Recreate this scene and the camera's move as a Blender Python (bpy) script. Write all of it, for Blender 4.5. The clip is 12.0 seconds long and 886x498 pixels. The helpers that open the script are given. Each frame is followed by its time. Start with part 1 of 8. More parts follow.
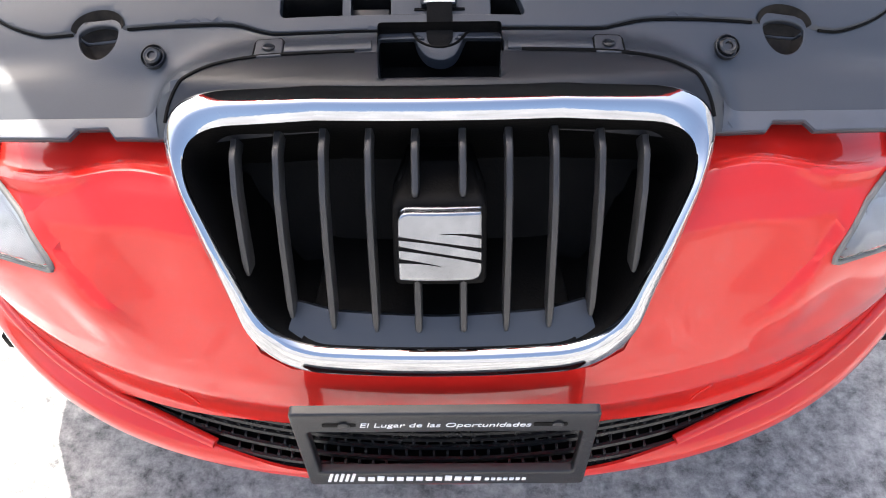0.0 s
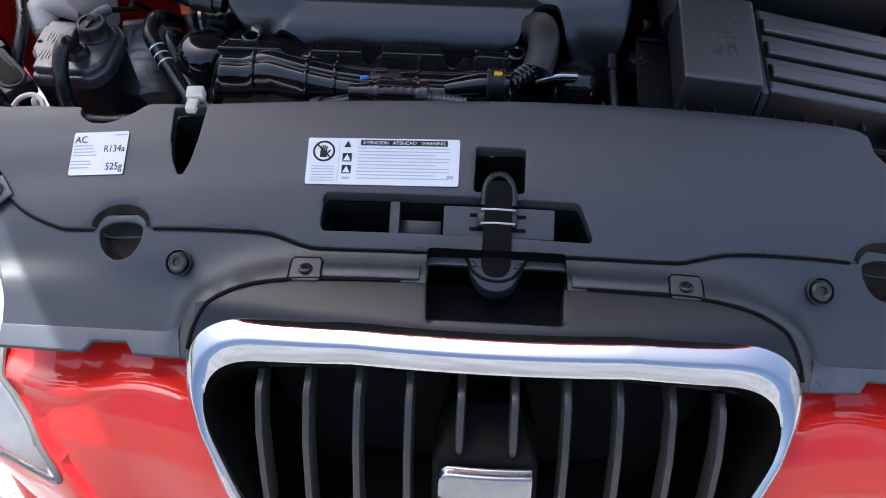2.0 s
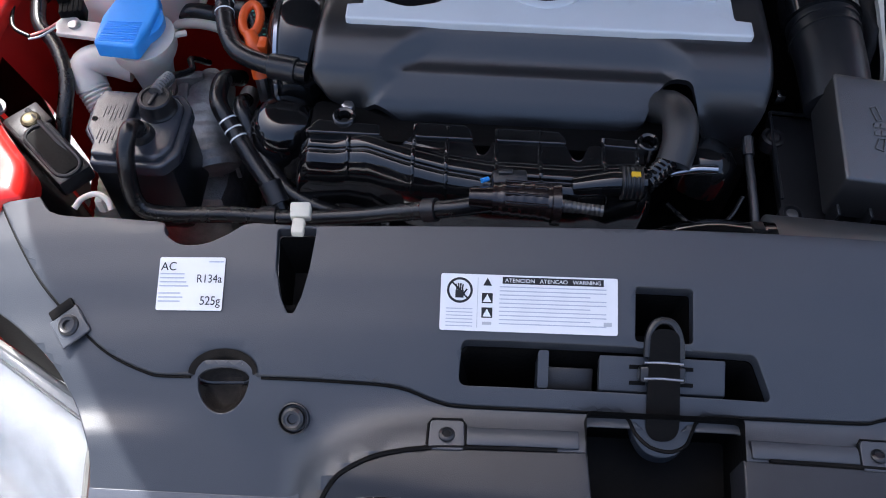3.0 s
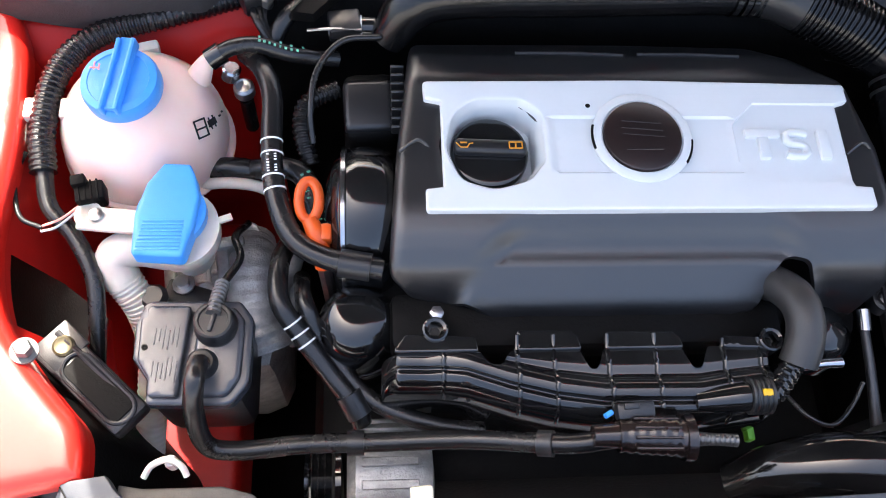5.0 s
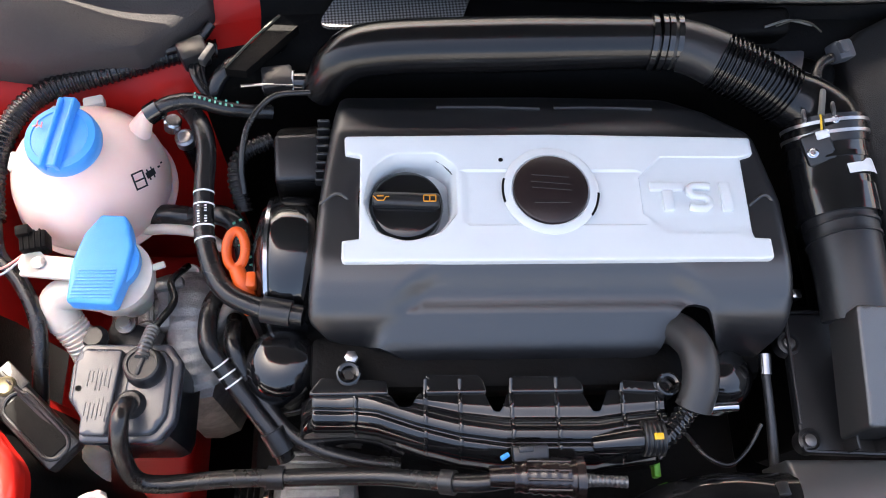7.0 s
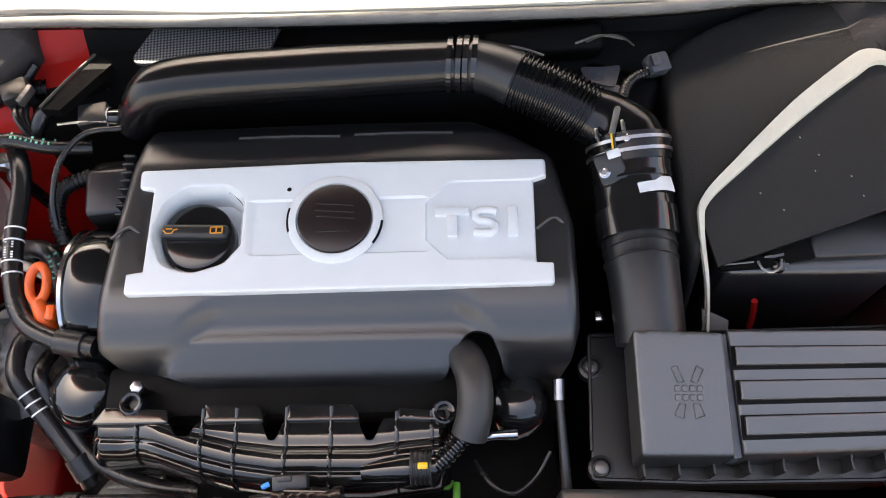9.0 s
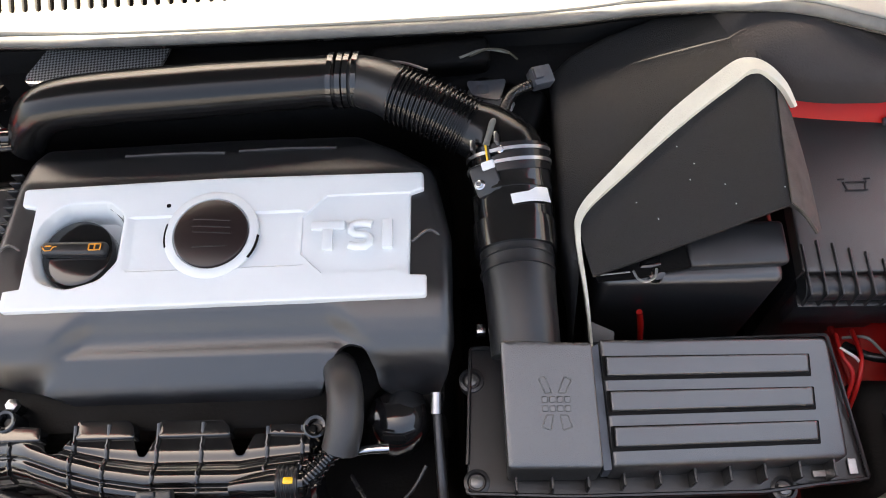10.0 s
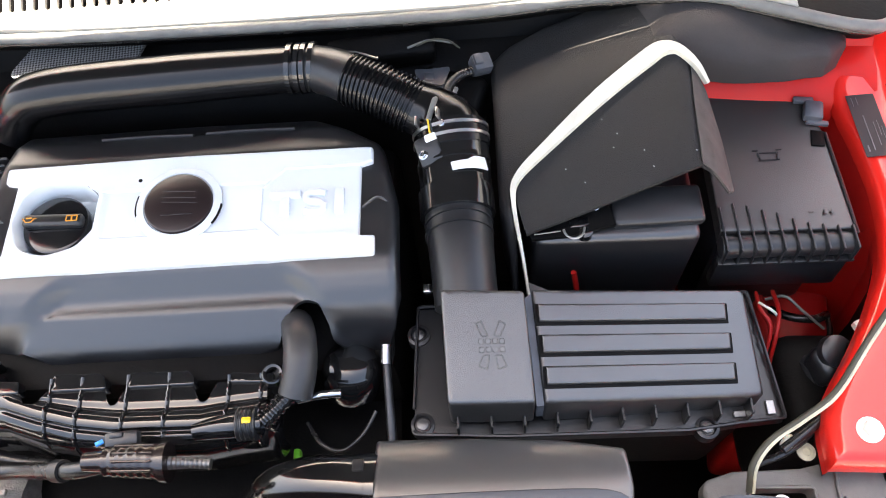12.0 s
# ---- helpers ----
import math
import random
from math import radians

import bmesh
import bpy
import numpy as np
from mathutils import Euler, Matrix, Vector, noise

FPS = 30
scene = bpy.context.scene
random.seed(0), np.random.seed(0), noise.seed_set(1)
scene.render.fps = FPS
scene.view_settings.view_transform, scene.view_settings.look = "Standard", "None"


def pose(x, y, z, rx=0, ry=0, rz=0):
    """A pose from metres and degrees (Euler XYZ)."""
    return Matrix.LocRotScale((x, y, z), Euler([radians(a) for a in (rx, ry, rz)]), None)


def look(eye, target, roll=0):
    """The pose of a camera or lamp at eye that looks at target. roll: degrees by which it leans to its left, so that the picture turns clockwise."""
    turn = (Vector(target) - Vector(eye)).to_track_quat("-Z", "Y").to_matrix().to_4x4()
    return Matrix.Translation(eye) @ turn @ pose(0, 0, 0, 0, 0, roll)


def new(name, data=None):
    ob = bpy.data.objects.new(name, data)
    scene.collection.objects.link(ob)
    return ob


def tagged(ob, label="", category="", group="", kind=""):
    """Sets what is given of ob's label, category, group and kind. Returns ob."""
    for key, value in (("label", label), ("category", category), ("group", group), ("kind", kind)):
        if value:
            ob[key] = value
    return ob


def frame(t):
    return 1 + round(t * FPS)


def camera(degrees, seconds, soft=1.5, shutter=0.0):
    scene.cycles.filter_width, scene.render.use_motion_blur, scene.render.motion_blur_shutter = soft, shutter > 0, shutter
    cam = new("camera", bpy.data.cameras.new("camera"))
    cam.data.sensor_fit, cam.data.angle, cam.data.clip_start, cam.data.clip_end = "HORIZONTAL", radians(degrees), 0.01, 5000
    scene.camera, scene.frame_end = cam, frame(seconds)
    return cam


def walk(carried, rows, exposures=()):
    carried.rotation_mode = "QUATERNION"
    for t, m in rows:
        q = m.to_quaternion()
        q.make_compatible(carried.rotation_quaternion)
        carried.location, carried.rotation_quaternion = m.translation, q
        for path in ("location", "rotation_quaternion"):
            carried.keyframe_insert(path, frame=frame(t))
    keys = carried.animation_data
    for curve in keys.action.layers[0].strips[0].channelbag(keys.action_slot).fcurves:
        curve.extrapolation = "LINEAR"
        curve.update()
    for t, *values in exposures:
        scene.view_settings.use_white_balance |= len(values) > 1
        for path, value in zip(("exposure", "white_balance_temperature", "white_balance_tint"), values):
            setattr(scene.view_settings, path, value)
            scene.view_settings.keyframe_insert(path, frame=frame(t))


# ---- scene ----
cam = camera(55.2, 12.0, soft=1.0)
METRES, EYE, TILT, LEAN, TURN = 1.44, 1.27, -50.0, 0.0, 0.0
PATH = [
    (0, (0.013, 0.014, 1.305), (-0.013, 1.256, -0.262), -1.5),
    (0.5, (0.005, 0.018, 1.313), (0.004, 1.271, -0.246), -1.4),
    (1, (0.011, 0.082, 1.337), (-0.002, 1.345, -0.214), -0.5),
    (1.5, (0.027, 0.16, 1.35), (-0.062, 1.405, -0.213), -1.7),
    (2, (-0.01, 0.24, 1.379), (-0.104, 1.452, -0.21), -0.8),
    (2.5, (-0.075, 0.327, 1.393), (-0.149, 1.491, -0.231), -0.3),
    (3, (-0.164, 0.432, 1.402), (-0.172, 1.501, -0.288), 2.5),
    (3.5, (-0.251, 0.518, 1.424), (-0.158, 1.513, -0.309), 6.2),
    (3.7, (-0.283, 0.551, 1.426), (-0.139, 1.532, -0.311), 8.9),
    (5.3, (-0.322, 0.751, 1.471), (-0.151, 1.527, -0.364), 10.8),
    (5.5, (-0.329, 0.76, 1.48), (-0.154, 1.523, -0.361), 11.3),
    (6, (-0.333, 0.777, 1.503), (-0.137, 1.501, -0.351), 12.4),
    (6.5, (-0.287, 0.757, 1.518), (-0.121, 1.516, -0.325), 10.7),
    (8.3, (-0.051, 0.747, 1.537), (-0.097, 1.587, -0.278), -3.6),
    (8.5, (-0.021, 0.756, 1.541), (-0.08, 1.58, -0.281), -4.9),
    (9, (0.048, 0.768, 1.539), (-0.034, 1.57, -0.292), -6.9),
    (9.5, (0.114, 0.754, 1.527), (0.006, 1.592, -0.286), -8.8),
    (10, (0.169, 0.755, 1.525), (0.066, 1.617, -0.277), -8.5),
    (10.5, (0.222, 0.759, 1.53), (0.129, 1.62, -0.273), -9.2),
    (11, (0.264, 0.736, 1.533), (0.196, 1.62, -0.26), -8.7),
    (11.5, (0.279, 0.708, 1.531), (0.23, 1.604, -0.256), -8.0),
    (12, (0.213, 0.644, 1.547), (0.133, 1.618, -0.198), -7.5),
]
EXPOSURES = [(0, 1.75, 6500, 10), (1.2, 1.60, 5900, 11), (2.2, 1.15, 5900, 11.5), (3.0, 1.32, 6000, 12), (3.7, 1.72, 6300, 11), (5.3, 2.56, 6900, 10.3), (6.7, 2.54, 7000, 10.4), (8.5, 2.42, 7600, 10.8), (9.5, 2.47, 7900, 10.7), (10.5, 2.65, 8000, 10), (11, 2.74, 7700, 10), (12, 3.05, 7500, 10)]
walk(cam, [(t, look(eye, target, roll)) for t, eye, target, roll in PATH], EXPOSURES)

# ---- light ----
world = bpy.data.worlds.new("world")
scene.world = world
world.use_nodes = True
wn = world.node_tree.nodes
sky = wn.new("ShaderNodeTexSky")
sky.sky_type = 'NISHITA'
sky.sun_disc = False
SUN_WAY = Vector((0.30, -0.61, -1.0)).normalized()      # the way the sunlight travels
sky.sun_elevation = math.asin(-SUN_WAY.z)
sky.sun_rotation = math.atan2(-SUN_WAY.x, -SUN_WAY.y)
sky.air_density, sky.dust_density = 1.0, 6.0
wn["Background"].inputs["Strength"].default_value = 0.15
world.node_tree.links.new(sky.outputs[0], wn["Background"].inputs[0])
sun = bpy.data.lights.new("sun", 'SUN')
sun.energy, sun.angle, sun.color = 5.0, radians(0.5), (1.0, 0.95, 0.88)
sun_ob = new("sun", sun)
sun_ob.matrix_world = Matrix.Translation((-2, 4, 6)) @ SUN_WAY.to_track_quat("-Z", "Y").to_matrix().to_4x4()


# ---- materials ----
def material(name, base, rough=0.5, metal=0.0, grain=0.0, grain_scale=400.0, stain=0.0, stain_scale=18.0, coat=0.0,
             tint=None, rough_var=0.0, trans=0.0, sheen=0.0, ior=1.5, subsurface=0.0, spec=0.5):
    """A procedural surface: colour with stains at one scale, bump at a finer one."""
    m = bpy.data.materials.new(name)
    m.use_nodes = True
    nt = m.node_tree
    n, l = nt.nodes, nt.links
    b = n["Principled BSDF"]
    b.inputs["Base Color"].default_value = (*base, 1)
    b.inputs["Roughness"].default_value = rough
    b.inputs["Metallic"].default_value = metal
    b.inputs["IOR"].default_value = ior
    b.inputs["Specular IOR Level"].default_value = spec
    b.inputs["Coat Weight"].default_value = coat
    b.inputs["Coat Roughness"].default_value = 0.03
    b.inputs["Transmission Weight"].default_value = trans
    b.inputs["Sheen Weight"].default_value = sheen
    b.inputs["Subsurface Weight"].default_value = subsurface
    b.inputs["Subsurface Scale"].default_value = 0.01
    geo = n.new("ShaderNodeNewGeometry")
    if stain or rough_var:
        t1 = n.new("ShaderNodeTexNoise")
        t1.inputs["Scale"].default_value = stain_scale
        t1.inputs["Detail"].default_value = 6
        t1.inputs["Roughness"].default_value = 0.65
        l.new(geo.outputs["Position"], t1.inputs["Vector"])
        ramp = n.new("ShaderNodeValToRGB")
        ramp.color_ramp.elements[0].position, ramp.color_ramp.elements[1].position = 0.35, 0.7
        l.new(t1.outputs["Fac"], ramp.inputs[0])
        if stain:
            mix = n.new("ShaderNodeMix")
            mix.data_type = 'RGBA'
            mix.inputs["A"].default_value = (*base, 1)
            other = tint or tuple(c * (1 - stain) for c in base)
            mix.inputs["B"].default_value = (*other, 1)
            l.new(ramp.outputs[0], mix.inputs["Factor"])
            l.new(mix.outputs["Result"], b.inputs["Base Color"])
        if rough_var:
            mr = n.new("ShaderNodeMapRange")
            mr.inputs["To Min"].default_value = max(0.02, rough - rough_var)
            mr.inputs["To Max"].default_value = min(1.0, rough + rough_var)
            l.new(t1.outputs["Fac"], mr.inputs["Value"])
            l.new(mr.outputs[0], b.inputs["Roughness"])
    if grain:
        t2 = n.new("ShaderNodeTexNoise")
        t2.inputs["Scale"].default_value = grain_scale
        t2.inputs["Detail"].default_value = 3
        l.new(geo.outputs["Position"], t2.inputs["Vector"])
        bump = n.new("ShaderNodeBump")
        bump.inputs["Strength"].default_value = grain
        bump.inputs["Distance"].default_value = 0.001
        l.new(t2.outputs["Fac"], bump.inputs["Height"])
        l.new(bump.outputs[0], b.inputs["Normal"])
    return m


BLACK = material("black_plastic", (0.010, 0.0105, 0.012), 0.30, grain=0.2, grain_scale=1400, stain=0.3, tint=(0.020, 0.020, 0.021), stain_scale=9, rough_var=0.07)
PANEL = material("panel_plastic", (0.017, 0.021, 0.029), 0.46, spec=0.80, grain=0.18, grain_scale=1500, stain=0.3, tint=(0.023, 0.0275, 0.0355), stain_scale=7, rough_var=0.06)
PALEPLATE = material("pale_plate", (0.13, 0.13, 0.125), 0.5, stain=0.3, stain_scale=60)
GREYBLACK = material("grey_black_plastic", (0.034, 0.0325, 0.031), 0.34, ior=1.6, spec=1.0, grain=0.25, grain_scale=1300, stain=0.3, tint=(0.070, 0.066, 0.062), stain_scale=12, rough_var=0.06)
COVER = material("cover_plastic", (0.010, 0.010, 0.011), 0.33, spec=1.0, grain=0.15, grain_scale=1500, stain=0.2, tint=(0.014, 0.0135, 0.0145), stain_scale=9, rough_var=0.05)
BRONZE = material("dark_bronze_steel", (0.10, 0.085, 0.05), 0.42, metal=0.8, stain=0.4, stain_scale=60, rough_var=0.1)
PIPE = material("pipe_plastic", (0.0055, 0.0055, 0.006), 0.20, spec=0.42, stain=0.3, stain_scale=12, rough_var=0.05)
GLOSS = material("gloss_black_plastic", (0.0035, 0.0035, 0.004), 0.11, spec=0.65, coat=0.15, stain=0.3, tint=(0.012, 0.012, 0.012), rough_var=0.07, stain_scale=25)
RUBBER = material("rubber", (0.007, 0.007, 0.008), 0.26, grain=0.2, grain_scale=900, stain=0.3, tint=(0.018, 0.017, 0.016), stain_scale=30, rough_var=0.08)
# near-black for some black parts, and for shade painted into gaps and depths
DARK = material("black_parts_and_shade", (0.0022, 0.0022, 0.0024), 0.6, spec=0.10, grain=0.4, grain_scale=300, stain=0.4, tint=(0.005, 0.0045, 0.004), stain_scale=20)
RED = material("red_paint", (0.64, 0.018, 0.012), 0.35, coat=0.9, spec=0.15, stain=0.1, stain_scale=3, tint=(0.60, 0.016, 0.011))
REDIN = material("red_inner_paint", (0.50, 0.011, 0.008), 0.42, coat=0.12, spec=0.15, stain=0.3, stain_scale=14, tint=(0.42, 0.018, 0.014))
CHROME = material("chrome", (0.49, 0.50, 0.52), 0.06, metal=1.0, rough_var=0.05, stain_scale=60, grain=0.05, grain_scale=120)
SATIN = material("satin_chrome", (0.46, 0.47, 0.49), 0.20, metal=1.0, rough_var=0.08, stain_scale=40)
STEEL = material("steel", (0.52, 0.52, 0.53), 0.32, metal=1.0, rough_var=0.12, stain=0.3, stain_scale=60)
ALU = material("cast_aluminium", (0.50, 0.50, 0.49), 0.48, metal=0.6, grain=0.8, grain_scale=500, stain=0.5, stain_scale=40, rough_var=0.12)
WHITE = material("white_cover_plastic", (0.67, 0.705, 0.715), 0.38, grain=0.12, grain_scale=1500, stain=0.06, stain_scale=10, rough_var=0.05)
PLATE = material("dark_red_disc", (0.016, 0.010, 0.010), 0.28, stain=0.3, tint=(0.02, 0.012, 0.012))
BLUE = material("blue_plastic", (0.05, 0.33, 0.86), 0.36, grain=0.15, grain_scale=900, stain=0.12, stain_scale=30)
TANK = material("translucent_tank", (0.78, 0.53, 0.46), 0.36, subsurface=0.35, stain=0.16, tint=(0.80, 0.62, 0.56), stain_scale=10)
NATURAL = material("natural_plastic", (0.66, 0.61, 0.55), 0.4, subsurface=0.2, stain=0.2, stain_scale=25, tint=(0.54, 0.47, 0.40))
ORANGE = material("orange_plastic", (0.74, 0.10, 0.012), 0.38, stain=0.2, stain_scale=40)
BROWN = material("brown_black_plastic", (0.016, 0.010, 0.009), 0.24, spec=0.7, stain=0.4, stain_scale=50)
# pale tone for the weather strip's painted highlight and for a grommet
PALESEAL = material("pale_highlight_and_grommet", (0.48, 0.45, 0.33), 0.55, stain=0.3, stain_scale=40)
YELLOW = material("yellow_plastic", (0.78, 0.46, 0.02), 0.4)
GREEN = material("green_plastic", (0.10, 0.42, 0.02), 0.4)
CREAM = material("cream_foam", (0.70, 0.66, 0.54), 0.85, grain=0.6, grain_scale=700, stain=0.12, stain_scale=40)
# cover plastic made paler, with the sky's reflection put into the colour
LIPSHEEN = material("lip_sky_sheen", (0.060, 0.068, 0.086), 0.40, spec=0.8, grain=0.15, grain_scale=1500, stain=0.3, stain_scale=12)
SNORKEL = material("smooth_grey_plastic", (0.060, 0.059, 0.058), 0.30, ior=1.55, spec=1.0, grain=0.03, grain_scale=900, stain=0.25, stain_scale=14, rough_var=0.05)
DUSTY = material("dusty_brown_plastic", (0.013, 0.0115, 0.0105), 0.55, spec=0.06, grain=0.4, grain_scale=900, stain=0.5, tint=(0.028, 0.024, 0.020), stain_scale=60)
FELT = material("felt_sheet", (0.017, 0.017, 0.018), 0.62, spec=0.3, grain=0.9, grain_scale=900, stain=0.4, tint=(0.018, 0.017, 0.016), stain_scale=16)
FELTEDGE = material("worn_felt", (0.085, 0.078, 0.070), 0.9, grain=1.0, grain_scale=700, stain=0.4, stain_scale=60)
PAPER = material("label_paper", (0.74, 0.75, 0.76), 0.4, stain=0.05, stain_scale=30)
INK = material("label_ink", (0.02, 0.02, 0.022), 0.5, spec=0.2)
PALEINK = material("pale_ink", (0.42, 0.44, 0.46), 0.5)
WHITEINK = material("white_ink", (0.80, 0.80, 0.80), 0.5)
FAINT = material("faint_print", (0.40, 0.44, 0.51), 0.5)
GREENINK = material("green_ink", (0.10, 0.42, 0.30), 0.5)
AMBERINK = material("amber_ink", (0.75, 0.30, 0.03), 0.5)
PINKINK = material("pale_red_ink", (0.80, 0.30, 0.26), 0.5)
LENS = material("clear_lens", (0.90, 0.92, 0.93), 0.05, trans=1.0, ior=1.45)
LAMPIN = material("lamp_reflector", (0.66, 0.67, 0.68), 0.35, stain=0.35, stain_scale=22, rough_var=0.1)
LINER = material("bonnet_liner", (0.013, 0.013, 0.0135), 0.9, grain=0.8, grain_scale=200, stain=0.3, stain_scale=12)
COWL = material("cowl_plastic", (0.36, 0.35, 0.31), 0.6, grain=0.4, grain_scale=900, stain=0.2, stain_scale=14)
SEALGREY = material("seal_rubber", (0.16, 0.16, 0.15), 0.55, stain=0.3, stain_scale=40)
SEALTAN = material("weather_strip", (0.042, 0.040, 0.027), 0.6, stain=0.3, stain_scale=40)
MESHGREY = material("foil_mesh", (0.45, 0.45, 0.45), 0.4, metal=0.8, stain=0.4, stain_scale=80)

EMBLEM = material("emblem_silver", (0.36, 0.37, 0.39), 0.22, metal=1.0, rough_var=0.08, stain=0.25, stain_scale=30)
LIDGREY = material("slate_lid_plastic", (0.046, 0.050, 0.060), 0.24, spec=0.8, grain=0.15, grain_scale=1200, stain=0.3, stain_scale=20, rough_var=0.06)
SCREWGREY = material("blackened_screw", (0.06, 0.06, 0.062), 0.35, metal=0.6, stain=0.3, stain_scale=80)
CABLERED = material("red_cable_and_shaded_rail", (0.30, 0.008, 0.007), 0.4, spec=0.3)
TRIM = material("trim_plastic", (0.021, 0.022, 0.026), 0.33, spec=0.35, grain=0.15, grain_scale=1400, stain=0.3, stain_scale=9)
BARS = material("bar_plastic", (0.040, 0.038, 0.037), 0.40, grain=0.2, grain_scale=1200, stain=0.3, stain_scale=14)
LIDWARM = material("warm_black_plastic", (0.026, 0.0245, 0.0235), 0.36, ior=1.62, spec=1.0, grain=0.3, grain_scale=1100, stain=0.3, stain_scale=14, rough_var=0.05)
CARRIER = material("grey_carrier_plastic", (0.12, 0.115, 0.11), 0.5, grain=0.3, grain_scale=900, stain=0.35, stain_scale=25)
PADFELT = material("dusty_insulation_mat", (0.040, 0.037, 0.037), 0.8, spec=0.2, grain=0.5, grain_scale=500, stain=0.35, tint=(0.052, 0.047, 0.045), stain_scale=9)
BATTERYLID = material("battery_lid_plastic", (0.028, 0.026, 0.025), 0.36, spec=0.8, grain=0.25, grain_scale=1100, stain=0.3, stain_scale=14, rough_var=0.06)
SLATE = material("slate_grey_plastic", (0.075, 0.082, 0.095), 0.45, stain=0.4, stain_scale=40)
PLASTER = material("plaster", (0.33, 0.34, 0.36), 0.85, grain=0.8, grain_scale=60, stain=0.4, stain_scale=1.5)


def concrete():
    m = bpy.data.materials.new("concrete")
    m.use_nodes = True
    nt = m.node_tree
    n, l = nt.nodes, nt.links
    b = n["Principled BSDF"]
    geo = n.new("ShaderNodeNewGeometry")
    a = n.new("ShaderNodeTexNoise")
    a.inputs["Scale"].default_value, a.inputs["Detail"].default_value, a.inputs["Roughness"].default_value = 5.0, 10, 0.7
    c = n.new("ShaderNodeTexNoise")
    c.inputs["Scale"].default_value, c.inputs["Detail"].default_value, c.inputs["Roughness"].default_value = 42.0, 9, 0.75
    ramp = n.new("ShaderNodeValToRGB")
    e = ramp.color_ramp.elements
    e[0].position, e[0].color = 0.38, (0.055, 0.055, 0.058, 1)
    e[1].position, e[1].color = 0.62, (0.46, 0.455, 0.44, 1)
    mid = e.new(0.48)
    mid.color = (0.22, 0.22, 0.22, 1)
    mix = n.new("ShaderNodeMath")
    mix.operation = 'MULTIPLY_ADD'
    mix.inputs[1].default_value = 0.55
    half = n.new("ShaderNodeMath")
    half.operation = 'MULTIPLY'
    half.inputs[1].default_value = 0.45
    for t in (a, c):
        l.new(geo.outputs["Position"], t.inputs["Vector"])
    l.new(a.outputs["Fac"], half.inputs[0])
    l.new(c.outputs["Fac"], mix.inputs[0])
    l.new(half.outputs[0], mix.inputs[2])
    l.new(mix.outputs[0], ramp.inputs[0])
    l.new(ramp.outputs[0], b.inputs["Base Color"])
    b.inputs["Roughness"].default_value = 0.9
    bump = n.new("ShaderNodeBump")
    bump.inputs["Strength"].default_value, bump.inputs["Distance"].default_value = 0.8, 0.004
    l.new(c.outputs["Fac"], bump.inputs["Height"])
    l.new(bump.outputs[0], b.inputs["Normal"])
    return m


CONCRETE = concrete()


def woven():
    """A black woven sleeve with pale threads."""
    m = bpy.data.materials.new("woven_mesh")
    m.use_nodes = True
    n, l = m.node_tree.nodes, m.node_tree.links
    geo = n.new("ShaderNodeNewGeometry")
    turn = n.new("ShaderNodeMapping")
    turn.inputs["Rotation"].default_value = (0, 0, 0.7)
    check = n.new("ShaderNodeTexChecker")
    check.inputs["Scale"].default_value = 420.0
    check.inputs["Color1"].default_value = (0.012, 0.012, 0.012, 1)
    check.inputs["Color2"].default_value = (0.20, 0.20, 0.20, 1)
    l.new(geo.outputs["Position"], turn.inputs["Vector"])
    l.new(turn.outputs[0], check.inputs["Vector"])
    l.new(check.outputs["Color"], n["Principled BSDF"].inputs["Base Color"])
    n["Principled BSDF"].inputs["Roughness"].default_value = 0.5
    return m


WOVEN = woven()


# ---- mesh tools ----
from mathutils.geometry import delaunay_2d_cdt


def thing(name, at, label, category, group="", kind=""):
    """An Empty at a thing's base, under which its parts hang."""
    ob = new(name)
    ob.empty_display_size = 0.02
    ob.matrix_basis = Matrix.Translation(at)
    return tagged(ob, label, category, group, kind)


def part(name, data, mat, parent=None, label="", smooth=40):
    """Links a bmesh, or vertices and faces in world places, as one mesh."""
    me = bpy.data.meshes.new(name)
    if isinstance(data, tuple):
        me.from_pydata([tuple(v) for v in data[0]], [], data[1])
    else:
        data.to_mesh(me)
        data.free()
    me.materials.append(mat)
    me.polygons.foreach_set("use_smooth", [True] * len(me.polygons))
    me.set_sharp_from_angle(angle=radians(smooth))
    me.update()
    ob = new(name, me)
    if parent:
        ob.parent = parent
        if not parent.parent and parent.type == 'EMPTY':
            ob.matrix_parent_inverse = parent.matrix_basis.inverted()
    if label:
        tagged(ob, label)
    return ob


def join(*items):
    v, f = [], []
    for a, b in items:
        k = len(v)
        v += list(a)
        f += [tuple(i + k for i in q) for q in b]
    return v, f


def moved(item, m):
    return [tuple(m @ Vector(p)) for p in item[0]], item[1]


def from_bm(bm):
    out = [tuple(v.co) for v in bm.verts], [tuple(v.index for v in f.verts) for f in bm.faces]
    bm.free()
    return out


def rbox(size, at=(0, 0, 0), bevel=0.003, turn=None, seg=2):
    """A box with rounded edges, as vertices and faces."""
    bm = bmesh.new()
    bmesh.ops.create_cube(bm, size=1)
    for v in bm.verts:
        v.co = Vector((v.co.x * size[0], v.co.y * size[1], v.co.z * size[2]))
    if bevel:
        bmesh.ops.bevel(bm, geom=bm.edges[:], offset=min(bevel, min(size) * 0.45), segments=seg, profile=0.5, affect='EDGES')
    bm.verts.index_update()
    item = from_bm(bm)
    m = Matrix.Translation(at)
    if turn:
        m = m @ pose(0, 0, 0, *turn)
    return moved(item, m)


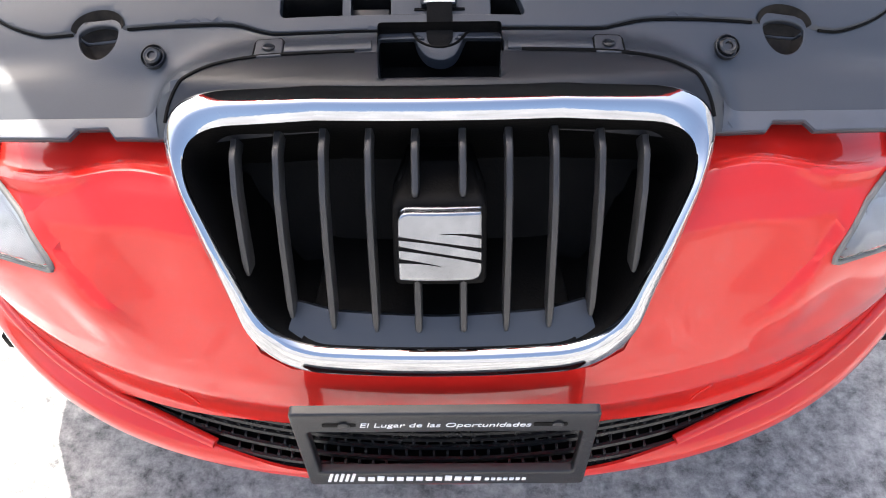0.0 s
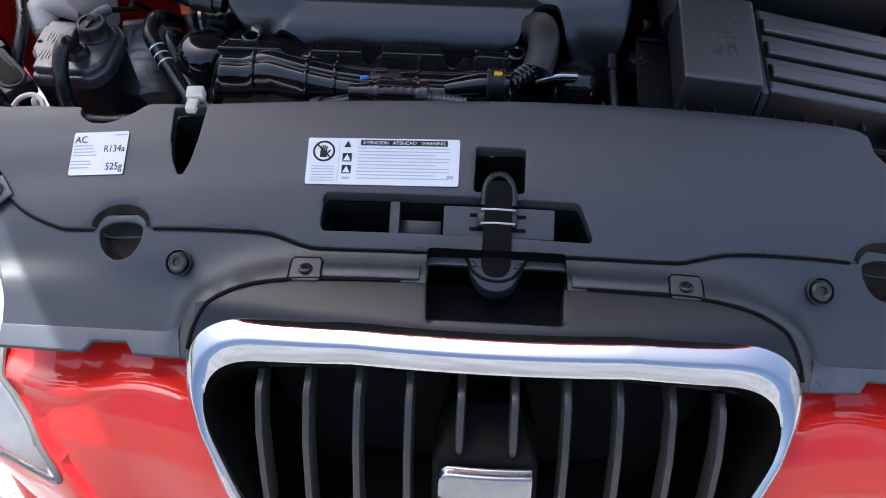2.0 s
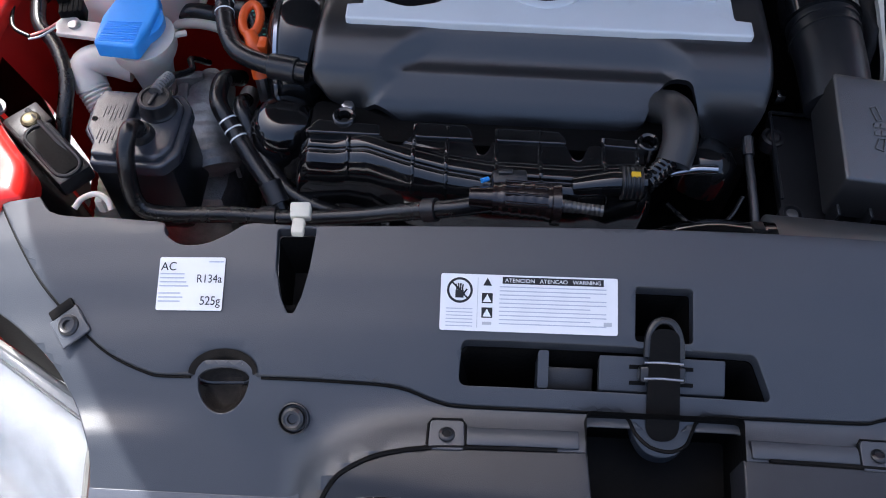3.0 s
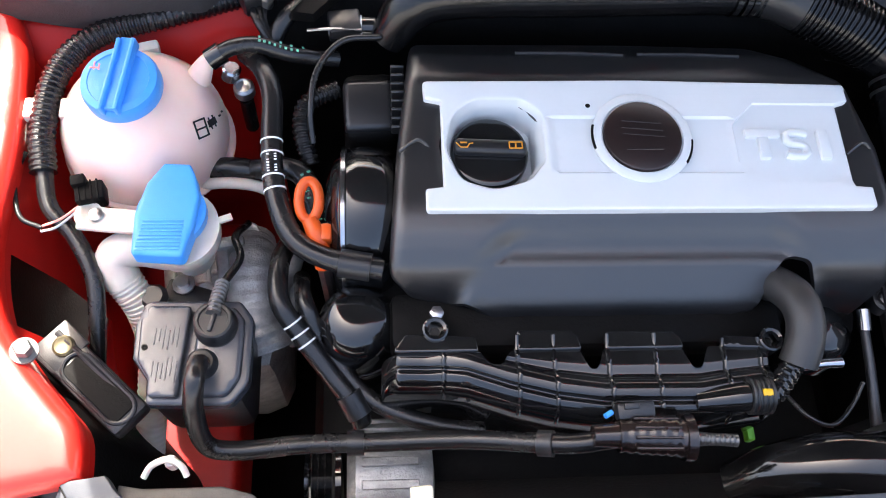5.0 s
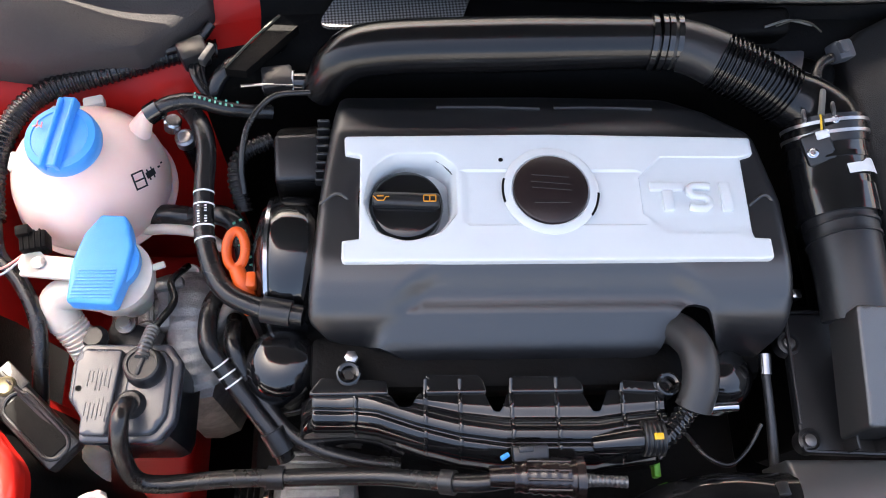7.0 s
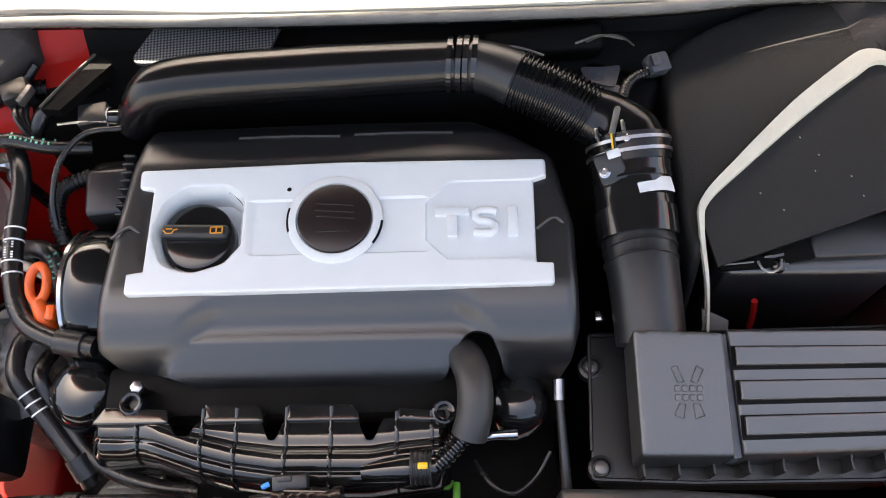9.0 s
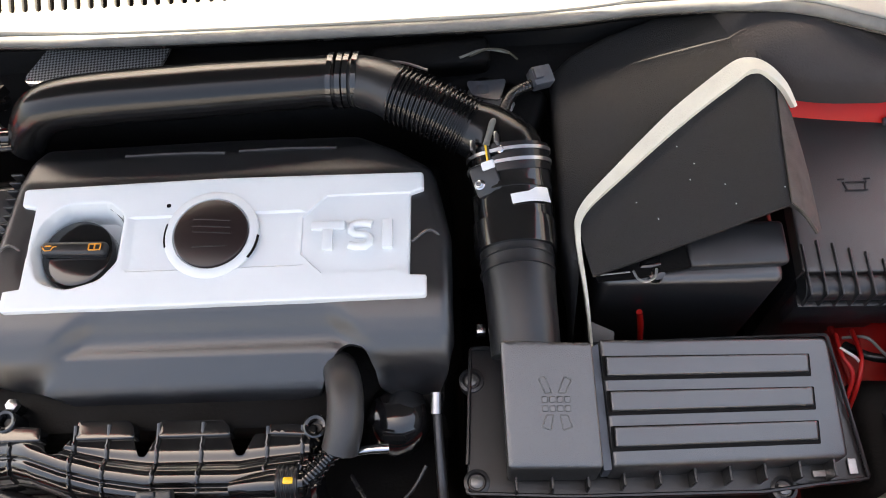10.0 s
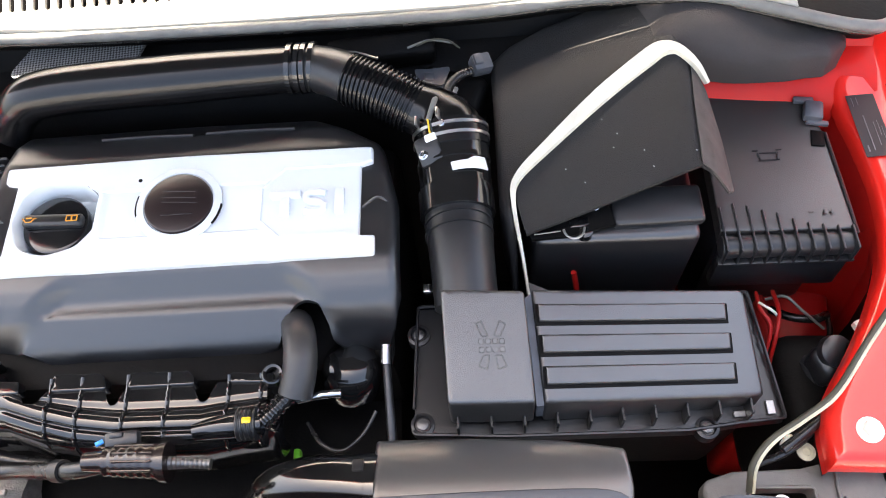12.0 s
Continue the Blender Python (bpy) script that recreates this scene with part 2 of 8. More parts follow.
def lathe(profile, at=(0, 0, 0), turn=None, n=32, squash=1.0):
    """Radius and height pairs turned round z."""
    v, f = [], []
    for r, z in profile:
        for i in range(n):
            a = 2 * math.pi * i / n
            v.append((max(r, 0.0001) * math.cos(a), max(r, 0.0001) * math.sin(a) * squash, z))
    for k in range(len(profile) - 1):
        for i in range(n):
            j = (i + 1) % n
            f.append((k * n + i, k * n + j, (k + 1) * n + j, (k + 1) * n + i))
    f.append(tuple(reversed(range(n))))
    f.append(tuple(range((len(profile) - 1) * n, len(profile) * n)))
    m = Matrix.Translation(at)
    if turn:
        m = m @ pose(0, 0, 0, *turn)
    return moved((v, f), m)


def spline(pts, per=10):
    """A smooth line through the points."""
    p = [Vector(q) for q in pts]
    p = [p[0] * 2 - p[1]] + p + [p[-1] * 2 - p[-2]]
    out = []
    for i in range(1, len(p) - 2):
        a, b, c, d = p[i - 1:i + 3]
        for k in range(per):
            t = k / per
            out.append(0.5 * ((2 * b) + (c - a) * t + (2 * a - 5 * b + 4 * c - d) * t * t + (3 * b - a - 3 * c + d) * t ** 3))
    out.append(p[-2])
    return out


def even(line, step):
    """The same line with points at even steps."""
    d = [0.0]
    for a, b in zip(line, line[1:]):
        d.append(d[-1] + (b - a).length)
    n = max(2, int(d[-1] / step))
    out, k = [], 0
    for i in range(n + 1):
        s = d[-1] * i / n
        while k < len(d) - 2 and d[k + 1] < s:
            k += 1
        u = (s - d[k]) / max(d[k + 1] - d[k], 1e-9)
        out.append(line[k].lerp(line[k + 1], min(max(u, 0), 1)))
    return out


def tube(pts, r, n=14, per=8, rib=0.0, pitch=0.006, line=None, flat=1.0):
    """A pipe through the points. r: a radius or radii at the points; rib: depth of its rings."""
    path = line or spline(pts, per)
    radii = list(r) if isinstance(r, (list, tuple)) else [r, r]
    if rib:
        path = even(path, pitch / 4)
    m = len(path)
    v, f = [], []
    up = Vector((0, 0, 1))
    side = None
    for i, c in enumerate(path):
        d = (path[min(i + 1, m - 1)] - path[max(i - 1, 0)]).normalized()
        if side is None:
            side = d.cross(up) if abs(d.z) < 0.95 else d.cross(Vector((0, 1, 0)))
        side = (side - d * side.dot(d)).normalized()
        other = d.cross(side)
        u = i / (m - 1) * (len(radii) - 1)
        k = min(int(u), len(radii) - 2) if len(radii) > 1 else 0
        rr = radii[k] + (radii[min(k + 1, len(radii) - 1)] - radii[k]) * (u - k)
        if rib and i % 4 in (0, 1):
            rr += rib
        for j in range(n):
            a = 2 * math.pi * j / n
            v.append(tuple(c + side * math.cos(a) * rr + other * math.sin(a) * rr * flat))
    for i in range(m - 1):
        for j in range(n):
            q = (j + 1) % n
            f.append((i * n + j, i * n + q, (i + 1) * n + q, (i + 1) * n + j))
    f.append(tuple(reversed(range(n))))
    f.append(tuple(range((m - 1) * n, m * n)))
    return v, f


def rpoly(pts, r=0.01, n=6):
    """A closed outline with its corners rounded; r: one radius or one for each corner."""
    out = []
    k = len(pts)
    rr = r if isinstance(r, (list, tuple)) else [r] * k
    for i in range(k):
        p, a, b = Vector(pts[i]), Vector(pts[i - 1]), Vector(pts[(i + 1) % k])
        da, db = (a - p), (b - p)
        la, lb = da.length, db.length
        da.normalize(), db.normalize()
        ang = math.acos(max(-1, min(1, da.dot(db))))
        t = min(rr[i] / max(math.tan(ang / 2), 1e-4), la * 0.49, lb * 0.49)
        if rr[i] <= 0 or ang > 3.1:
            out.append(p)
            continue
        s, e = p + da * t, p + db * t
        for j in range(n + 1):
            u = j / n
            out.append(s * (1 - u) ** 2 + p * 2 * u * (1 - u) + e * u * u)
    return [Vector((q[0], q[1])) for q in out]


def dense(loop, step):
    out = []
    for a, b in zip(loop, loop[1:] + loop[:1]):
        k = max(1, int((b - a).length / step))
        out += [a.lerp(b, i / k) for i in range(k)]
    return out


def inside(px, py, loop):
    res = np.zeros(len(px), bool)
    for a, b in zip(loop, loop[1:] + loop[:1]):
        hit = ((a.y > py) != (b.y > py))
        if abs(b.y - a.y) > 1e-12:
            res ^= hit & (px < (b.x - a.x) * (py - a.y) / (b.y - a.y) + a.x)
    return res


def edge_dist(px, py, loops):
    d = np.full(len(px), 9.0)
    for loop in loops:
        for a, b in zip(loop, loop[1:] + loop[:1]):
            ex, ey = b.x - a.x, b.y - a.y
            q = ex * ex + ey * ey + 1e-12
            t = np.clip(((px - a.x) * ex + (py - a.y) * ey) / q, 0, 1)
            d = np.minimum(d, np.hypot(px - a.x - t * ex, py - a.y - t * ey))
    return d


def sheet(outer, fn, holes=(), step=0.01, down=(0, 0, -0.003), rim=0.0, back=True, extra=(), lines=()):
    """A skin over a flat outline with holes: fn(u, v, d) gives the place, d being the distance to the edge.
    down: its thickness, as a way; rim: width of a rounded edge, for which rows of points are added."""
    outer = [Vector(p) for p in outer]
    holes = [[Vector(p) for p in h] for h in holes]
    loops = [dense(outer, step)] + [dense(h, step) for h in holes]
    pts, edges = [], []
    for loop in loops:
        k = len(pts)
        pts += loop
        edges += [(k + i, k + (i + 1) % len(loop)) for i in range(len(loop))]
    nb = len(pts)
    cand = list(extra)
    if rim:
        for loop in loops:
            m = len(loop)
            for i in range(m):
                t = (loop[(i + 1) % m] - loop[i - 1])
                t = Vector((-t.y, t.x)).normalized() if t.length > 0 else Vector((0, 1))
                for w in (0.12, 0.4, 0.75, 1.1):
                    for s in (1, -1):
                        cand.append(loop[i] + t * w * rim * s)
    x0, x1 = min(p.x for p in outer), max(p.x for p in outer)
    y0, y1 = min(p.y for p in outer), max(p.y for p in outer)
    gx, gy = np.meshgrid(np.arange(x0, x1, step), np.arange(y0, y1, step))
    gp = [Vector(p) for p in zip(gx.ravel(), gy.ravel())]
    ngrid = len(gp)
    allp = cand + gp
    ax, ay = np.array([p[0] for p in allp]), np.array([p[1] for p in allp])
    ok = inside(ax, ay, loops[0])
    for h in loops[1:]:
        ok &= ~inside(ax, ay, h)
    d = edge_dist(ax, ay, loops)
    if lines:       # keep the grid clear of the creases
        lp = np.array([(p[0], p[1]) for row in lines for p in row])
        for i in range(len(cand), len(allp)):
            if ok[i] and ((lp[:, 0] - ax[i]) ** 2 + (lp[:, 1] - ay[i]) ** 2).min() < (step * 0.62) ** 2:
                ok[i] = False
    least = np.concatenate([np.full(len(cand), rim * 0.1 + 1e-5), np.full(ngrid, max(step * 0.45, rim * 1.2))])
    ok &= d > least
    pts += [Vector((p[0], p[1])) for p, q in zip(allp, ok) if q]
    # creases: rows of points joined by fixed edges
    for row in lines:
        row = [Vector(p) for p in row]
        lx, ly = np.array([p.x for p in row]), np.array([p.y for p in row])
        good = inside(lx, ly, loops[0]) & (edge_dist(lx, ly, loops) > 0.0008)
        for h in loops[1:]:
            good &= ~inside(lx, ly, h)
        last = -2
        for i, p in enumerate(row):
            if good[i]:
                pts.append(p)
                if last == i - 1:
                    edges.append((len(pts) - 2, len(pts) - 1))
                last = i
    vs, es, fs, *_ = delaunay_2d_cdt(pts, edges, [], 0, 1e-7)
    vx, vy = np.array([p.x for p in vs]), np.array([p.y for p in vs])
    fa = np.array(fs)
    cx, cy = vx[fa].mean(1), vy[fa].mean(1)
    keep = inside(cx, cy, loops[0])
    for h in loops[1:]:
        keep &= ~inside(cx, cy, h)
    faces = [tuple(int(i) for i in q) for q in fa[keep]]
    vd = edge_dist(vx, vy, loops)
    top = [Vector(fn(float(a), float(b), float(c))) for a, b, c in zip(vx, vy, vd)]
    n = len(top)
    count = {}
    for q in faces:
        for a, b in ((q[0], q[1]), (q[1], q[2]), (q[2], q[0])):
            count[(a, b)] = 1
    dn = Vector(down)
    verts = [tuple(p) for p in top] + [tuple(p + dn) for p in top]
    out = list(faces)
    if back:
        out += [tuple(i + n for i in reversed(q)) for q in faces]
    out += [(b, a, a + n, b + n) for a, b in count if (b, a) not in count]
    return verts, out


def dome(d, r):
    """How far a rounded edge of radius r drops at distance d from it."""
    return 0.0 if d >= r else r - math.sqrt(max(0.0, r * r - (r - d) ** 2))


def circle(x, y, r, n=28, squash=1.0):
    return [Vector((x + r * math.cos(2 * math.pi * i / n), y + r * squash * math.sin(2 * math.pi * i / n))) for i in range(n)]


def mirror(pts):
    return [(-p[0], p[1]) for p in reversed(pts)]


def smoothstep(a, b, x):
    t = min(1.0, max(0.0, (x - a) / (b - a)))
    return t * t * (3 - 2 * t)


def lettering(text, size, place, mat, name, parent, depth=0.0006, squeeze=1.0, slant=0.0, align='LEFT'):
    """Words in the built-in font, as a mesh; place: the pose of their base line."""
    cu = bpy.data.curves.new(name, 'FONT')
    cu.body, cu.size, cu.extrude, cu.align_x, cu.shear = text, size, depth, align, slant
    tmp = bpy.data.objects.new(name, cu)
    me0 = tmp.to_mesh()
    v = [tuple(place @ Vector((p.co.x * squeeze, p.co.y, p.co.z))) for p in me0.vertices]
    f = [tuple(q.vertices) for q in me0.polygons]
    tmp.to_mesh_clear()
    bpy.data.objects.remove(tmp)
    bpy.data.curves.remove(cu)
    return part(name, (v, f), mat, parent)


def screw(parent, at, r=0.011, mat=None, turn=None, name="screw"):
    """A round-headed screw with a star socket on a washer."""
    body = lathe([(r, 0), (r, 0.0015), (r * 0.82, 0.003), (r * 0.62, 0.004), (r * 0.6, 0.0065), (r * 0.5, 0.0075), (r * 0.28, 0.0075), (r * 0.24, 0.004), (0.0002, 0.004)], at, turn, 20)
    return part(name, body, mat or STEEL, parent)


# ---- ground and the raised bonnet ----
def ground():
    ob = part("ground", sheet([(-60, -60), (60, -60), (60, 60), (-60, 60)], lambda u, v, d: (u, v, 0), step=8.0, down=(0, 0, -0.05)), CONCRETE)
    tagged(ob, "weathered stained grey concrete yard floor", "ground", kind="structure")


# unseen walls, added for bounced light and reflections on the car
def bounce_walls():
    for name, a, b in (("bounce_wall_south", (-9, -4.6), (9, -4.6)), ("bounce_wall_east", (6.5, -4.6), (6.5, 7))):
        dx, dy = b[0] - a[0], b[1] - a[1]
        size = (abs(dx) + 0.2, abs(dy) + 0.2, 2.9)
        ob = part(name, rbox(size, ((a[0] + b[0]) / 2, (a[1] + b[1]) / 2, 1.45), 0.01), PLASTER)
        tagged(ob, "plain grey plastered wall added out of view to bounce light", "wall", kind="structure")


ground()
bounce_walls()


def bonnet():
    b = thing("bonnet", (0, 1.345, 0.95), "raised red car bonnet propped open over the engine bay", "bonnet")
    foot, tip = Vector((0, 1.345, 0.952)), Vector((0, 1.06, 1.83))
    way = (tip - foot)
    long = way.length
    way.normalize()
    nor = way.cross(Vector((1, 0, 0)))
    if nor.y > 0:
        nor = -nor
    half = [(0.66, 0.0), (0.698, 0.25), (0.698, 0.459), (0.679, 0.574), (0.641, 0.690), (0.585, 0.780), (0.470, 0.870), (0.280, long), (0.0, long + 0.01)]
    outline = [Vector((p.x, p.y)) for p in spline([(x, y, 0) for x, y in half], 3)]
    outline = outline + [Vector((-p.x, p.y)) for p in reversed(outline[:-1])]

    def skin(u, v, d):
        p = foot + way * v - nor * (0.06 * (1 - (u / 0.64) ** 2) * math.sin(math.pi * min(1, v / long)))
        return (u, p.y, p.z)
    part("skin", sheet(outline, skin, step=0.05, down=-nor * 0.006), RED, b)
    mat_edge = rpoly([(-0.635, 0.008), (0.635, 0.008), (0.660, 0.40), (0.60, 0.66), (0.43, 0.84), (0.24, 0.885), (-0.24, 0.885), (-0.43, 0.84), (-0.60, 0.66), (-0.660, 0.40)], 0.05)
    part("liner", sheet(mat_edge, lambda u, v, d: tuple(Vector(skin(u, v, d)) + nor * 0.012), step=0.06, down=-nor * 0.01), LINER, b, "dark grey insulation liner")
    for side in (-1, 1):
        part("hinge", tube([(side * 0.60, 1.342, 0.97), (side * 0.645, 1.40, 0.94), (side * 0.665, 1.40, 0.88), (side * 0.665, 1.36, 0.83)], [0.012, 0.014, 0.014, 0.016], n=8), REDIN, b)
    rib = rpoly([(-0.30, 0.84), (0.30, 0.84), (0.24, 0.88), (-0.24, 0.88)], 0.02)
    part("stiffener", sheet(rib, lambda u, v, d: tuple(Vector(skin(u, v, d)) + nor * 0.03), step=0.05, down=-nor * 0.03), REDIN, b)


bonnet()

# ---- the front of the car ----
# the profile of bumper and wing front, from the underside up
BUMP_Y = [0.490, 0.430, 0.412, 0.406, 0.409, 0.430, 0.440, 0.437, 0.427, 0.432, 0.439, 0.454, 0.4905, 0.515, 0.526, 0.536, 0.560, 0.606]
BUMP_Z = [0.335, 0.345, 0.360, 0.380, 0.395, 0.412, 0.440, 0.470, 0.506, 0.545, 0.570, 0.620, 0.7000, 0.728, 0.735, 0.737, 0.742, 0.747]
BUMP_S = [0.0]
for i in range(1, len(BUMP_Y)):
    BUMP_S.append(BUMP_S[-1] + math.hypot(BUMP_Y[i] - BUMP_Y[i - 1], BUMP_Z[i] - BUMP_Z[i - 1]))


def bead_s(ax):
    """How far up the profile the pressed bead lies."""
    at = ((0.25, 0.5130), (0.27, 0.5150), (0.29, 0.5155), (0.31, 0.5130), (0.33, 0.5075), (0.35, 0.5000), (0.37, 0.4935), (0.39, 0.4900), (0.41, 0.4890), (0.44, 0.4890))
    return float(np.interp(ax, [a for a, b in at], [b for a, b in at]))


def bump(x, s, off=0.0):
    """The bumper's skin at x and s metres up its profile."""
    y, z = float(np.interp(s, BUMP_S, BUMP_Y)), float(np.interp(s, BUMP_S, BUMP_Z))
    high = smoothstep(0.50, 0.66, z)
    low = smoothstep(0.425, 0.390, z)
    y += (0.30 * x * x + 1.0 * x ** 4) * low + (0.35 * x * x + 0.9 * x ** 4) * (1 - high) * (1 - low) + (0.33 * x * x + 0.32 * x ** 4) * high
    z -= 0.15 * x * x * smoothstep(0.62, 0.75, z)
    # hollow flank between grille and lamp
    ax = abs(x)
    y += 0.012 * math.exp(-((ax - 0.285) / 0.045) ** 2) * math.exp(-((z - 0.640) / 0.055) ** 2)
    y -= 0.006 * math.exp(-((ax - 0.35) / 0.03) ** 2) * math.exp(-((z - 0.60) / 0.04) ** 2)
    # crease running down and inwards from the lamp's corner
    side = (z - 0.6617) * 0.679 - (ax - 0.373) * 0.734
    along = -((z - 0.6617) * 0.734 + (ax - 0.373) * 0.679)
    y -= 0.0080 * smoothstep(0.0025, -0.0025, side) * smoothstep(-0.05, -0.02, along) * smoothstep(0.125, 0.06, along) * smoothstep(-0.07, -0.004, side)
    # ledge under the bonnet line, with a rounded bead below it
    bead = s - bead_s(ax)
    fade = smoothstep(0.245, 0.262, ax) * smoothstep(0.48, 0.43, ax)
    z += (0.0055 * math.exp(-(bead / 0.0065) ** 2) - 0.0045 * math.exp(-((bead - 0.020) / 0.010) ** 2)) * fade
    y -= 0.0030 * math.exp(-((bead + 0.002) / 0.0065) ** 2) * fade
    return (x, y - off, z + 0.3 * off)


def s_of(x, z):
    lo, hi = 0.0, BUMP_S[-1]
    for _ in range(30):
        m = (lo + hi) / 2
        if bump(x, m)[2] < z:
            lo = m
        else:
            hi = m
    return lo


S_TOP = BUMP_S[-1]

# the height of the radiator cover
PAN_Y = [0.50, 0.54, 0.60, 0.663, 0.721, 0.763, 0.80, 0.84]
PAN_Z = [0.705, 0.730, 0.767, 0.802, 0.8325, 0.8490, 0.8595, 0.8620]


def pan_z(x, y):
    return float(np.interp(y, PAN_Y, PAN_Z)) - (0.18 + 0.03 * smoothstep(0.69, 0.74, y)) * x * x


# the profile of chrome surround and the trim above it
GR_Y = [0.440, 0.454, 0.4905, 0.515, 0.545, 0.574, 0.598, 0.620, 0.645, 0.672]
GR_Z = [0.555, 0.620, 0.7000, 0.742, 0.770, 0.790, 0.8055, 0.8080, 0.8095, 0.8120]
GR_S = [0.0]
for i in range(1, len(GR_Y)):
    GR_S.append(GR_S[-1] + math.hypot(GR_Y[i] - GR_Y[i - 1], GR_Z[i] - GR_Z[i - 1]))


def trim_z(x, y):
    return float(np.interp(y - 0.33 * x * x * smoothstep(0.66, 0.60, y), GR_Y, GR_Z)) - 0.15 * x * x


# the arch along which the radiator cover meets the trim
ARCH = [(-0.2500, 0.584), (-0.2465, 0.598), (-0.2395, 0.610), (-0.2275, 0.621), (-0.2050, 0.6315), (-0.1720, 0.6375), (-0.1400, 0.6390), (0.0, 0.6400)]
ARCH = [(p.x, p.y) for p in spline([(x, y, 0) for x, y in ARCH], 4)]
ARCH += mirror(ARCH)[1:]
ARCH_X = np.linspace(ARCH[0][0], ARCH[-1][0], 800)
ARCH_Y = np.interp(ARCH_X, [p[0] for p in ARCH], [p[1] for p in ARCH])


def bank(x, y):
    """How far the cover rises in a fillet towards the trim over the grille."""
    d = float(np.hypot(ARCH_X - x, ARCH_Y - y).min())
    sink = 0.0
    if abs(x) < 0.25 and y < float(np.interp(x, ARCH_X, ARCH_Y)):
        sink, d = 0.005 * smoothstep(0.0, 0.006, d), 0.0
    return -sink + max(0.0, trim_z(x, y) + 0.001 - pan_z(x, y)) * smoothstep(0.046, 0.003, d) * smoothstep(0.590, 0.606, y) * smoothstep(0.706, 0.674, y)


def grille(x, s, off=0.0):
    y, z = float(np.interp(s, GR_S, GR_Y)), float(np.interp(s, GR_S, GR_Z))
    y1, z1 = float(np.interp(s + 0.01, GR_S, GR_Y)), float(np.interp(s + 0.01, GR_S, GR_Z))
    y0, z0 = float(np.interp(s - 0.01, GR_S, GR_Y)), float(np.interp(s - 0.01, GR_S, GR_Z))
    t = Vector((0, y1 - y0, z1 - z0)).normalized()
    n = Vector((0, -t.z, t.y))
    w = smoothstep(0.66, 0.78, z)
    return Vector((x, y + 0.33 * x * x, z - 0.15 * x * x * w)) + n * off


def gs(z):
    return float(np.interp(z, GR_Z, GR_S))


def mouth_loop(foot, shoulder, crown, radii):
    """A closed outline of the grille's mouth from its three corners on one side."""
    return rpoly([(-foot[0], foot[1]), foot, shoulder, crown, (-crown[0], crown[1]), (-shoulder[0], shoulder[1])], [radii[0], radii[0], radii[1], radii[2], radii[2], radii[1]], 14)


CH_OUT = mouth_loop((0.173, 0.0195), (0.270, 0.296), (0.110, 0.3065), (0.087, 0.068, 0.10))
CH_MID = mouth_loop((0.167, 0.0390), (0.260, 0.2800), (0.110, 0.2885), (0.085, 0.060, 0.10))
CH_IN = mouth_loop((0.163, 0.0470), (0.249, 0.262), (0.110, 0.2735), (0.080, 0.047, 0.10))


# the headlight's edges, as x and the way up the bumper's profile
LAMP_EDGE = [(0.3810, 0.3960), (0.3815, 0.4020), (0.3853, 0.4110), (0.3960, 0.4330), (0.4105, 0.4550), (0.4275, 0.4725), (0.4380, 0.4840), (0.4440, 0.5050), (0.4455, 0.5350)]
LAMP_LOW = [(0.655, 0.389), (0.550, 0.384), (0.4527, 0.3812), (0.4200, 0.3862), (0.3870, 0.3930)]


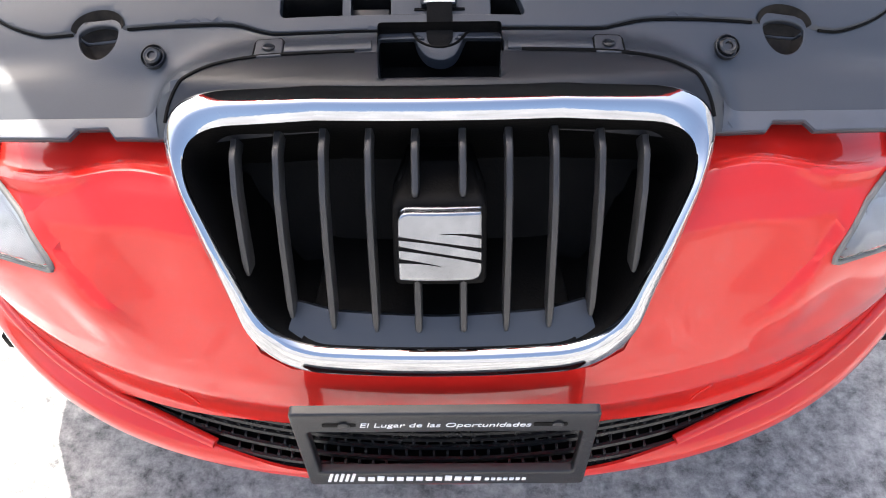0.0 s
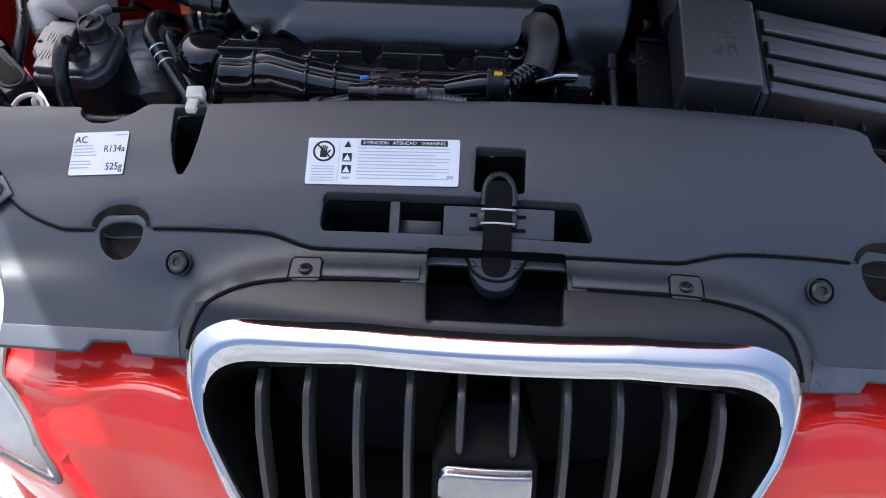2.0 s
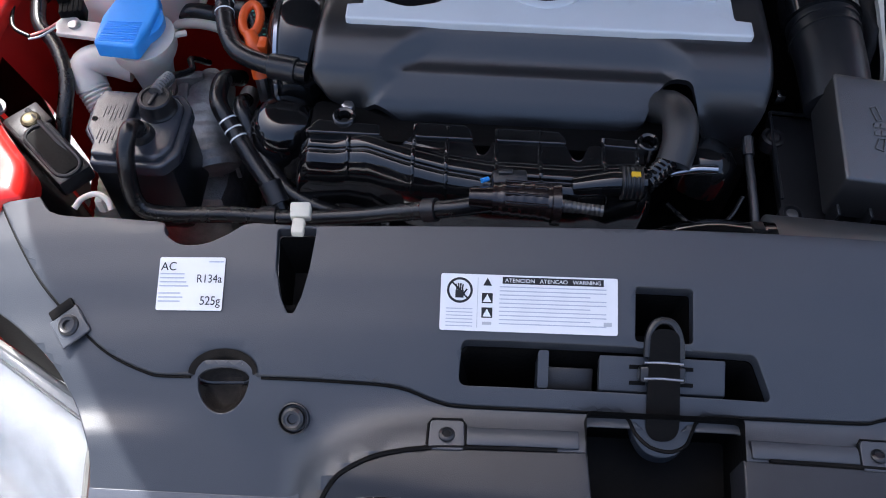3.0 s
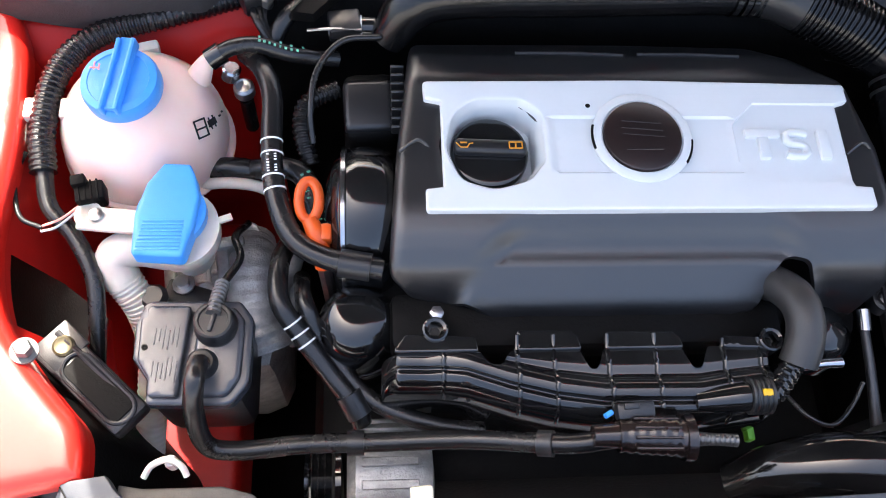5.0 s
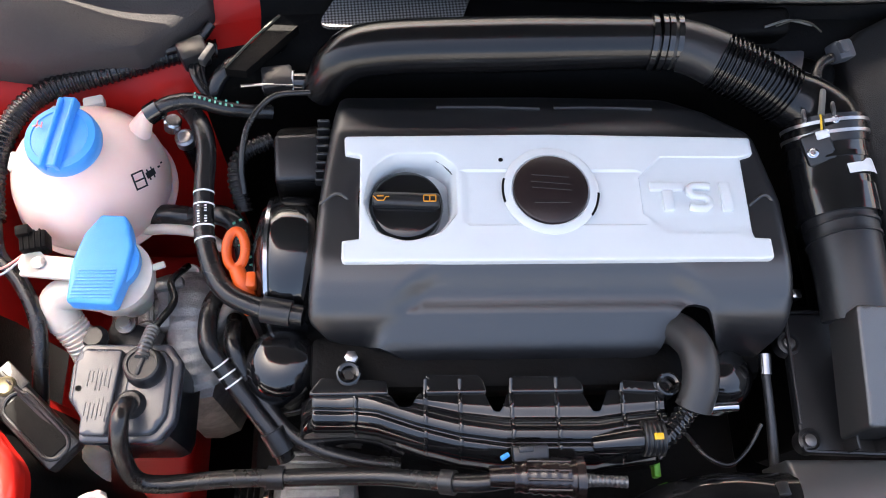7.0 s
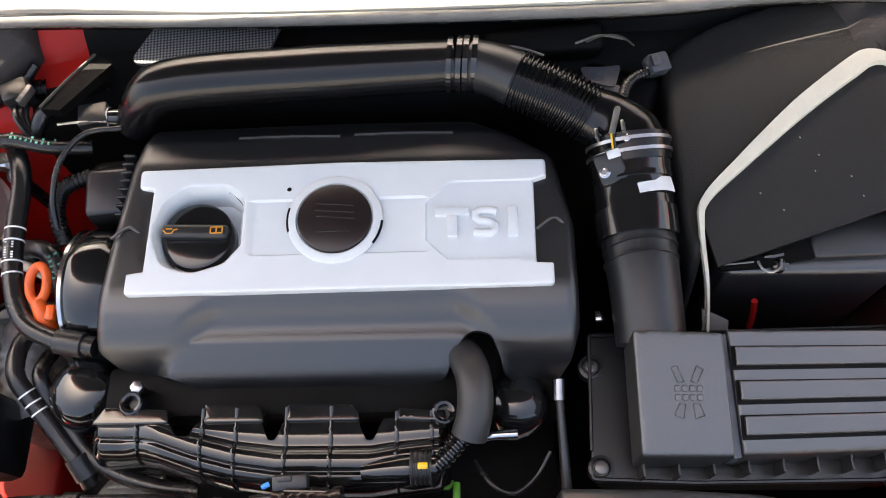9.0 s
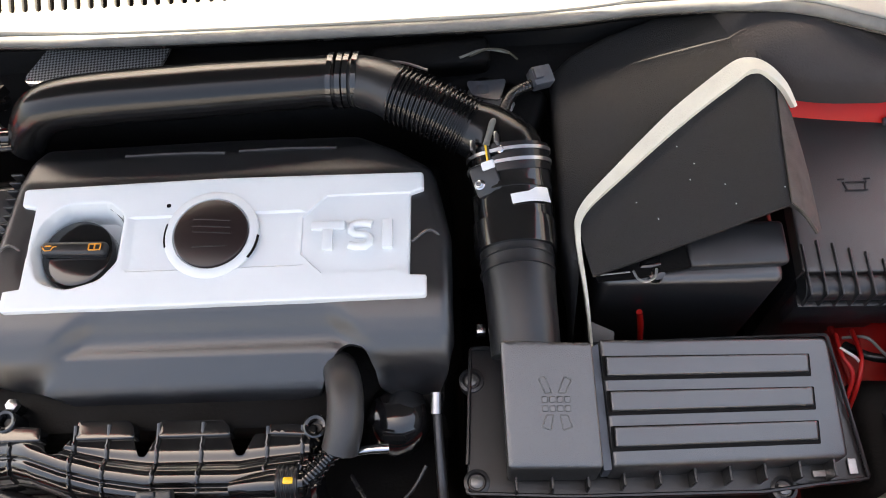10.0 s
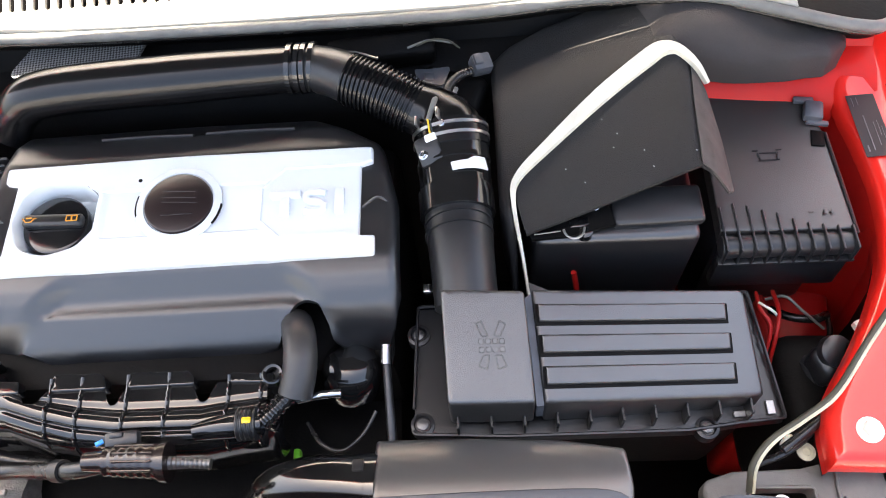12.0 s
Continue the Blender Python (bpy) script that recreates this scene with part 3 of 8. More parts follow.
def front_bumper():
    b = thing("front_bumper", (0, 0.45, 0.35), "glossy red painted front bumper with a black lower grille", "bumper")
    outer = [(-0.655, 0), (0.655, 0)] + LAMP_LOW + LAMP_EDGE + [(0.4460, S_TOP)]
    tabs = [(0.365, S_TOP), (0.352, S_TOP + 0.010), (0.318, S_TOP + 0.010), (0.306, S_TOP), (0.2, S_TOP)]
    right = outer[1:] + tabs
    # the mouth opens to the top, so the loop runs round it
    mouth = [(0.248, S_TOP), (0.248, s_of(0.24, 0.735)), (0.180, s_of(0, 0.585)), (0.150, s_of(0, 0.568))]
    body = right[:-1] + mouth + mirror(mouth) + mirror(right[:-1])
    slot = lower_slot()
    beads = [[(side * x, bead_s(x) + k) for x in np.arange(0.256, 0.420, 0.005)] for side in (-1, 1) for k in (-0.012, -0.006, -0.002, 0.002, 0.006, 0.012, 0.018)]
    beads += [[(side * (x + 0.734 * k), s - 0.679 * k) for x, s in zip(np.linspace(0.373, 0.308, 16), np.interp(np.linspace(0.373, 0.308, 16), [0.308, 0.3445, 0.373], [0.333, 0.381, 0.415]))] for side in (-1, 1) for k in (-0.003, 0.0, 0.003)]
    part("skin", sheet([Vector(p) for p in body], lambda u, v, d: bump(u, min(v, S_TOP + 0.012)) if v <= S_TOP else tuple(Vector(bump(u, S_TOP)) + Vector((0, v - S_TOP, (v - S_TOP) * 0.2))),
         [slot], step=0.0075, down=(0, 0.004, -0.001), lines=beads), RED, b)
    # lower mesh behind the slot
    zs = 9
    for k in range(zs):
        z = 0.375 + 0.0085 * k
        line = [Vector((x, bump(x, s_of(x, z + 0.08 * x * x))[1] + 0.010, z + 0.08 * x * x)) for x in np.linspace(-0.36, 0.36, 45)]
        part("slat", tube([], 0.0036, n=6, line=line), RUBBER, b)
    v, f = [], []
    for i in range(45):
        for k in range(zs):
            x = -0.345 + 0.0155 * i + (0.0075 if k % 2 else 0)
            zz = 0.375 + 0.0085 * k + 0.004 + 0.05 * x * x
            y = bump(x, s_of(x, zz))[1] + 0.011
            if not inside(np.array([x]), np.array([s_of(x, zz)]), slot)[0]:
                continue
            one = rbox((0.003, 0.008, 0.0105), (x, y, zz), 0.0008, seg=1)
            w = len(v)
            v += one[0]
            f += [tuple(q + w for q in t) for t in one[1]]
    tagged(part("mesh_web", (v, f), RUBBER, b), kind="stuff")
    # near-black sheet behind the mesh, standing in for shade in the slot
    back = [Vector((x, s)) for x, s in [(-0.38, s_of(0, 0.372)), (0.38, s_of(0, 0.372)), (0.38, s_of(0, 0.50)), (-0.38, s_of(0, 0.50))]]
    part("shade_backing", sheet(back, lambda u, v, d: tuple(Vector(bump(u, v)) + Vector((0, 0.022, 0))), step=0.03, down=(0, 0.004, 0)), DARK, b)
    # the red lip ends beside the slot
    for side in (-1, 1):
        pts = [(side * x, bump(x, s_of(x, z))[1] - 0.001, z) for x, z in ((0.64, 0.440), (0.56, 0.430), (0.48, 0.423), (0.40, 0.416), (0.33, 0.411), (0.264, 0.404))]
        part("lip", tube(pts, [0.009, 0.009, 0.0085, 0.008, 0.0075, 0.0065], n=12, flat=0.7), RED, b)
        pts = [bump(side * x, s_of(x, z)) for x, z in ((0.285, 0.502), (0.279, 0.475), (0.275, 0.455))]
        part("tow_cover_edge", tube(pts, 0.0022, n=6), RED, b)


def lower_slot():
    half = [(0.0, s_of(0, 0.382)), (0.10, s_of(0.10, 0.3845)), (0.18, s_of(0.18, 0.392)), (0.27, s_of(0.27, 0.402)), (0.325, s_of(0.325, 0.411)), (0.392, s_of(0.392, 0.419)), (0.350, s_of(0.35, 0.4255)), (0.295, s_of(0.295, 0.4300)), (0.24, s_of(0.24, 0.436)), (0.17, s_of(0.17, 0.442)), (0.0, s_of(0, 0.447))]
    return [Vector(p) for p in half + mirror(half)[1:-1]]


front_bumper()


def headlight(side):
    h = thing("headlight", (side * 0.5, 0.66, 0.66), "clear plastic headlight lens beside the red bumper, bright in the sun", "headlight", "headlights")
    o = LAMP_EDGE + [(0.4480, S_TOP - 0.002), (0.66, S_TOP - 0.002)] + LAMP_LOW
    o = [Vector(p) for p in o]
    if side > 0:
        o = o[::-1]
    o = [Vector((side * p.x, p.y)) for p in o]

    def raised(u, v, off):
        p = Vector(bump(u, v, off))
        w = smoothstep(0.40, 0.55, abs(u)) * smoothstep(0.70, 0.76, p.z + 0.12 * u * u)
        return tuple(p + Vector((0, 0.01 * w, 0.05 * w)))
    part("lens", sheet(o, lambda u, v, d: raised(u, v, 0.004 - dome(d, 0.006) * 0.8), step=0.015, down=(0, 0.003, -0.001), rim=0.006), LENS, h)
    part("reflector", sheet(o, lambda u, v, d: tuple(Vector(raised(u, v, 0)) + Vector((0, 0.03 * min(1, d / 0.04), -0.01))), step=0.015, down=(0, 0.003, 0)), LAMPIN, h)
    part("seal", tube([], 0.0032, n=8, line=[Vector(raised(p.x, p.y, 0.001)) for p in dense(o, 0.02) + o[:1]]), SEALGREY, h)
    inner = [Vector((p.x + (0.45 * side - p.x) * 0.10, p.y - 0.012)) for p in o if p.y > S_TOP - 0.03]
    part("lens_ridge", tube([], 0.0016, n=6, line=[Vector(raised(p.x, p.y, 0.0045)) for p in inner]), SEALGREY, h)


headlight(-1)
headlight(1)


def front_grille():
    g = thing("front_grille", (0, 0.47, 0.56), "black front grille with upright bars in a polished chrome surround", "grille")
    # chrome surround: an outer face, a rounded crease and an inner face
    lift = lambda s, row: float(np.interp(s, (0.0, 0.10, 0.25, 0.30), row))
    rows_out, rows_mid, rows_in = (0.015, 0.005, 0.002, 0.0), (0.0165, 0.0120, 0.0103, 0.0104), (0.013, 0.007, 0.004, 0.003)
    v, f = [], []
    n = len(CH_OUT)
    for k in range(n):
        nxt = (k + 1) % n
        m = max(1, int((CH_OUT[nxt] - CH_OUT[k]).length / 0.012))
        for i in range(m):
            o, c, q = (loop[k].lerp(loop[nxt], i / m) for loop in (CH_OUT, CH_MID, CH_IN))
            a, b, e = (Vector((p.x, p.y, lift(p.y, row))) for p, row in ((o, rows_out), (c, rows_mid), (q, rows_in)))
            sec = [a + Vector((0, -0.008 * smoothstep(0.1, 0.0, a.y), -0.024)), a, a.lerp(b, 0.08) + Vector((0, 0, 0.0006)), a.lerp(b, 0.35) + Vector((0, 0, 0.0009)), a.lerp(b, 0.70) + Vector((0, 0, 0.0007)),
                   a.lerp(b, 0.90) + Vector((0, 0, 0.0002)), b.lerp((a + e) / 2, 0.035), b.lerp(e, 0.14) + Vector((0, 0, 0.0003)), b.lerp(e, 0.45) + Vector((0, 0, 0.0006)), b.lerp(e, 0.80) + Vector((0, 0, 0.0005)), e, e + Vector((0, 0, -0.014))]
            v += [tuple(grille(*p)) for p in sec]
    w = len(sec)
    rows = len(v) // w
    for i in range(rows):
        j = (i + 1) % rows
        for k in range(w - 1):
            f.append((i * w + k, j * w + k, j * w + k + 1, i * w + k + 1))
    part("chrome_surround", (v, f), CHROME, g, "polished chrome surround", 50)
    # sleeve behind it, closed at the back; near-black paints the mouth's shade
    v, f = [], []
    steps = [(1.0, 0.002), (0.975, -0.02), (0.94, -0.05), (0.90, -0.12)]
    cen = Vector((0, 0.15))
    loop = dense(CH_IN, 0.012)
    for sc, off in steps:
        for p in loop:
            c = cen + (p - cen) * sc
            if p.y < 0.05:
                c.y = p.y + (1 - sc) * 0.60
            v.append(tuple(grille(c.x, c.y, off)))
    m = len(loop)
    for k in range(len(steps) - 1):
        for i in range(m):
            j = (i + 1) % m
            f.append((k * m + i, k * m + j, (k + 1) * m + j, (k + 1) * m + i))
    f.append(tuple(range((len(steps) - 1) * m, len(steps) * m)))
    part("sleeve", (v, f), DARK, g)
    # the lower lip inside the mouth
    shelf = rpoly([(-0.156, 0.040), (0.156, 0.040), (0.141, 0.083), (0.100, 0.0765), (0.0, 0.0735), (-0.100, 0.0765), (-0.141, 0.083)], [0.02, 0.02, 0.002, 0.03, 0.06, 0.03, 0.002])
    part("lower_shelf", sheet(shelf, lambda u, v, d: tuple(grille(u, v, 0.006 - 0.70 * (v - 0.040))), step=0.012, down=(0, 0.004, -0.002)), PANEL, g)
    part("cross_wire", tube([(-0.19, 0.600, 0.762), (0, 0.592, 0.768), (0.19, 0.600, 0.762)], 0.0022, n=8), STEEL, g)
    # bars
    feet = ((0.0215, 0.0612), (0.0625, 0.0607), (0.1040, 0.0630), (0.1440, 0.0737), (0.1820, 0.1175))
    heads = ((0.0215, 0.272), (0.0635, 0.272), (0.1055, 0.271), (0.1480, 0.267), (0.1890, 0.259))
    for (x0, s0), (x1, s1) in zip(feet, heads):
        for side in (-1, 1):
            spans = [(s0, 0.128), (0.205, s1)] if x0 < 0.03 else [(s0, s1)]
            for lo, hi in spans:
                v, f = [], []
                cols = 18
                for k in range(cols + 1):
                    s = lo + (hi - lo) * k / cols
                    x = side * (x0 + (x1 - x0) * (s - s0) / (s1 - s0))
                    taper = (0.55, 0.9)[k] if k < 2 else 1.0
                    bend = 0.012 * smoothstep(s1 - 0.022, s1, s) + (0.0025 if k == 0 else 0)
                    for dx, off in ((-0.0036, -0.024), (-0.0036, -0.0030), (-0.0026, -0.0006), (0.0, 0.0), (0.0026, -0.0006), (0.0036, -0.0030), (0.0036, -0.024)):
                        v.append(tuple(grille(x + dx * taper, s, off - 0.004 - bend)))
                for k in range(cols):
                    for j in range(7):
                        q = (j + 1) % 7
                        f.append((k * 7 + j, k * 7 + q, (k + 1) * 7 + q, (k + 1) * 7 + j))
                f.append(tuple(reversed(range(7))))
                f.append(tuple(range(cols * 7, cols * 7 + 7)))
                part("bar", (v, f), BARS, g)
    # emblem on its mount
    mount = rpoly([(-0.043, gs(0.665)), (0.043, gs(0.665)), (0.043, gs(0.735)), (0.030, gs(0.770)), (-0.030, gs(0.770)), (-0.043, gs(0.735))], 0.008)
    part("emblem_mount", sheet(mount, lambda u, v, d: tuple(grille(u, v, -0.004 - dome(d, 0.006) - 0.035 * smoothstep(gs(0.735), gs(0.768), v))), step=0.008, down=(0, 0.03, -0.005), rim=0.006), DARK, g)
    s0, s1 = 0.1272, 0.1945
    e = part("emblem_plate", sheet(rpoly([(-0.0380, s0), (0.0385, s0), (0.0385, s1), (-0.0375, s1)], [0.003, 0.012, 0.003, 0.012]),
             lambda u, v, d: tuple(grille(u, v, 0.0055 - dome(d, 0.003) + 0.003 * math.cos(u * 30))), step=0.006, down=(0, 0.006, 0), rim=0.003), EMBLEM, g, "silvery emblem plate with slanting black cuts")
    h = s1 - s0
    cuts = [((-0.002, 0.700), (0.0388, 0.640), 0.0005, 0.0020), ((-0.0382, 0.635), (0.0388, 0.455), 0.0018, 0.0022), ((-0.0382, 0.495), (0.0388, 0.290), 0.0022, 0.0018), ((-0.0382, 0.315), (0.006, 0.225), 0.0024, 0.0004)]
    for p, q, w0, w1 in cuts:
        line = [Vector(grille(p[0] + (q[0] - p[0]) * t, s0 + h * (p[1] + (q[1] - p[1]) * t + 0.02 * math.sin(math.pi * t)), 0.0080)) for t in np.linspace(0, 1, 14)]
        part("cut", tube([], [w0, (w0 + w1) / 2, w1], n=6, line=line, flat=0.6), DARK, e)
    # trim over the chrome, with a groove round it, a well for the latch and two clips
    notch = [(0.0575, 0.6400), (0.0560, 0.606), (-0.0530, 0.606), (-0.0550, 0.6400)]
    back = [p for p in ARCH if p[0] < -0.056] + notch[::-1] + [p for p in ARCH if p[0] > 0.058]
    part("upper_trim", sheet([Vector(p) for p in back][::-1], lambda u, v, d: (u, v, trim_z(u, v) + 0.0005 - dome(d, 0.0016)), step=0.007, down=(0, 0, -0.03), rim=0.0016), TRIM, g)
    for half in ([p for p in ARCH if p[0] < -0.055], [p for p in ARCH if p[0] > 0.058]):
        part("trim_groove", tube([], 0.0019, n=6, line=[Vector((x, y + 0.0008, trim_z(x, y) + 0.0008)) for x, y in half]), DARK, g)
    # latch tray in near-black, so its shade is in the colour
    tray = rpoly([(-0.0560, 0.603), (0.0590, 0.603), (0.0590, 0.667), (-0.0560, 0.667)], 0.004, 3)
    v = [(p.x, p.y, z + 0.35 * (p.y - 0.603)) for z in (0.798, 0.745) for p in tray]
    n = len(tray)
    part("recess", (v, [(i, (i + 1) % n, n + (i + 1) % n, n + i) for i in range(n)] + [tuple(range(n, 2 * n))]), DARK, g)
    for x0, x1 in ((-0.1425, -0.0610), (0.0640, 0.1430)):
        strip = rpoly([(x0, 0.6410), (x1, 0.6412), (x1, 0.6545), (x0, 0.6545)], 0.0012, 2)
        part("trim_strip", sheet(strip, lambda u, v, d: (u, v, pan_z(u, v) + bank(u, v) + 0.0030 - 0.0016 * smoothstep(0.647, 0.641, v) - dome(d, 0.0008)), step=0.005, down=(0, 0, -0.005), rim=0.0008), PANEL, g)
    for x in (-0.1570, 0.1575):
        c = part("clip", sheet(rpoly([(x - 0.0135, 0.637), (x + 0.0135, 0.637), (x + 0.0125, 0.659), (x - 0.0125, 0.659)], 0.004),
                 lambda u, v, d: (u, v, trim_z(u, v) + 0.0022 - dome(d, 0.0010)), step=0.005, down=(0, 0, -0.006), rim=0.0010), PANEL, g)
        part("clip_groove", tube([], 0.0010, n=6, line=[Vector((x + a, y, trim_z(x + a, y) + 0.0004)) for a, y in ((-0.0143, 0.641), (-0.0136, 0.656), (-0.011, 0.660), (0.011, 0.660), (0.0136, 0.656), (0.0143, 0.641))]), DARK, c)
        part("clip_pin", lathe([(0.0060, 0), (0.0060, 0.0016), (0.0050, 0.0026), (0.0034, 0.0028), (0.003, 0.0018), (0.0004, 0.0018)], (x, 0.6480, trim_z(x, 0.648) + 0.0018), (-14, 0, 0), 18), BLACK, c)


front_grille()


def plate_frame():
    p = thing("number_plate_frame", (0, 0.405, 0.381), "empty black plastic number plate frame with white lettering", "plate frame")
    m = Matrix.Translation((0.002, 0.405, 0.476)) @ pose(0, 0, 0, 90, 0, 0)
    outer = rpoly([(-0.153, -0.084), (0.153, -0.084), (0.1535, 0.084), (-0.1535, 0.084)], 0.006)
    inner = rpoly([(-0.138, -0.052), (0.138, -0.052), (0.139, 0.046), (-0.139, 0.046)], 0.004)
    slots = [rpoly([(x - 0.017, 0.060), (x + 0.017, 0.060), (x + 0.017, 0.067), (x - 0.017, 0.067)], 0.003) for x in (-0.105, 0.105)]
    body = sheet(outer, lambda u, v, d: (u, v, 0.006 - dome(d, 0.003)), [inner], step=0.012, down=(0, 0, -0.008), rim=0.003)
    part("frame", moved(body, m), BLACK, p)
    for s in slots:
        part("bolt_slot", moved(sheet(s, lambda u, v, d: (u, v, 0.0066), step=0.01, down=(0, 0, -0.002)), m), DARK, p)
    for x in (-0.100, 0.112):
        part("bolt", moved(lathe([(0.006, 0.005), (0.006, 0.008), (0.004, 0.009), (0.001, 0.009)], (x, 0.0635, 0), n=14), m), BLACK, p)
    lettering("El Lugar de las Oportunidades", 0.0125, m @ Matrix.Translation((0.0, 0.0585, 0.0062)), WHITEINK, "slogan", p, 0.0003, 1.12, 0.2, 'CENTER')
    # the dealer's mark, as plain slanting bars and blocks
    for k in range(5):
        b = rbox((0.0036, 0.021 - 0.002 * (k % 2), 0.0012), (-0.128 + 0.0062 * k, -0.0625, 0.0066), 0.0004, (0, 0, -14), 1)
        part("mark_bar", moved(b, m), WHITEINK, p)
    x = -0.094
    for k in range(13):
        w = 0.0095
        hgt = 0.0100 if k not in (2, 9) else 0.0125
        part("mark_block", moved(rbox((w * 0.82, hgt, 0.0012), (x, -0.066 + hgt / 2 - 0.005, 0.0066), 0.0012, (0, 0, -6), 1), m), WHITEINK, p)
        x += w + 0.0012
    for k in range(7):
        w = 0.0062
        part("mark_block", moved(rbox((w * 0.8, 0.0068, 0.0012), (x, -0.0677, 0.0066), 0.001, (0, 0, -6), 1), m), WHITEINK, p)
        x += w + 0.0006


plate_frame()

# ---- the cover over the radiator ----
def pan_pose(x, y, off=0.0):
    """A pose on the cover with its z along the surface's normal and its y up the slope."""
    e = 0.01
    ty = Vector((0, 2 * e, pan_z(x, y + e) - pan_z(x, y - e))).normalized()
    tx = Vector((2 * e, 0, pan_z(x + e, y) - pan_z(x - e, y)))
    tx = (tx - ty * tx.dot(ty)).normalized()
    n = tx.cross(ty)
    p = Vector((x, y, pan_z(x, y))) + n * off
    return Matrix(((tx.x, ty.x, n.x, p.x), (tx.y, ty.y, n.y, p.y), (tx.z, ty.z, n.z, p.z), (0, 0, 0, 1)))


SEAM = [(-0.545, 0.835), (-0.520, 0.800), (-0.490, 0.762), (-0.455, 0.730), (-0.425, 0.707), (-0.392, 0.693), (-0.370, 0.690), (-0.300, 0.689), (-0.240, 0.687), (-0.195, 0.684), (-0.165, 0.675), (-0.140, 0.672), (-0.035, 0.671),
        (-0.024, 0.668), (-0.019, 0.656), (-0.010, 0.646), (0.004, 0.643), (0.016, 0.648), (0.023, 0.660), (0.028, 0.668), (0.040, 0.672), (0.145, 0.674), (0.165, 0.677), (0.195, 0.684), (0.240, 0.687), (0.300, 0.688), (0.365, 0.686), (0.39, 0.688), (0.425, 0.703), (0.455, 0.728), (0.484, 0.757), (0.500, 0.774), (0.511, 0.786)]
SEAM = [(p.x, p.y) for p in spline([(x, y, 0) for x, y in SEAM], 4)]


def front_z(x, y):
    """The cover's front part: a fillet towards the grille, a straight band and a flatter lip beside it."""
    z = pan_z(x, y) + bank(x, y)
    w = smoothstep(0.672, 0.645, y) * smoothstep(0.250, 0.285, abs(x))
    return z + (0.7555 + (0.49 if y > 0.611 else 0.32) * (y - 0.611) - z) * w


def radiator_cover():
    c = thing("radiator_cover", (0, 0.70, 0.78), "black plastic cover panel over the radiator, lightly dusty", "cover panel")
    rear = [(0.506, 0.788), (0.490, 0.793), (0.42, 0.799), (0.392, 0.795), (0.375, 0.780), (0.345, 0.772), (0.33, 0.782), (0.318, 0.802), (0.25, 0.806), (0.0, 0.800), (-0.12, 0.798), (-0.263, 0.798), (-0.300, 0.800), (-0.322, 0.801), (-0.337, 0.793), (-0.355, 0.786), (-0.375, 0.786), (-0.389, 0.795), (-0.400, 0.808), (-0.486, 0.818), (-0.510, 0.838)]
    rear = [(p.x, p.y) for p in spline([(x, y, 0) for x, y in rear], 4)]
    rear_loop = [Vector(p) for p in SEAM + rear]
    slot = rpoly([(-0.150, 0.685), (0.083, 0.683), (0.070, 0.713), (-0.149, 0.715)], [0.006, 0.004, 0.008, 0.006])
    keyhole = [(-0.020, 0.718), (0.023, 0.718), (0.023, 0.756), (-0.020, 0.756)]
    tear = rpoly([(-0.297, 0.796), (-0.2950, 0.764), (-0.2895, 0.744), (-0.2835, 0.7325), (-0.2785, 0.7325), (-0.2735, 0.744), (-0.269, 0.764), (-0.266, 0.796)], [0.003, 0.008, 0.006, 0.0025, 0.0025, 0.006, 0.008, 0.003])
    # half-round hollows behind the seam, each with a rounded buffer in front of it
    spots = ((-0.330, 0.690), (0.331, 0.687))
    hollow = lambda u, v: sum(0.017 * smoothstep(1.0, 0.45, math.hypot((u - x) / 0.029, (v - y) / 0.0185)) for x, y in spots)
    hollow_grid = [Vector((x + 0.029 * r * math.cos(a), y + 0.0185 * r * math.sin(a))) for x, y in spots for r in (0.2, 0.4, 0.55, 0.7, 0.85, 1.0) for a in np.linspace(0.1, math.pi - 0.1, 15)]
    part("rear_panel", sheet(rear_loop, lambda u, v, d: (u, v, pan_z(u, v) + 0.0045 - dome(d, 0.0010) - 0.02 * smoothstep(0.800, 0.840, v) * smoothstep(0.45, 0.40, abs(u)) - hollow(u, v)), [slot, rpoly(keyhole, 0.003), tear], step=0.008, down=(0, 0, -0.010), rim=0.0010, extra=hollow_grid), PANEL, c)
    side = spline([(x, y, 0) for x, y in ((-0.545, 0.835), (-0.552, 0.79), (-0.538, 0.752), (-0.505, 0.728), (-0.470, 0.700), (-0.446, 0.668), (-0.429, 0.635), (-0.4245, 0.592))], 4)
    side_right = spline([(x, y, 0) for x, y in ((0.4245, 0.592), (0.429, 0.635), (0.446, 0.668), (0.470, 0.700), (0.503, 0.728), (0.522, 0.748), (0.521, 0.768), (0.512, 0.785))], 4)
    fr = [(-0.350, 0.5910), (-0.342, 0.6005), (-0.3135, 0.6010), (-0.3055, 0.5912), (-0.256, 0.5900), (-0.240, 0.592)]
    cups = [[Vector((x + 0.0200 * math.cos(a), y - 0.0015 + (0.0232 if math.sin(a) < 0 else 0.0075) * math.sin(a))) for a in np.linspace(0, 2 * math.pi, 33)[:-1]] for x, y in spots]
    well = rpoly([(-0.055, 0.604), (0.060, 0.604), (0.060, 0.660), (-0.055, 0.660)], 0.004)
    under = [(p[0], p[1] + 0.012) for p in SEAM]
    loop = [Vector((p.x, p.y)) for p in side] + [Vector(p) for p in fr + mirror(fr)] + [Vector((p.x, p.y)) for p in side_right] + [Vector(p) for p in reversed(under)]
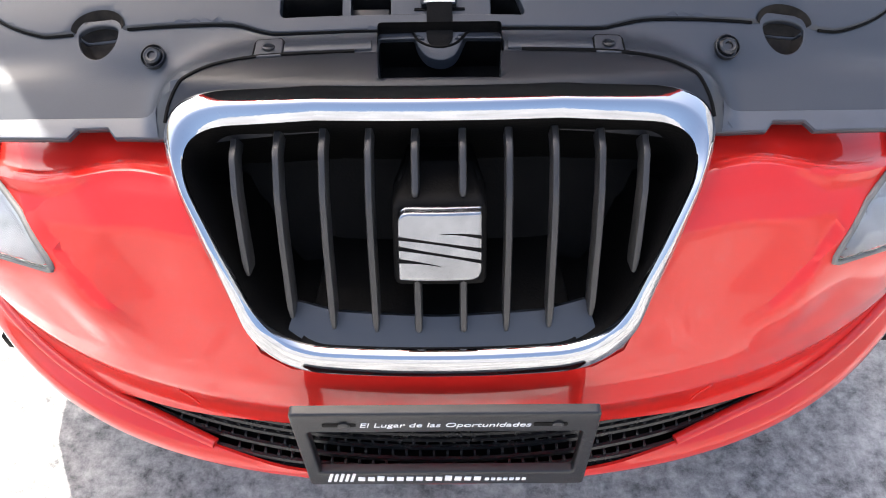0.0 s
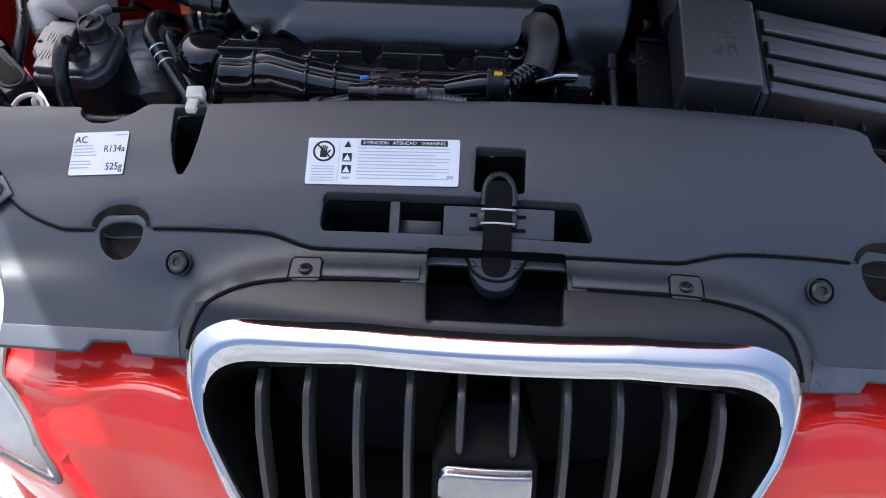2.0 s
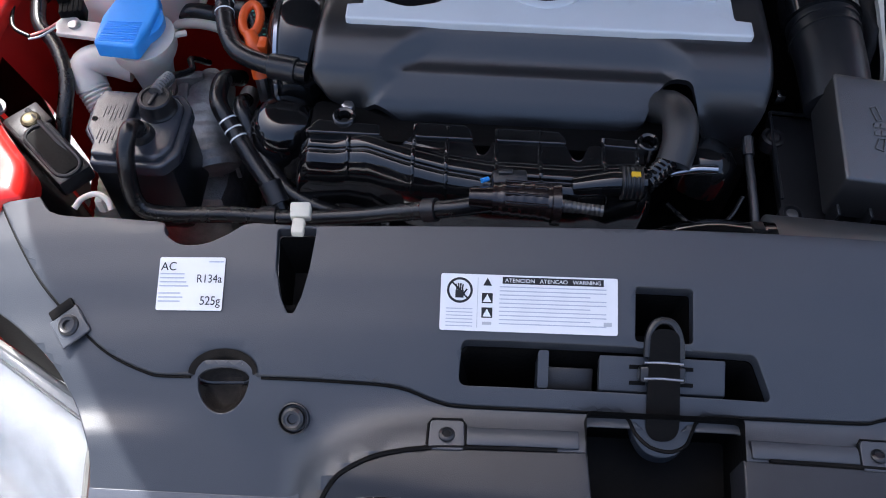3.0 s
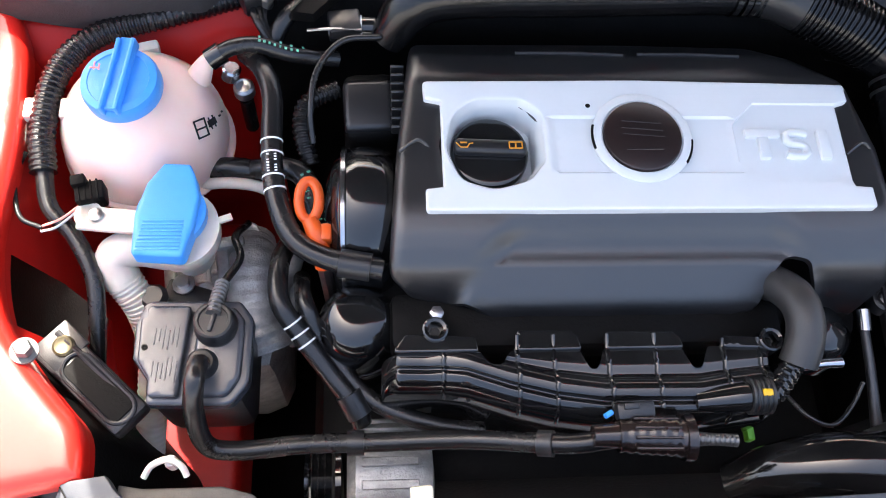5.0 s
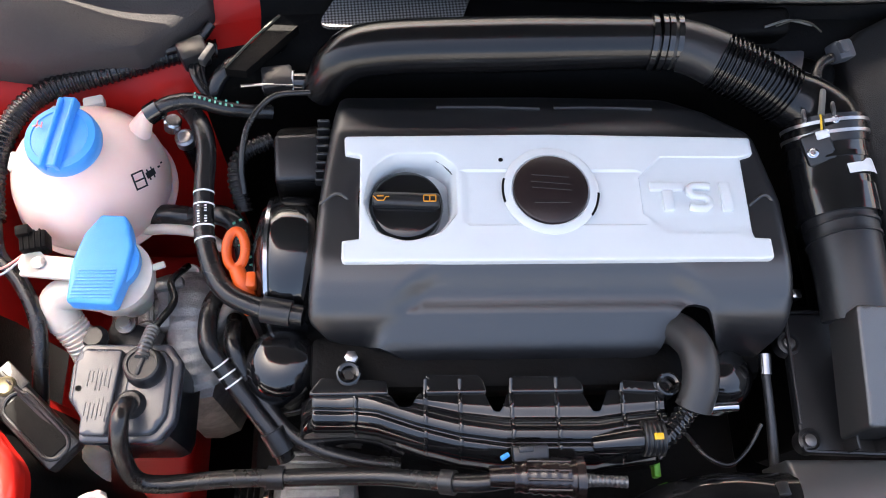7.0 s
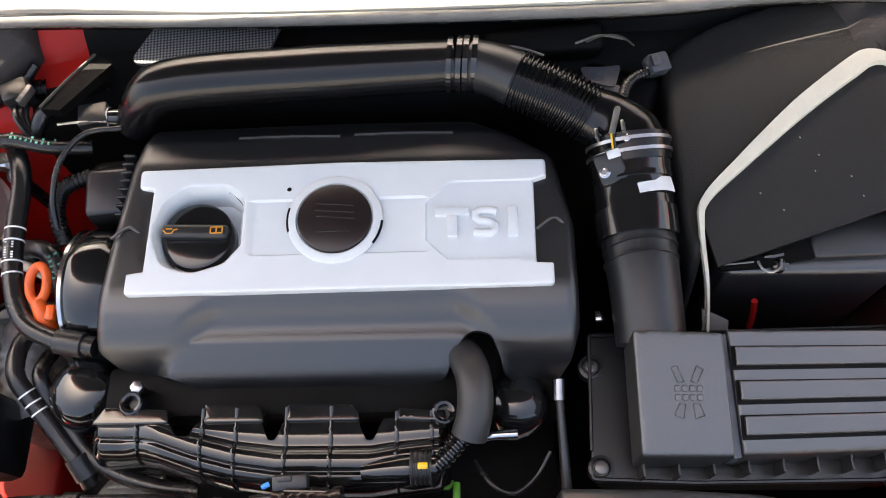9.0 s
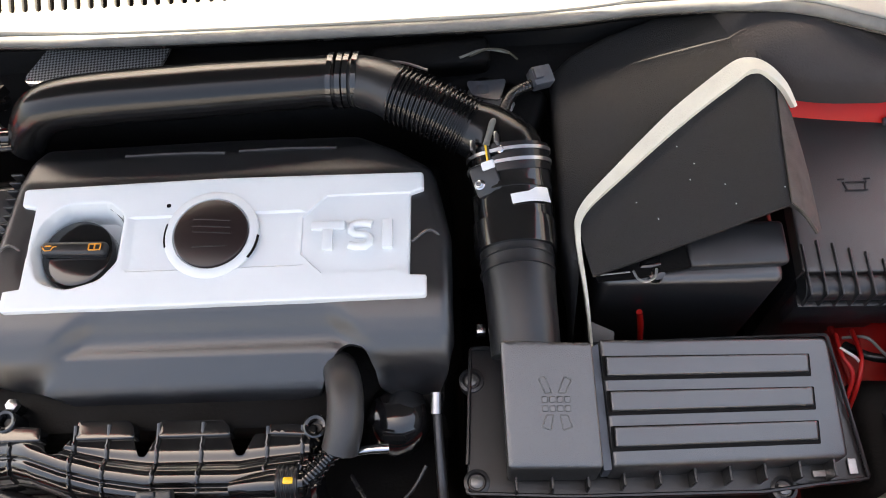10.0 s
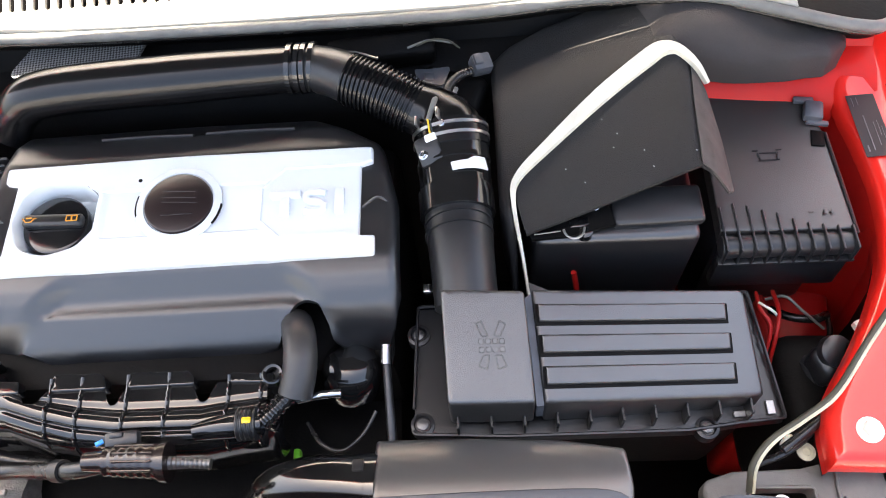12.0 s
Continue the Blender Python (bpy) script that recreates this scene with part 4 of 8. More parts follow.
    part("front_panel", sheet(loop, lambda u, v, d: (u, v, front_z(u, v) - dome(d, 0.0012)), [well] + cups, step=0.009, down=(0, 0.002, -0.005), rim=0.0016,
         lines=[[(side * x, y) for x in np.arange(0.262, 0.425, 0.008)] for side in (-1, 1) for y in (0.6095, 0.6110, 0.6125, 0.645)]), PANEL, c)
    gaps = [[p for p in SEAM if p[0] < -0.352], [p for p in SEAM if -0.308 < p[0] < 0.309], [p for p in SEAM if p[0] > 0.353]]
    # thin overlay on the lip; its paler tone paints the reflected sky
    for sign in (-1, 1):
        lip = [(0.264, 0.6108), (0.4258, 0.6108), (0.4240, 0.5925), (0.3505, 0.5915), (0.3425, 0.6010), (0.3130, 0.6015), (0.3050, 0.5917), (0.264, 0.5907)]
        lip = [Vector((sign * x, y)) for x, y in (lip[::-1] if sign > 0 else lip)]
        part("front_lip", sheet(lip, lambda u, v, d: (u, v, front_z(u, v) + 0.0012 - dome(d, 0.0006)), step=0.006, down=(0, 0.001, -0.003), rim=0.0006), LIPSHEEN, c, "front lip with a painted paler sky sheen")
    for run in gaps:
        part("seam_gap", tube([], 0.0014, n=6, line=[Vector((x, y - 0.0006, pan_z(x, y) + bank(x, y) + 0.0006)) for x, y in run]), DARK, c)
    for x, y in spots:
        rim = [Vector((x + 0.0208 * math.cos(a), y - 0.0015 + (0.0240 if math.sin(a) < 0 else 0.0085) * math.sin(a))) for a in np.linspace(0, 2 * math.pi, 41)[:-1]]
        part("buffer_cup", sheet(rim, lambda u, v, d: (u, v, pan_z(u, v) - 0.0022 - 0.0135 * max(smoothstep(0.0, 0.012, d), smoothstep(y - 0.006, y, v))), step=0.003, down=(0, 0, -0.0008)), DUSTY, c, "dusty rounded buffer cup")
        lining = [Vector((x + 0.0268 * math.cos(a), y + 0.0006 + 0.0164 * math.sin(a))) for a in np.linspace(0.0, math.pi, 25)]
        part("hollow_lining", sheet(lining, lambda u, v, d: (u, v, pan_z(u, v) + 0.0056 - hollow(u, v)), step=0.003, down=(0, 0, -0.0008)), DUSTY, c, "dusty brown hollow")
    # near-black sheets below the openings, standing in for the shade inside
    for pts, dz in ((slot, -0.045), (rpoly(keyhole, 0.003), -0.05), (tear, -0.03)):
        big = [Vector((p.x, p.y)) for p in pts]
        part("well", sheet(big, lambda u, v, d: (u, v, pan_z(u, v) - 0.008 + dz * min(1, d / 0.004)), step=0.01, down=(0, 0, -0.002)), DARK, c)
    for x, y in ((-0.273, 0.662), (0.274, 0.664), (-0.457, 0.727), (0.457, 0.727)):
        m = pan_pose(x, y, 0.002 if abs(x) < 0.4 else 0.006)
        rim = lathe([(0.0122, -0.004), (0.0120, 0.0008), (0.0112, 0.0012), (0.0104, 0.0002), (0.0100, -0.002), (0.001, -0.002)], n=24)
        if abs(x) > 0.4:
            turn = m @ pose(0, 0, 0, 0, 0, 38 if x < 0 else -38)
            part("screw_plate", moved(rbox((0.026, 0.026, 0.003), (0, -0.001, -0.0005), 0.005, None, 3), turn), SLATE, c, "grey screw plate")
            part("screw_notch", moved(rbox((0.022, 0.009, 0.003), (0.001, 0.0155, 0.0002), 0.002, None, 2), turn), DARK, c)
        part("screw_seat", moved(rim, m), SLATE if abs(x) > 0.4 else BLACK, c)
        sc = lathe([(0.0088, 0), (0.0085, 0.0025), (0.0065, 0.004), (0.0058, 0.0035), (0.0040, 0.0035), (0.0034, 0.0012), (0.0004, 0.0012)], n=18)
        part("screw", moved(sc, m), SCREWGREY, c)
    # cream clip at the rear edge
    part("clip", join(rbox((0.016, 0.013, 0.012), (-0.281, 0.812, 0.846), 0.002, (10, 0, 4)), rbox((0.010, 0.014, 0.008), (-0.281, 0.797, 0.846), 0.002)), CREAM, c)
    warning_label(c)
    coolant_label(c)


def flat_on(m, x, y, w, h, off=0.0, r=0.0004):
    """A thin printed block on the pose m."""
    return moved(rbox((w, h, 0.0003), (x, y, off), 0.0001, seg=1), m)


def warning_label(c):
    m = pan_pose(-0.100, 0.742, 0.0052) @ pose(0, 0, 0, 0, 0, 0.6)
    W, H = 0.133, 0.043
    lab = part("warning_label", moved(sheet(rpoly([(-W / 2, -H / 2), (W / 2, -H / 2), (W / 2, H / 2), (-W / 2, H / 2)], 0.002), lambda u, v, d: (u, v, -0.10 * v * v * 0 ), step=0.02, down=(0, 0, -0.0004)), m), PAPER, c, "white printed warning label")
    n = m @ Matrix.Translation((0, 0, 0.0002))
    part("title_bar", flat_on(n, 0.018, 0.0175, 0.076, 0.0052), INK, lab)
    lettering("ATENCION   ATENCAO   WARNING", 0.0042, n @ Matrix.Translation((0.018, 0.0160, 0.0003)), WHITEINK, "title", lab, 0.0001, 1.05, 0, 'CENTER')
    ring = sheet(circle(-0.052, 0.009, 0.0098), lambda u, v, d: (u, v, 0), [circle(-0.052, 0.009, 0.0080)], step=0.004, down=(0, 0, -0.0002))
    part("stop_sign", moved(ring, n), INK, lab)
    glove = [flat_on(n, -0.0522, 0.0062, 0.0062, 0.0060)] + [moved(rbox((0.0011, 0.0062, 0.0004), (-0.0545 + 0.0015 * i, 0.0115 - 0.0006 * abs(i - 1.5), 0), 0.0001, (0, 0, 8 - 5 * i), 1), n) for i in range(4)] + [moved(rbox((0.0012, 0.005, 0.0004), (-0.0480, 0.0080, 0), 0.0001, (0, 0, -35), 1), n)]
    part("stop_sign", join(*glove), INK, lab)
    part("stop_sign", moved(rbox((0.0013, 0.017, 0.0006), (-0.052, 0.009, 0.0003), 0.0001, (0, 0, 45), 1), n), INK, lab)
    for y in (0.0035, -0.0075):
        part("pictogram", flat_on(n, -0.0312, y, 0.0082, 0.0078), INK, lab)
        part("pictogram", moved(sheet([Vector(p) for p in ((-0.0345, y - 0.003), (-0.028, y - 0.003), (-0.0312, y + 0.003))], lambda u, v, d: (u, v, 0.0003), step=0.005, down=(0, 0, -0.0002)), n), PAPER, lab)
    part("pictogram", moved(sheet([Vector(p) for p in ((-0.0345, 0.013), (-0.028, 0.013), (-0.0312, 0.019))], lambda u, v, d: (u, v, 0.0002), step=0.005, down=(0, 0, -0.0002)), n), INK, lab)
    part("small_print", flat_on(n, -0.0312, -0.0155, 0.007, 0.0022), PALEINK, lab)
    part("divider", flat_on(n, -0.0385, 0, 0.0004, 0.038), PALEINK, lab)
    for k in range(10):
        part("small_print", flat_on(n, 0.018 - (0.006 if k % 3 == 2 else 0), 0.0125 - 0.0031 * k, 0.080 - (0.012 if k % 3 == 2 else 0), 0.0008), FAINT, lab)
    for k in range(6):
        part("small_print", flat_on(n, -0.052, -0.005 - 0.0026 * k, 0.020, 0.0007), FAINT, lab)
    part("mark", flat_on(n, 0.059, -0.0135, 0.006, 0.003), PALEINK, lab)


def coolant_label(c):
    m = pan_pose(-0.3615, 0.756, 0.0052) @ pose(0, 0, 0, 0, 0, 1)
    lab = part("refrigerant_label", moved(sheet(rpoly([(-0.027, -0.021), (0.027, -0.021), (0.027, 0.021), (-0.027, 0.021)], 0.002), lambda u, v, d: (u, v, 0), step=0.02, down=(0, 0, -0.0004)), m), PAPER, c, "white printed air conditioning label")
    n = m @ Matrix.Translation((0, 0, 0.0002))
    lettering("AC", 0.0095, n @ Matrix.Translation((-0.0255, 0.0105, 0)), INK, "print", lab, 0.0001)
    lettering("R134a", 0.0092, n @ Matrix.Translation((0.0255, 0.0010, 0)), INK, "print", lab, 0.0001, 0.9, 0, 'RIGHT')
    lettering("525g", 0.0098, n @ Matrix.Translation((0.0255, -0.0165, 0)), INK, "print", lab, 0.0001, 0.9, 0, 'RIGHT')
    for k, (y, w) in enumerate(((0.0078, 0.020), (0.0046, 0.020), (0.0014, 0.022), (-0.0018, 0.024), (-0.0075, 0.018), (-0.0107, 0.020), (-0.0139, 0.018))):
        part("small_print", flat_on(n, -0.0255 + w / 2, y, w, 0.0011), FAINT, lab)
    part("small_print", flat_on(n, 0.020, 0.0175, 0.012, 0.0010), FAINT, lab)


radiator_cover()


def bonnet_latch():
    t = thing("bonnet_latch", (0.0, 0.70, 0.80), "black bonnet latch with a bright steel catch", "latch")
    part("plate", sheet(rpoly([(-0.045, 0.687), (0.050, 0.687), (0.050, 0.711), (-0.045, 0.711)], 0.002), lambda u, v, d: (u, v, pan_z(u, v) - 0.003 - dome(d, 0.001)), step=0.008, down=(0, 0, -0.006), rim=0.001), PANEL, t)
    part("plate_end", sheet(rpoly([(-0.091, 0.687), (-0.083, 0.687), (-0.083, 0.712), (-0.091, 0.712)], 0.002), lambda u, v, d: (u, v, pan_z(u, v) - 0.002), step=0.006, down=(0, 0, -0.02)), PANEL, t)
    part("plate_end", rbox((0.036, 0.020, 0.004), (-0.065, 0.699, 0.800), 0.001, (28, 0, 0)), BLACK, t)
    # U-shaped guide
    arc = [(-0.011, 0.708), (-0.010, 0.722), (-0.005, 0.731), (0.003, 0.733), (0.010, 0.729), (0.014, 0.718), (0.0145, 0.708)]
    part("guide", tube([(x, y, pan_z(x, y) + 0.004) for x, y in arc], 0.003, n=8), BLACK, t)
    # flat near-black sheet painting the shade inside the guide
    part("guide_shade", sheet(rpoly([(-0.0112, 0.6530), (0.0142, 0.6530), (0.0130, 0.726), (-0.0095, 0.726)], [0.0122, 0.0122, 0.010, 0.010]), lambda u, v, d: (u, v, pan_z(u, v) + 0.0068), step=0.008, down=(0, 0, -0.001)), DARK, t)
    for y in (0.6930, 0.7035):
        z = pan_z(0, y) + 0.0062
        part("catch", tube([(-0.013, y, z), (0.0, y + 0.0004, z + 0.0004), (0.016, y, z)], 0.0011, n=8), STEEL, t)
        for x in (-0.0165, 0.0195):
            part("catch_slot", rbox((0.012, 0.0030, 0.001), (x, y, pan_z(x, y) - 0.0022), 0.0003, (28, 0, 0), 1), DARK, t)
    part("catch_stop", rbox((0.006, 0.007, 0.004), (-0.0135, 0.6985, pan_z(0, 0.6985) + 0.0005), 0.001, (28, 0, 0)), SLATE, t)
    part("catch_body", rbox((0.034, 0.012, 0.010), (0.001, 0.698, pan_z(0, 0.698) + 0.001), 0.002, (28, 0, 0)), BLACK, t)


bonnet_latch()


# ---- the engine bay ----
def bay_shell():
    # near-black floor: the shade low in the bay is in its colour
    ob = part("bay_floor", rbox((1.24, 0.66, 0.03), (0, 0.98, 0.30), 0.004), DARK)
    tagged(ob, "undertray below the engine, painted near-black for shade", "undertray", kind="structure")
    # firewall
    w = thing("firewall", (0, 1.27, 0.5), "red painted firewall panel behind the engine", "firewall", kind="structure")
    prof = [(1.225, 0.30), (1.225, 0.760), (1.232, 0.785), (1.262, 0.806), (1.288, 0.812), (1.300, 0.830), (1.330, 0.86)]
    v, f = [], []
    xs = np.linspace(-0.66, 0.66, 45)
    for x in xs:
        for y, z in prof:
            v.append((x, y + 0.04 - 0.10 * max(0, abs(x) - 0.35) - 0.02 * smoothstep(0.30, 0.5, abs(x)), z))
    m = len(prof)
    for i in range(len(xs) - 1):
        for k in range(m - 1):
            f.append((i * m + k, (i + 1) * m + k, (i + 1) * m + k + 1, i * m + k + 1))
    n = len(xs)
    # middle faces of the wall, coloured near-black instead of red
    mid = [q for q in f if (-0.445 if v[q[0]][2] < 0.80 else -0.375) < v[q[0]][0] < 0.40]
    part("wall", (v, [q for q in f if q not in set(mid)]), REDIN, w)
    part("dark_bulkhead", (v, mid), DARK, w, "near-black middle of the bulkhead")
    for side in (-1, 1):
        o = rpoly([(0.40, 1.262), (0.455, 1.250), (0.552, 1.228), (0.590, 1.230), (0.612, 1.248), (0.64, 1.34), (0.40, 1.38)], 0.012)
        if side < 0:
            o = [Vector((-p.x, p.y)) for p in reversed(rpoly([(0.405, 1.312), (0.428, 1.290), (0.469, 1.256), (0.563, 1.240), (0.640, 1.246), (0.680, 1.255), (0.680, 1.36), (0.405, 1.38)], 0.012))]
        pad = part("insulation", sheet(o, lambda u, v, d: (u, v, 0.862 - 0.35 * dome(d, 0.05) + 0.010 * math.sin(u * 30) * math.sin(v * 45)), step=0.012, down=(0, 0, -0.03), rim=0.02), PADFELT, w, "black moulded insulation mat")
        part("push_clip", lathe([(0.009, 0), (0.009, 0.004), (0.005, 0.006), (0.002, 0.006)], (side * 0.586, 1.278, 0.850), n=14), BLACK, pad)
    # woven foil patch behind the pipe
    part("heat_shield", sheet(rpoly([(-0.30, 1.285), (-0.16, 1.285), (-0.14, 1.345), (-0.27, 1.345)], 0.01), lambda u, v, d: (u, v, 0.846), step=0.008, down=(0, 0, -0.004)), WOVEN, w, "black woven mesh heat shield")


bay_shell()


def cowl():
    c = thing("cowl_panel", (0, 1.40, 0.90), "pale sunlit slotted cowl panel below the windscreen", "cowl panel", kind="structure")
    edge = [(-0.68, 1.300), (-0.58, 1.315), (-0.40, 1.322), (-0.15, 1.311), (0.20, 1.308), (0.33, 1.316), (0.43, 1.314), (0.486, 1.304), (0.537, 1.284), (0.586, 1.263), (0.611, 1.254), (0.636, 1.250), (0.657, 1.262), (0.670, 1.285), (0.68, 1.40)]
    pts = [(p.x, p.y) for p in spline([(a, b, 0) for a, b in edge], 5)]
    slots = []
    for k in range(48):
        x = -0.372 + 0.0134 * k
        slots.append(rpoly([(x - 0.003, 1.335), (x + 0.003, 1.335), (x + 0.003, 1.385), (x - 0.003, 1.385)], 0.0028, 3))
    near = [p for p in pts if p[0] <= 0.565]
    far = [p for p in pts if p[0] > 0.565]
    part("end_cap", sheet([Vector(near[-1])] + [Vector(p) for p in far] + [Vector((0.69, 1.50)), Vector((near[-1][0], 1.50))], lambda u, v, d: (u, v, 0.872), step=0.02, down=(0, 0, -0.004)), DARK, c)
    part("panel", sheet([Vector(p) for p in near] + [Vector((0.57, 1.60)), Vector((-0.68, 1.60))],
         lambda u, v, d: (u, v, 0.886 + 0.5 * max(0, v - 1.315) - dome(d, 0.0015)), slots, step=0.02, down=(0, 0, -0.004), rim=0.0015), COWL, c)
    # near-black board under the slots, for the shade in them
    part("under_slots", rbox((0.7, 0.09, 0.004), (-0.05, 1.365, 0.893), 0.001, (26, 0, 0)), DARK, c)
    part("rubber_seal", tube([], 0.0065, n=10, line=[Vector((p[0], p[1] - 0.003, 0.877)) for p in pts]), SEALGREY, c, "grey rubber sealing strip")
    part("seal_lip", tube([], 0.0035, n=8, line=[Vector((p[0], p[1] - 0.001, 0.867)) for p in pts]), RUBBER, c)
    part("seal_foot", tube([], 0.012, n=8, line=[Vector((p[0], p[1] + 0.02, 0.852)) for p in pts]), DARK, c)


cowl()

WING = [(0.640, 1.330), (0.618, 1.275), (0.612, 1.240), (0.621, 1.180), (0.626, 1.110), (0.616, 1.040), (0.590, 0.985), (0.562, 0.942), (0.532, 0.902), (0.516, 0.870), (0.513, 0.828)]

WING_LEFT = [(0.650, 1.330), (0.640, 1.275), (0.622, 1.215), (0.616, 1.116), (0.619, 1.030), (0.604, 0.966), (0.577, 0.926), (0.552, 0.897), (0.532, 0.872), (0.528, 0.835)]


def inner_wing(side):
    name = "inner_wing"
    w = thing(name, (side * 0.62, 1.05, 0.4), "red painted inner wing beside the engine bay", "inner wing", "inner wings")
    inner = [(p.x, p.y) for p in spline([(a, b, 0) for a, b in (WING if side > 0 else WING_LEFT)], 5)]
    base = 0.792 if side > 0 else 0.812
    loop = [Vector(p) for p in inner] + [Vector((0.60, 0.822)), Vector((0.705, 0.86)), Vector((0.735, 1.0)), Vector((0.745, 1.33))]
    if side < 0:
        loop = [Vector((-p.x, p.y)) for p in reversed(loop)]

    def top(u, v, d):
        x = abs(u)
        z = base + 0.25 * max(0, x - 0.655) + 0.02 * smoothstep(1.20, 1.30, v)
        z += 0.006 * smoothstep(0.010, 0.016, abs(x - 0.668)) - 0.006
        return (u, v, z - dome(d, 0.012))
    part("rail", sheet(loop[::-1], top, step=0.012, down=(0, 0, -0.012), rim=0.012), RED, w)
    line = [Vector((side * x, y, base - 0.006)) for x, y in inner]
    v, f = [], []
    for p in line:
        for dx, z in ((0.004, p.z - 0.004), (0.0, p.z - 0.03), (0.020 if side > 0 and p.y < 1.07 else -0.022, p.z - 0.10), (0.030 if side > 0 and p.y < 1.07 else -0.035, 0.60), (0.03 if side > 0 and p.y < 1.07 else -0.05, 0.30)):
            v.append((p.x + side * dx, p.y, z))
    for i in range(len(line) - 1):
        for k in range(4):
            if side < 0 and k in (1, 2) and 0.976 < line[i].y < 1.042:
                continue        # opening towards the wheel arch
            f.append((i * 5 + k, i * 5 + k + 1, i * 5 + 6 + k, i * 5 + 5 + k))
    low = [q for q in f if q[1] % 5 >= 2 and v[q[0]][1] < (1.045 if side > 0 else 0.965)]
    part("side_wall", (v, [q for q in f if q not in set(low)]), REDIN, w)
    part("lower_liner", (v, low), DARK, w, "black plastic behind the lamp")
    if side < 0:
        # near-black box added behind the opening for the darkness inside it
        part("arch_shade", rbox((0.06, 0.24, 0.50), (-0.69, 1.00, 0.53), 0.01), DARK, w)
    for x, y, r in ((0.672, 1.235, 0.0035), (0.655, 1.035, 0.006), (0.640, 0.965, 0.006)):
        # near-black discs on the rail, painting the shade of holes
        part("hole", lathe([(r, 0), (r * 0.9, 0.0008), (0.0003, 0.0008)], (side * x, y, top(x, y, 1)[2] - 0.0003), n=14), DARK, w)
    for x, y in ((0.550, 0.857), (0.62, 0.875))[:1 if side > 0 else 0]:
        bolt = join(lathe([(0.012, 0), (0.012, 0.002), (0.0105, 0.003), (0.0002, 0.003)], (side * x, y, 0.791), n=20), lathe([(0.007, 0.003), (0.007, 0.008), (0.006, 0.009), (0.0002, 0.009)], (side * x, y, 0.791), n=6))
        part("bolt", bolt, NATURAL, w, "pale painted bolt")
    if side > 0:
        m = Matrix.Translation((0.638, 1.184, 0.7955)) @ pose(0, 0, 0, 1.5, 0, 2)
        d = part("data_label", moved(sheet(rpoly([(-0.015, -0.040), (0.015, -0.040), (0.015, 0.040), (-0.015, 0.040)], 0.001), lambda u, v, q: (u, v, 0), step=0.02, down=(0, 0, -0.0004)), m), INK, w, "black type plate sticker")
        rows = [(-0.010, 0.030, 0.002, 0.012), (-0.005, 0.031, 0.002, 0.010), (-0.004, -0.010, 0.003, 0.045), (0.004, -0.012, 0.0018, 0.030), (0.008, -0.005, 0.0016, 0.020), (0.011, -0.018, 0.0012, 0.030), (-0.010, -0.030, 0.004, 0.008)]
        for x, y, a, b in rows:
            part("print_bar", moved(rbox((a * 0.4, b, 0.0003), (x, y, 0.0003), 0.0001, seg=1), m), SLATE, d)
    else:
        for k in range(16):
            part("stamp_bar", rbox((0.007, 0.0042, 0.0006), (-0.643, 1.195 - 0.0082 * k, top(0.643, 1.19 - 0.0082 * k, 1)[2] + 0.0003), 0.0002, (0, 0, 3), 1), PINKINK, w)


inner_wing(1)
inner_wing(-1)


def outer_wing(side):
    o = [(0.742, 0.86), (0.760, 0.86), (0.778, 1.0), (0.790, 1.5), (0.755, 1.5), (0.752, 1.2), (0.748, 1.0)]
    loop = [Vector(p) for p in o]
    if side < 0:
        loop = [Vector((-p.x, p.y)) for p in reversed(loop)]
    ob = part("outer_wing", sheet(loop, lambda u, v, d: (u, v, 0.80 + 0.10 * smoothstep(0.8, 1.3, v) - 0.6 * (abs(u) - 0.752) ** 2 / 0.1 - dome(d, 0.008)), step=0.03, down=(0, 0, -0.45), rim=0.008), RED)
    tagged(ob, "glossy red outer wing of the car", "wing", "outer wings")


outer_wing(1)
outer_wing(-1)


# ---- engine ----
BULGE_Y = [0.968, 0.972, 0.976, 0.980, 0.986, 0.995, 1.008, 1.022, 1.036, 1.045, 1.172, 1.200, 1.235]
BULGE_Z = [0.745, 0.760, 0.776, 0.791, 0.8045, 0.8175, 0.8270, 0.8335, 0.8370, 0.838, 0.838, 0.831, 0.808]
DENT_Y = [0.9600, 0.9640, 0.9695, 0.9745, 0.9760, 0.9970, 0.9990, 1.0060, 1.0120, 1.0180, 1.0270, 1.0360, 1.0450, 1.172, 1.200, 1.235]
DENT_Z = [0.766, 0.7850, 0.7950, 0.7995, 0.8010, 0.8150, 0.8160, 0.8163, 0.8175, 0.8210, 0.8290, 0.8355, 0.838, 0.838, 0.831, 0.808]


def cover_z(x, y):
    """The cover's top: rounded corners, and a stepped bay in its front slope."""
    l = smoothstep(-0.222, -0.190, x + 1.018 - y)
    r = smoothstep(0.064, 0.034, x - 0.8 * (1.008 - y))
    m = l * r
    return float(np.interp(y, BULGE_Y, BULGE_Z)) * (1 - m) + float(np.interp(y, DENT_Y, DENT_Z)) * m


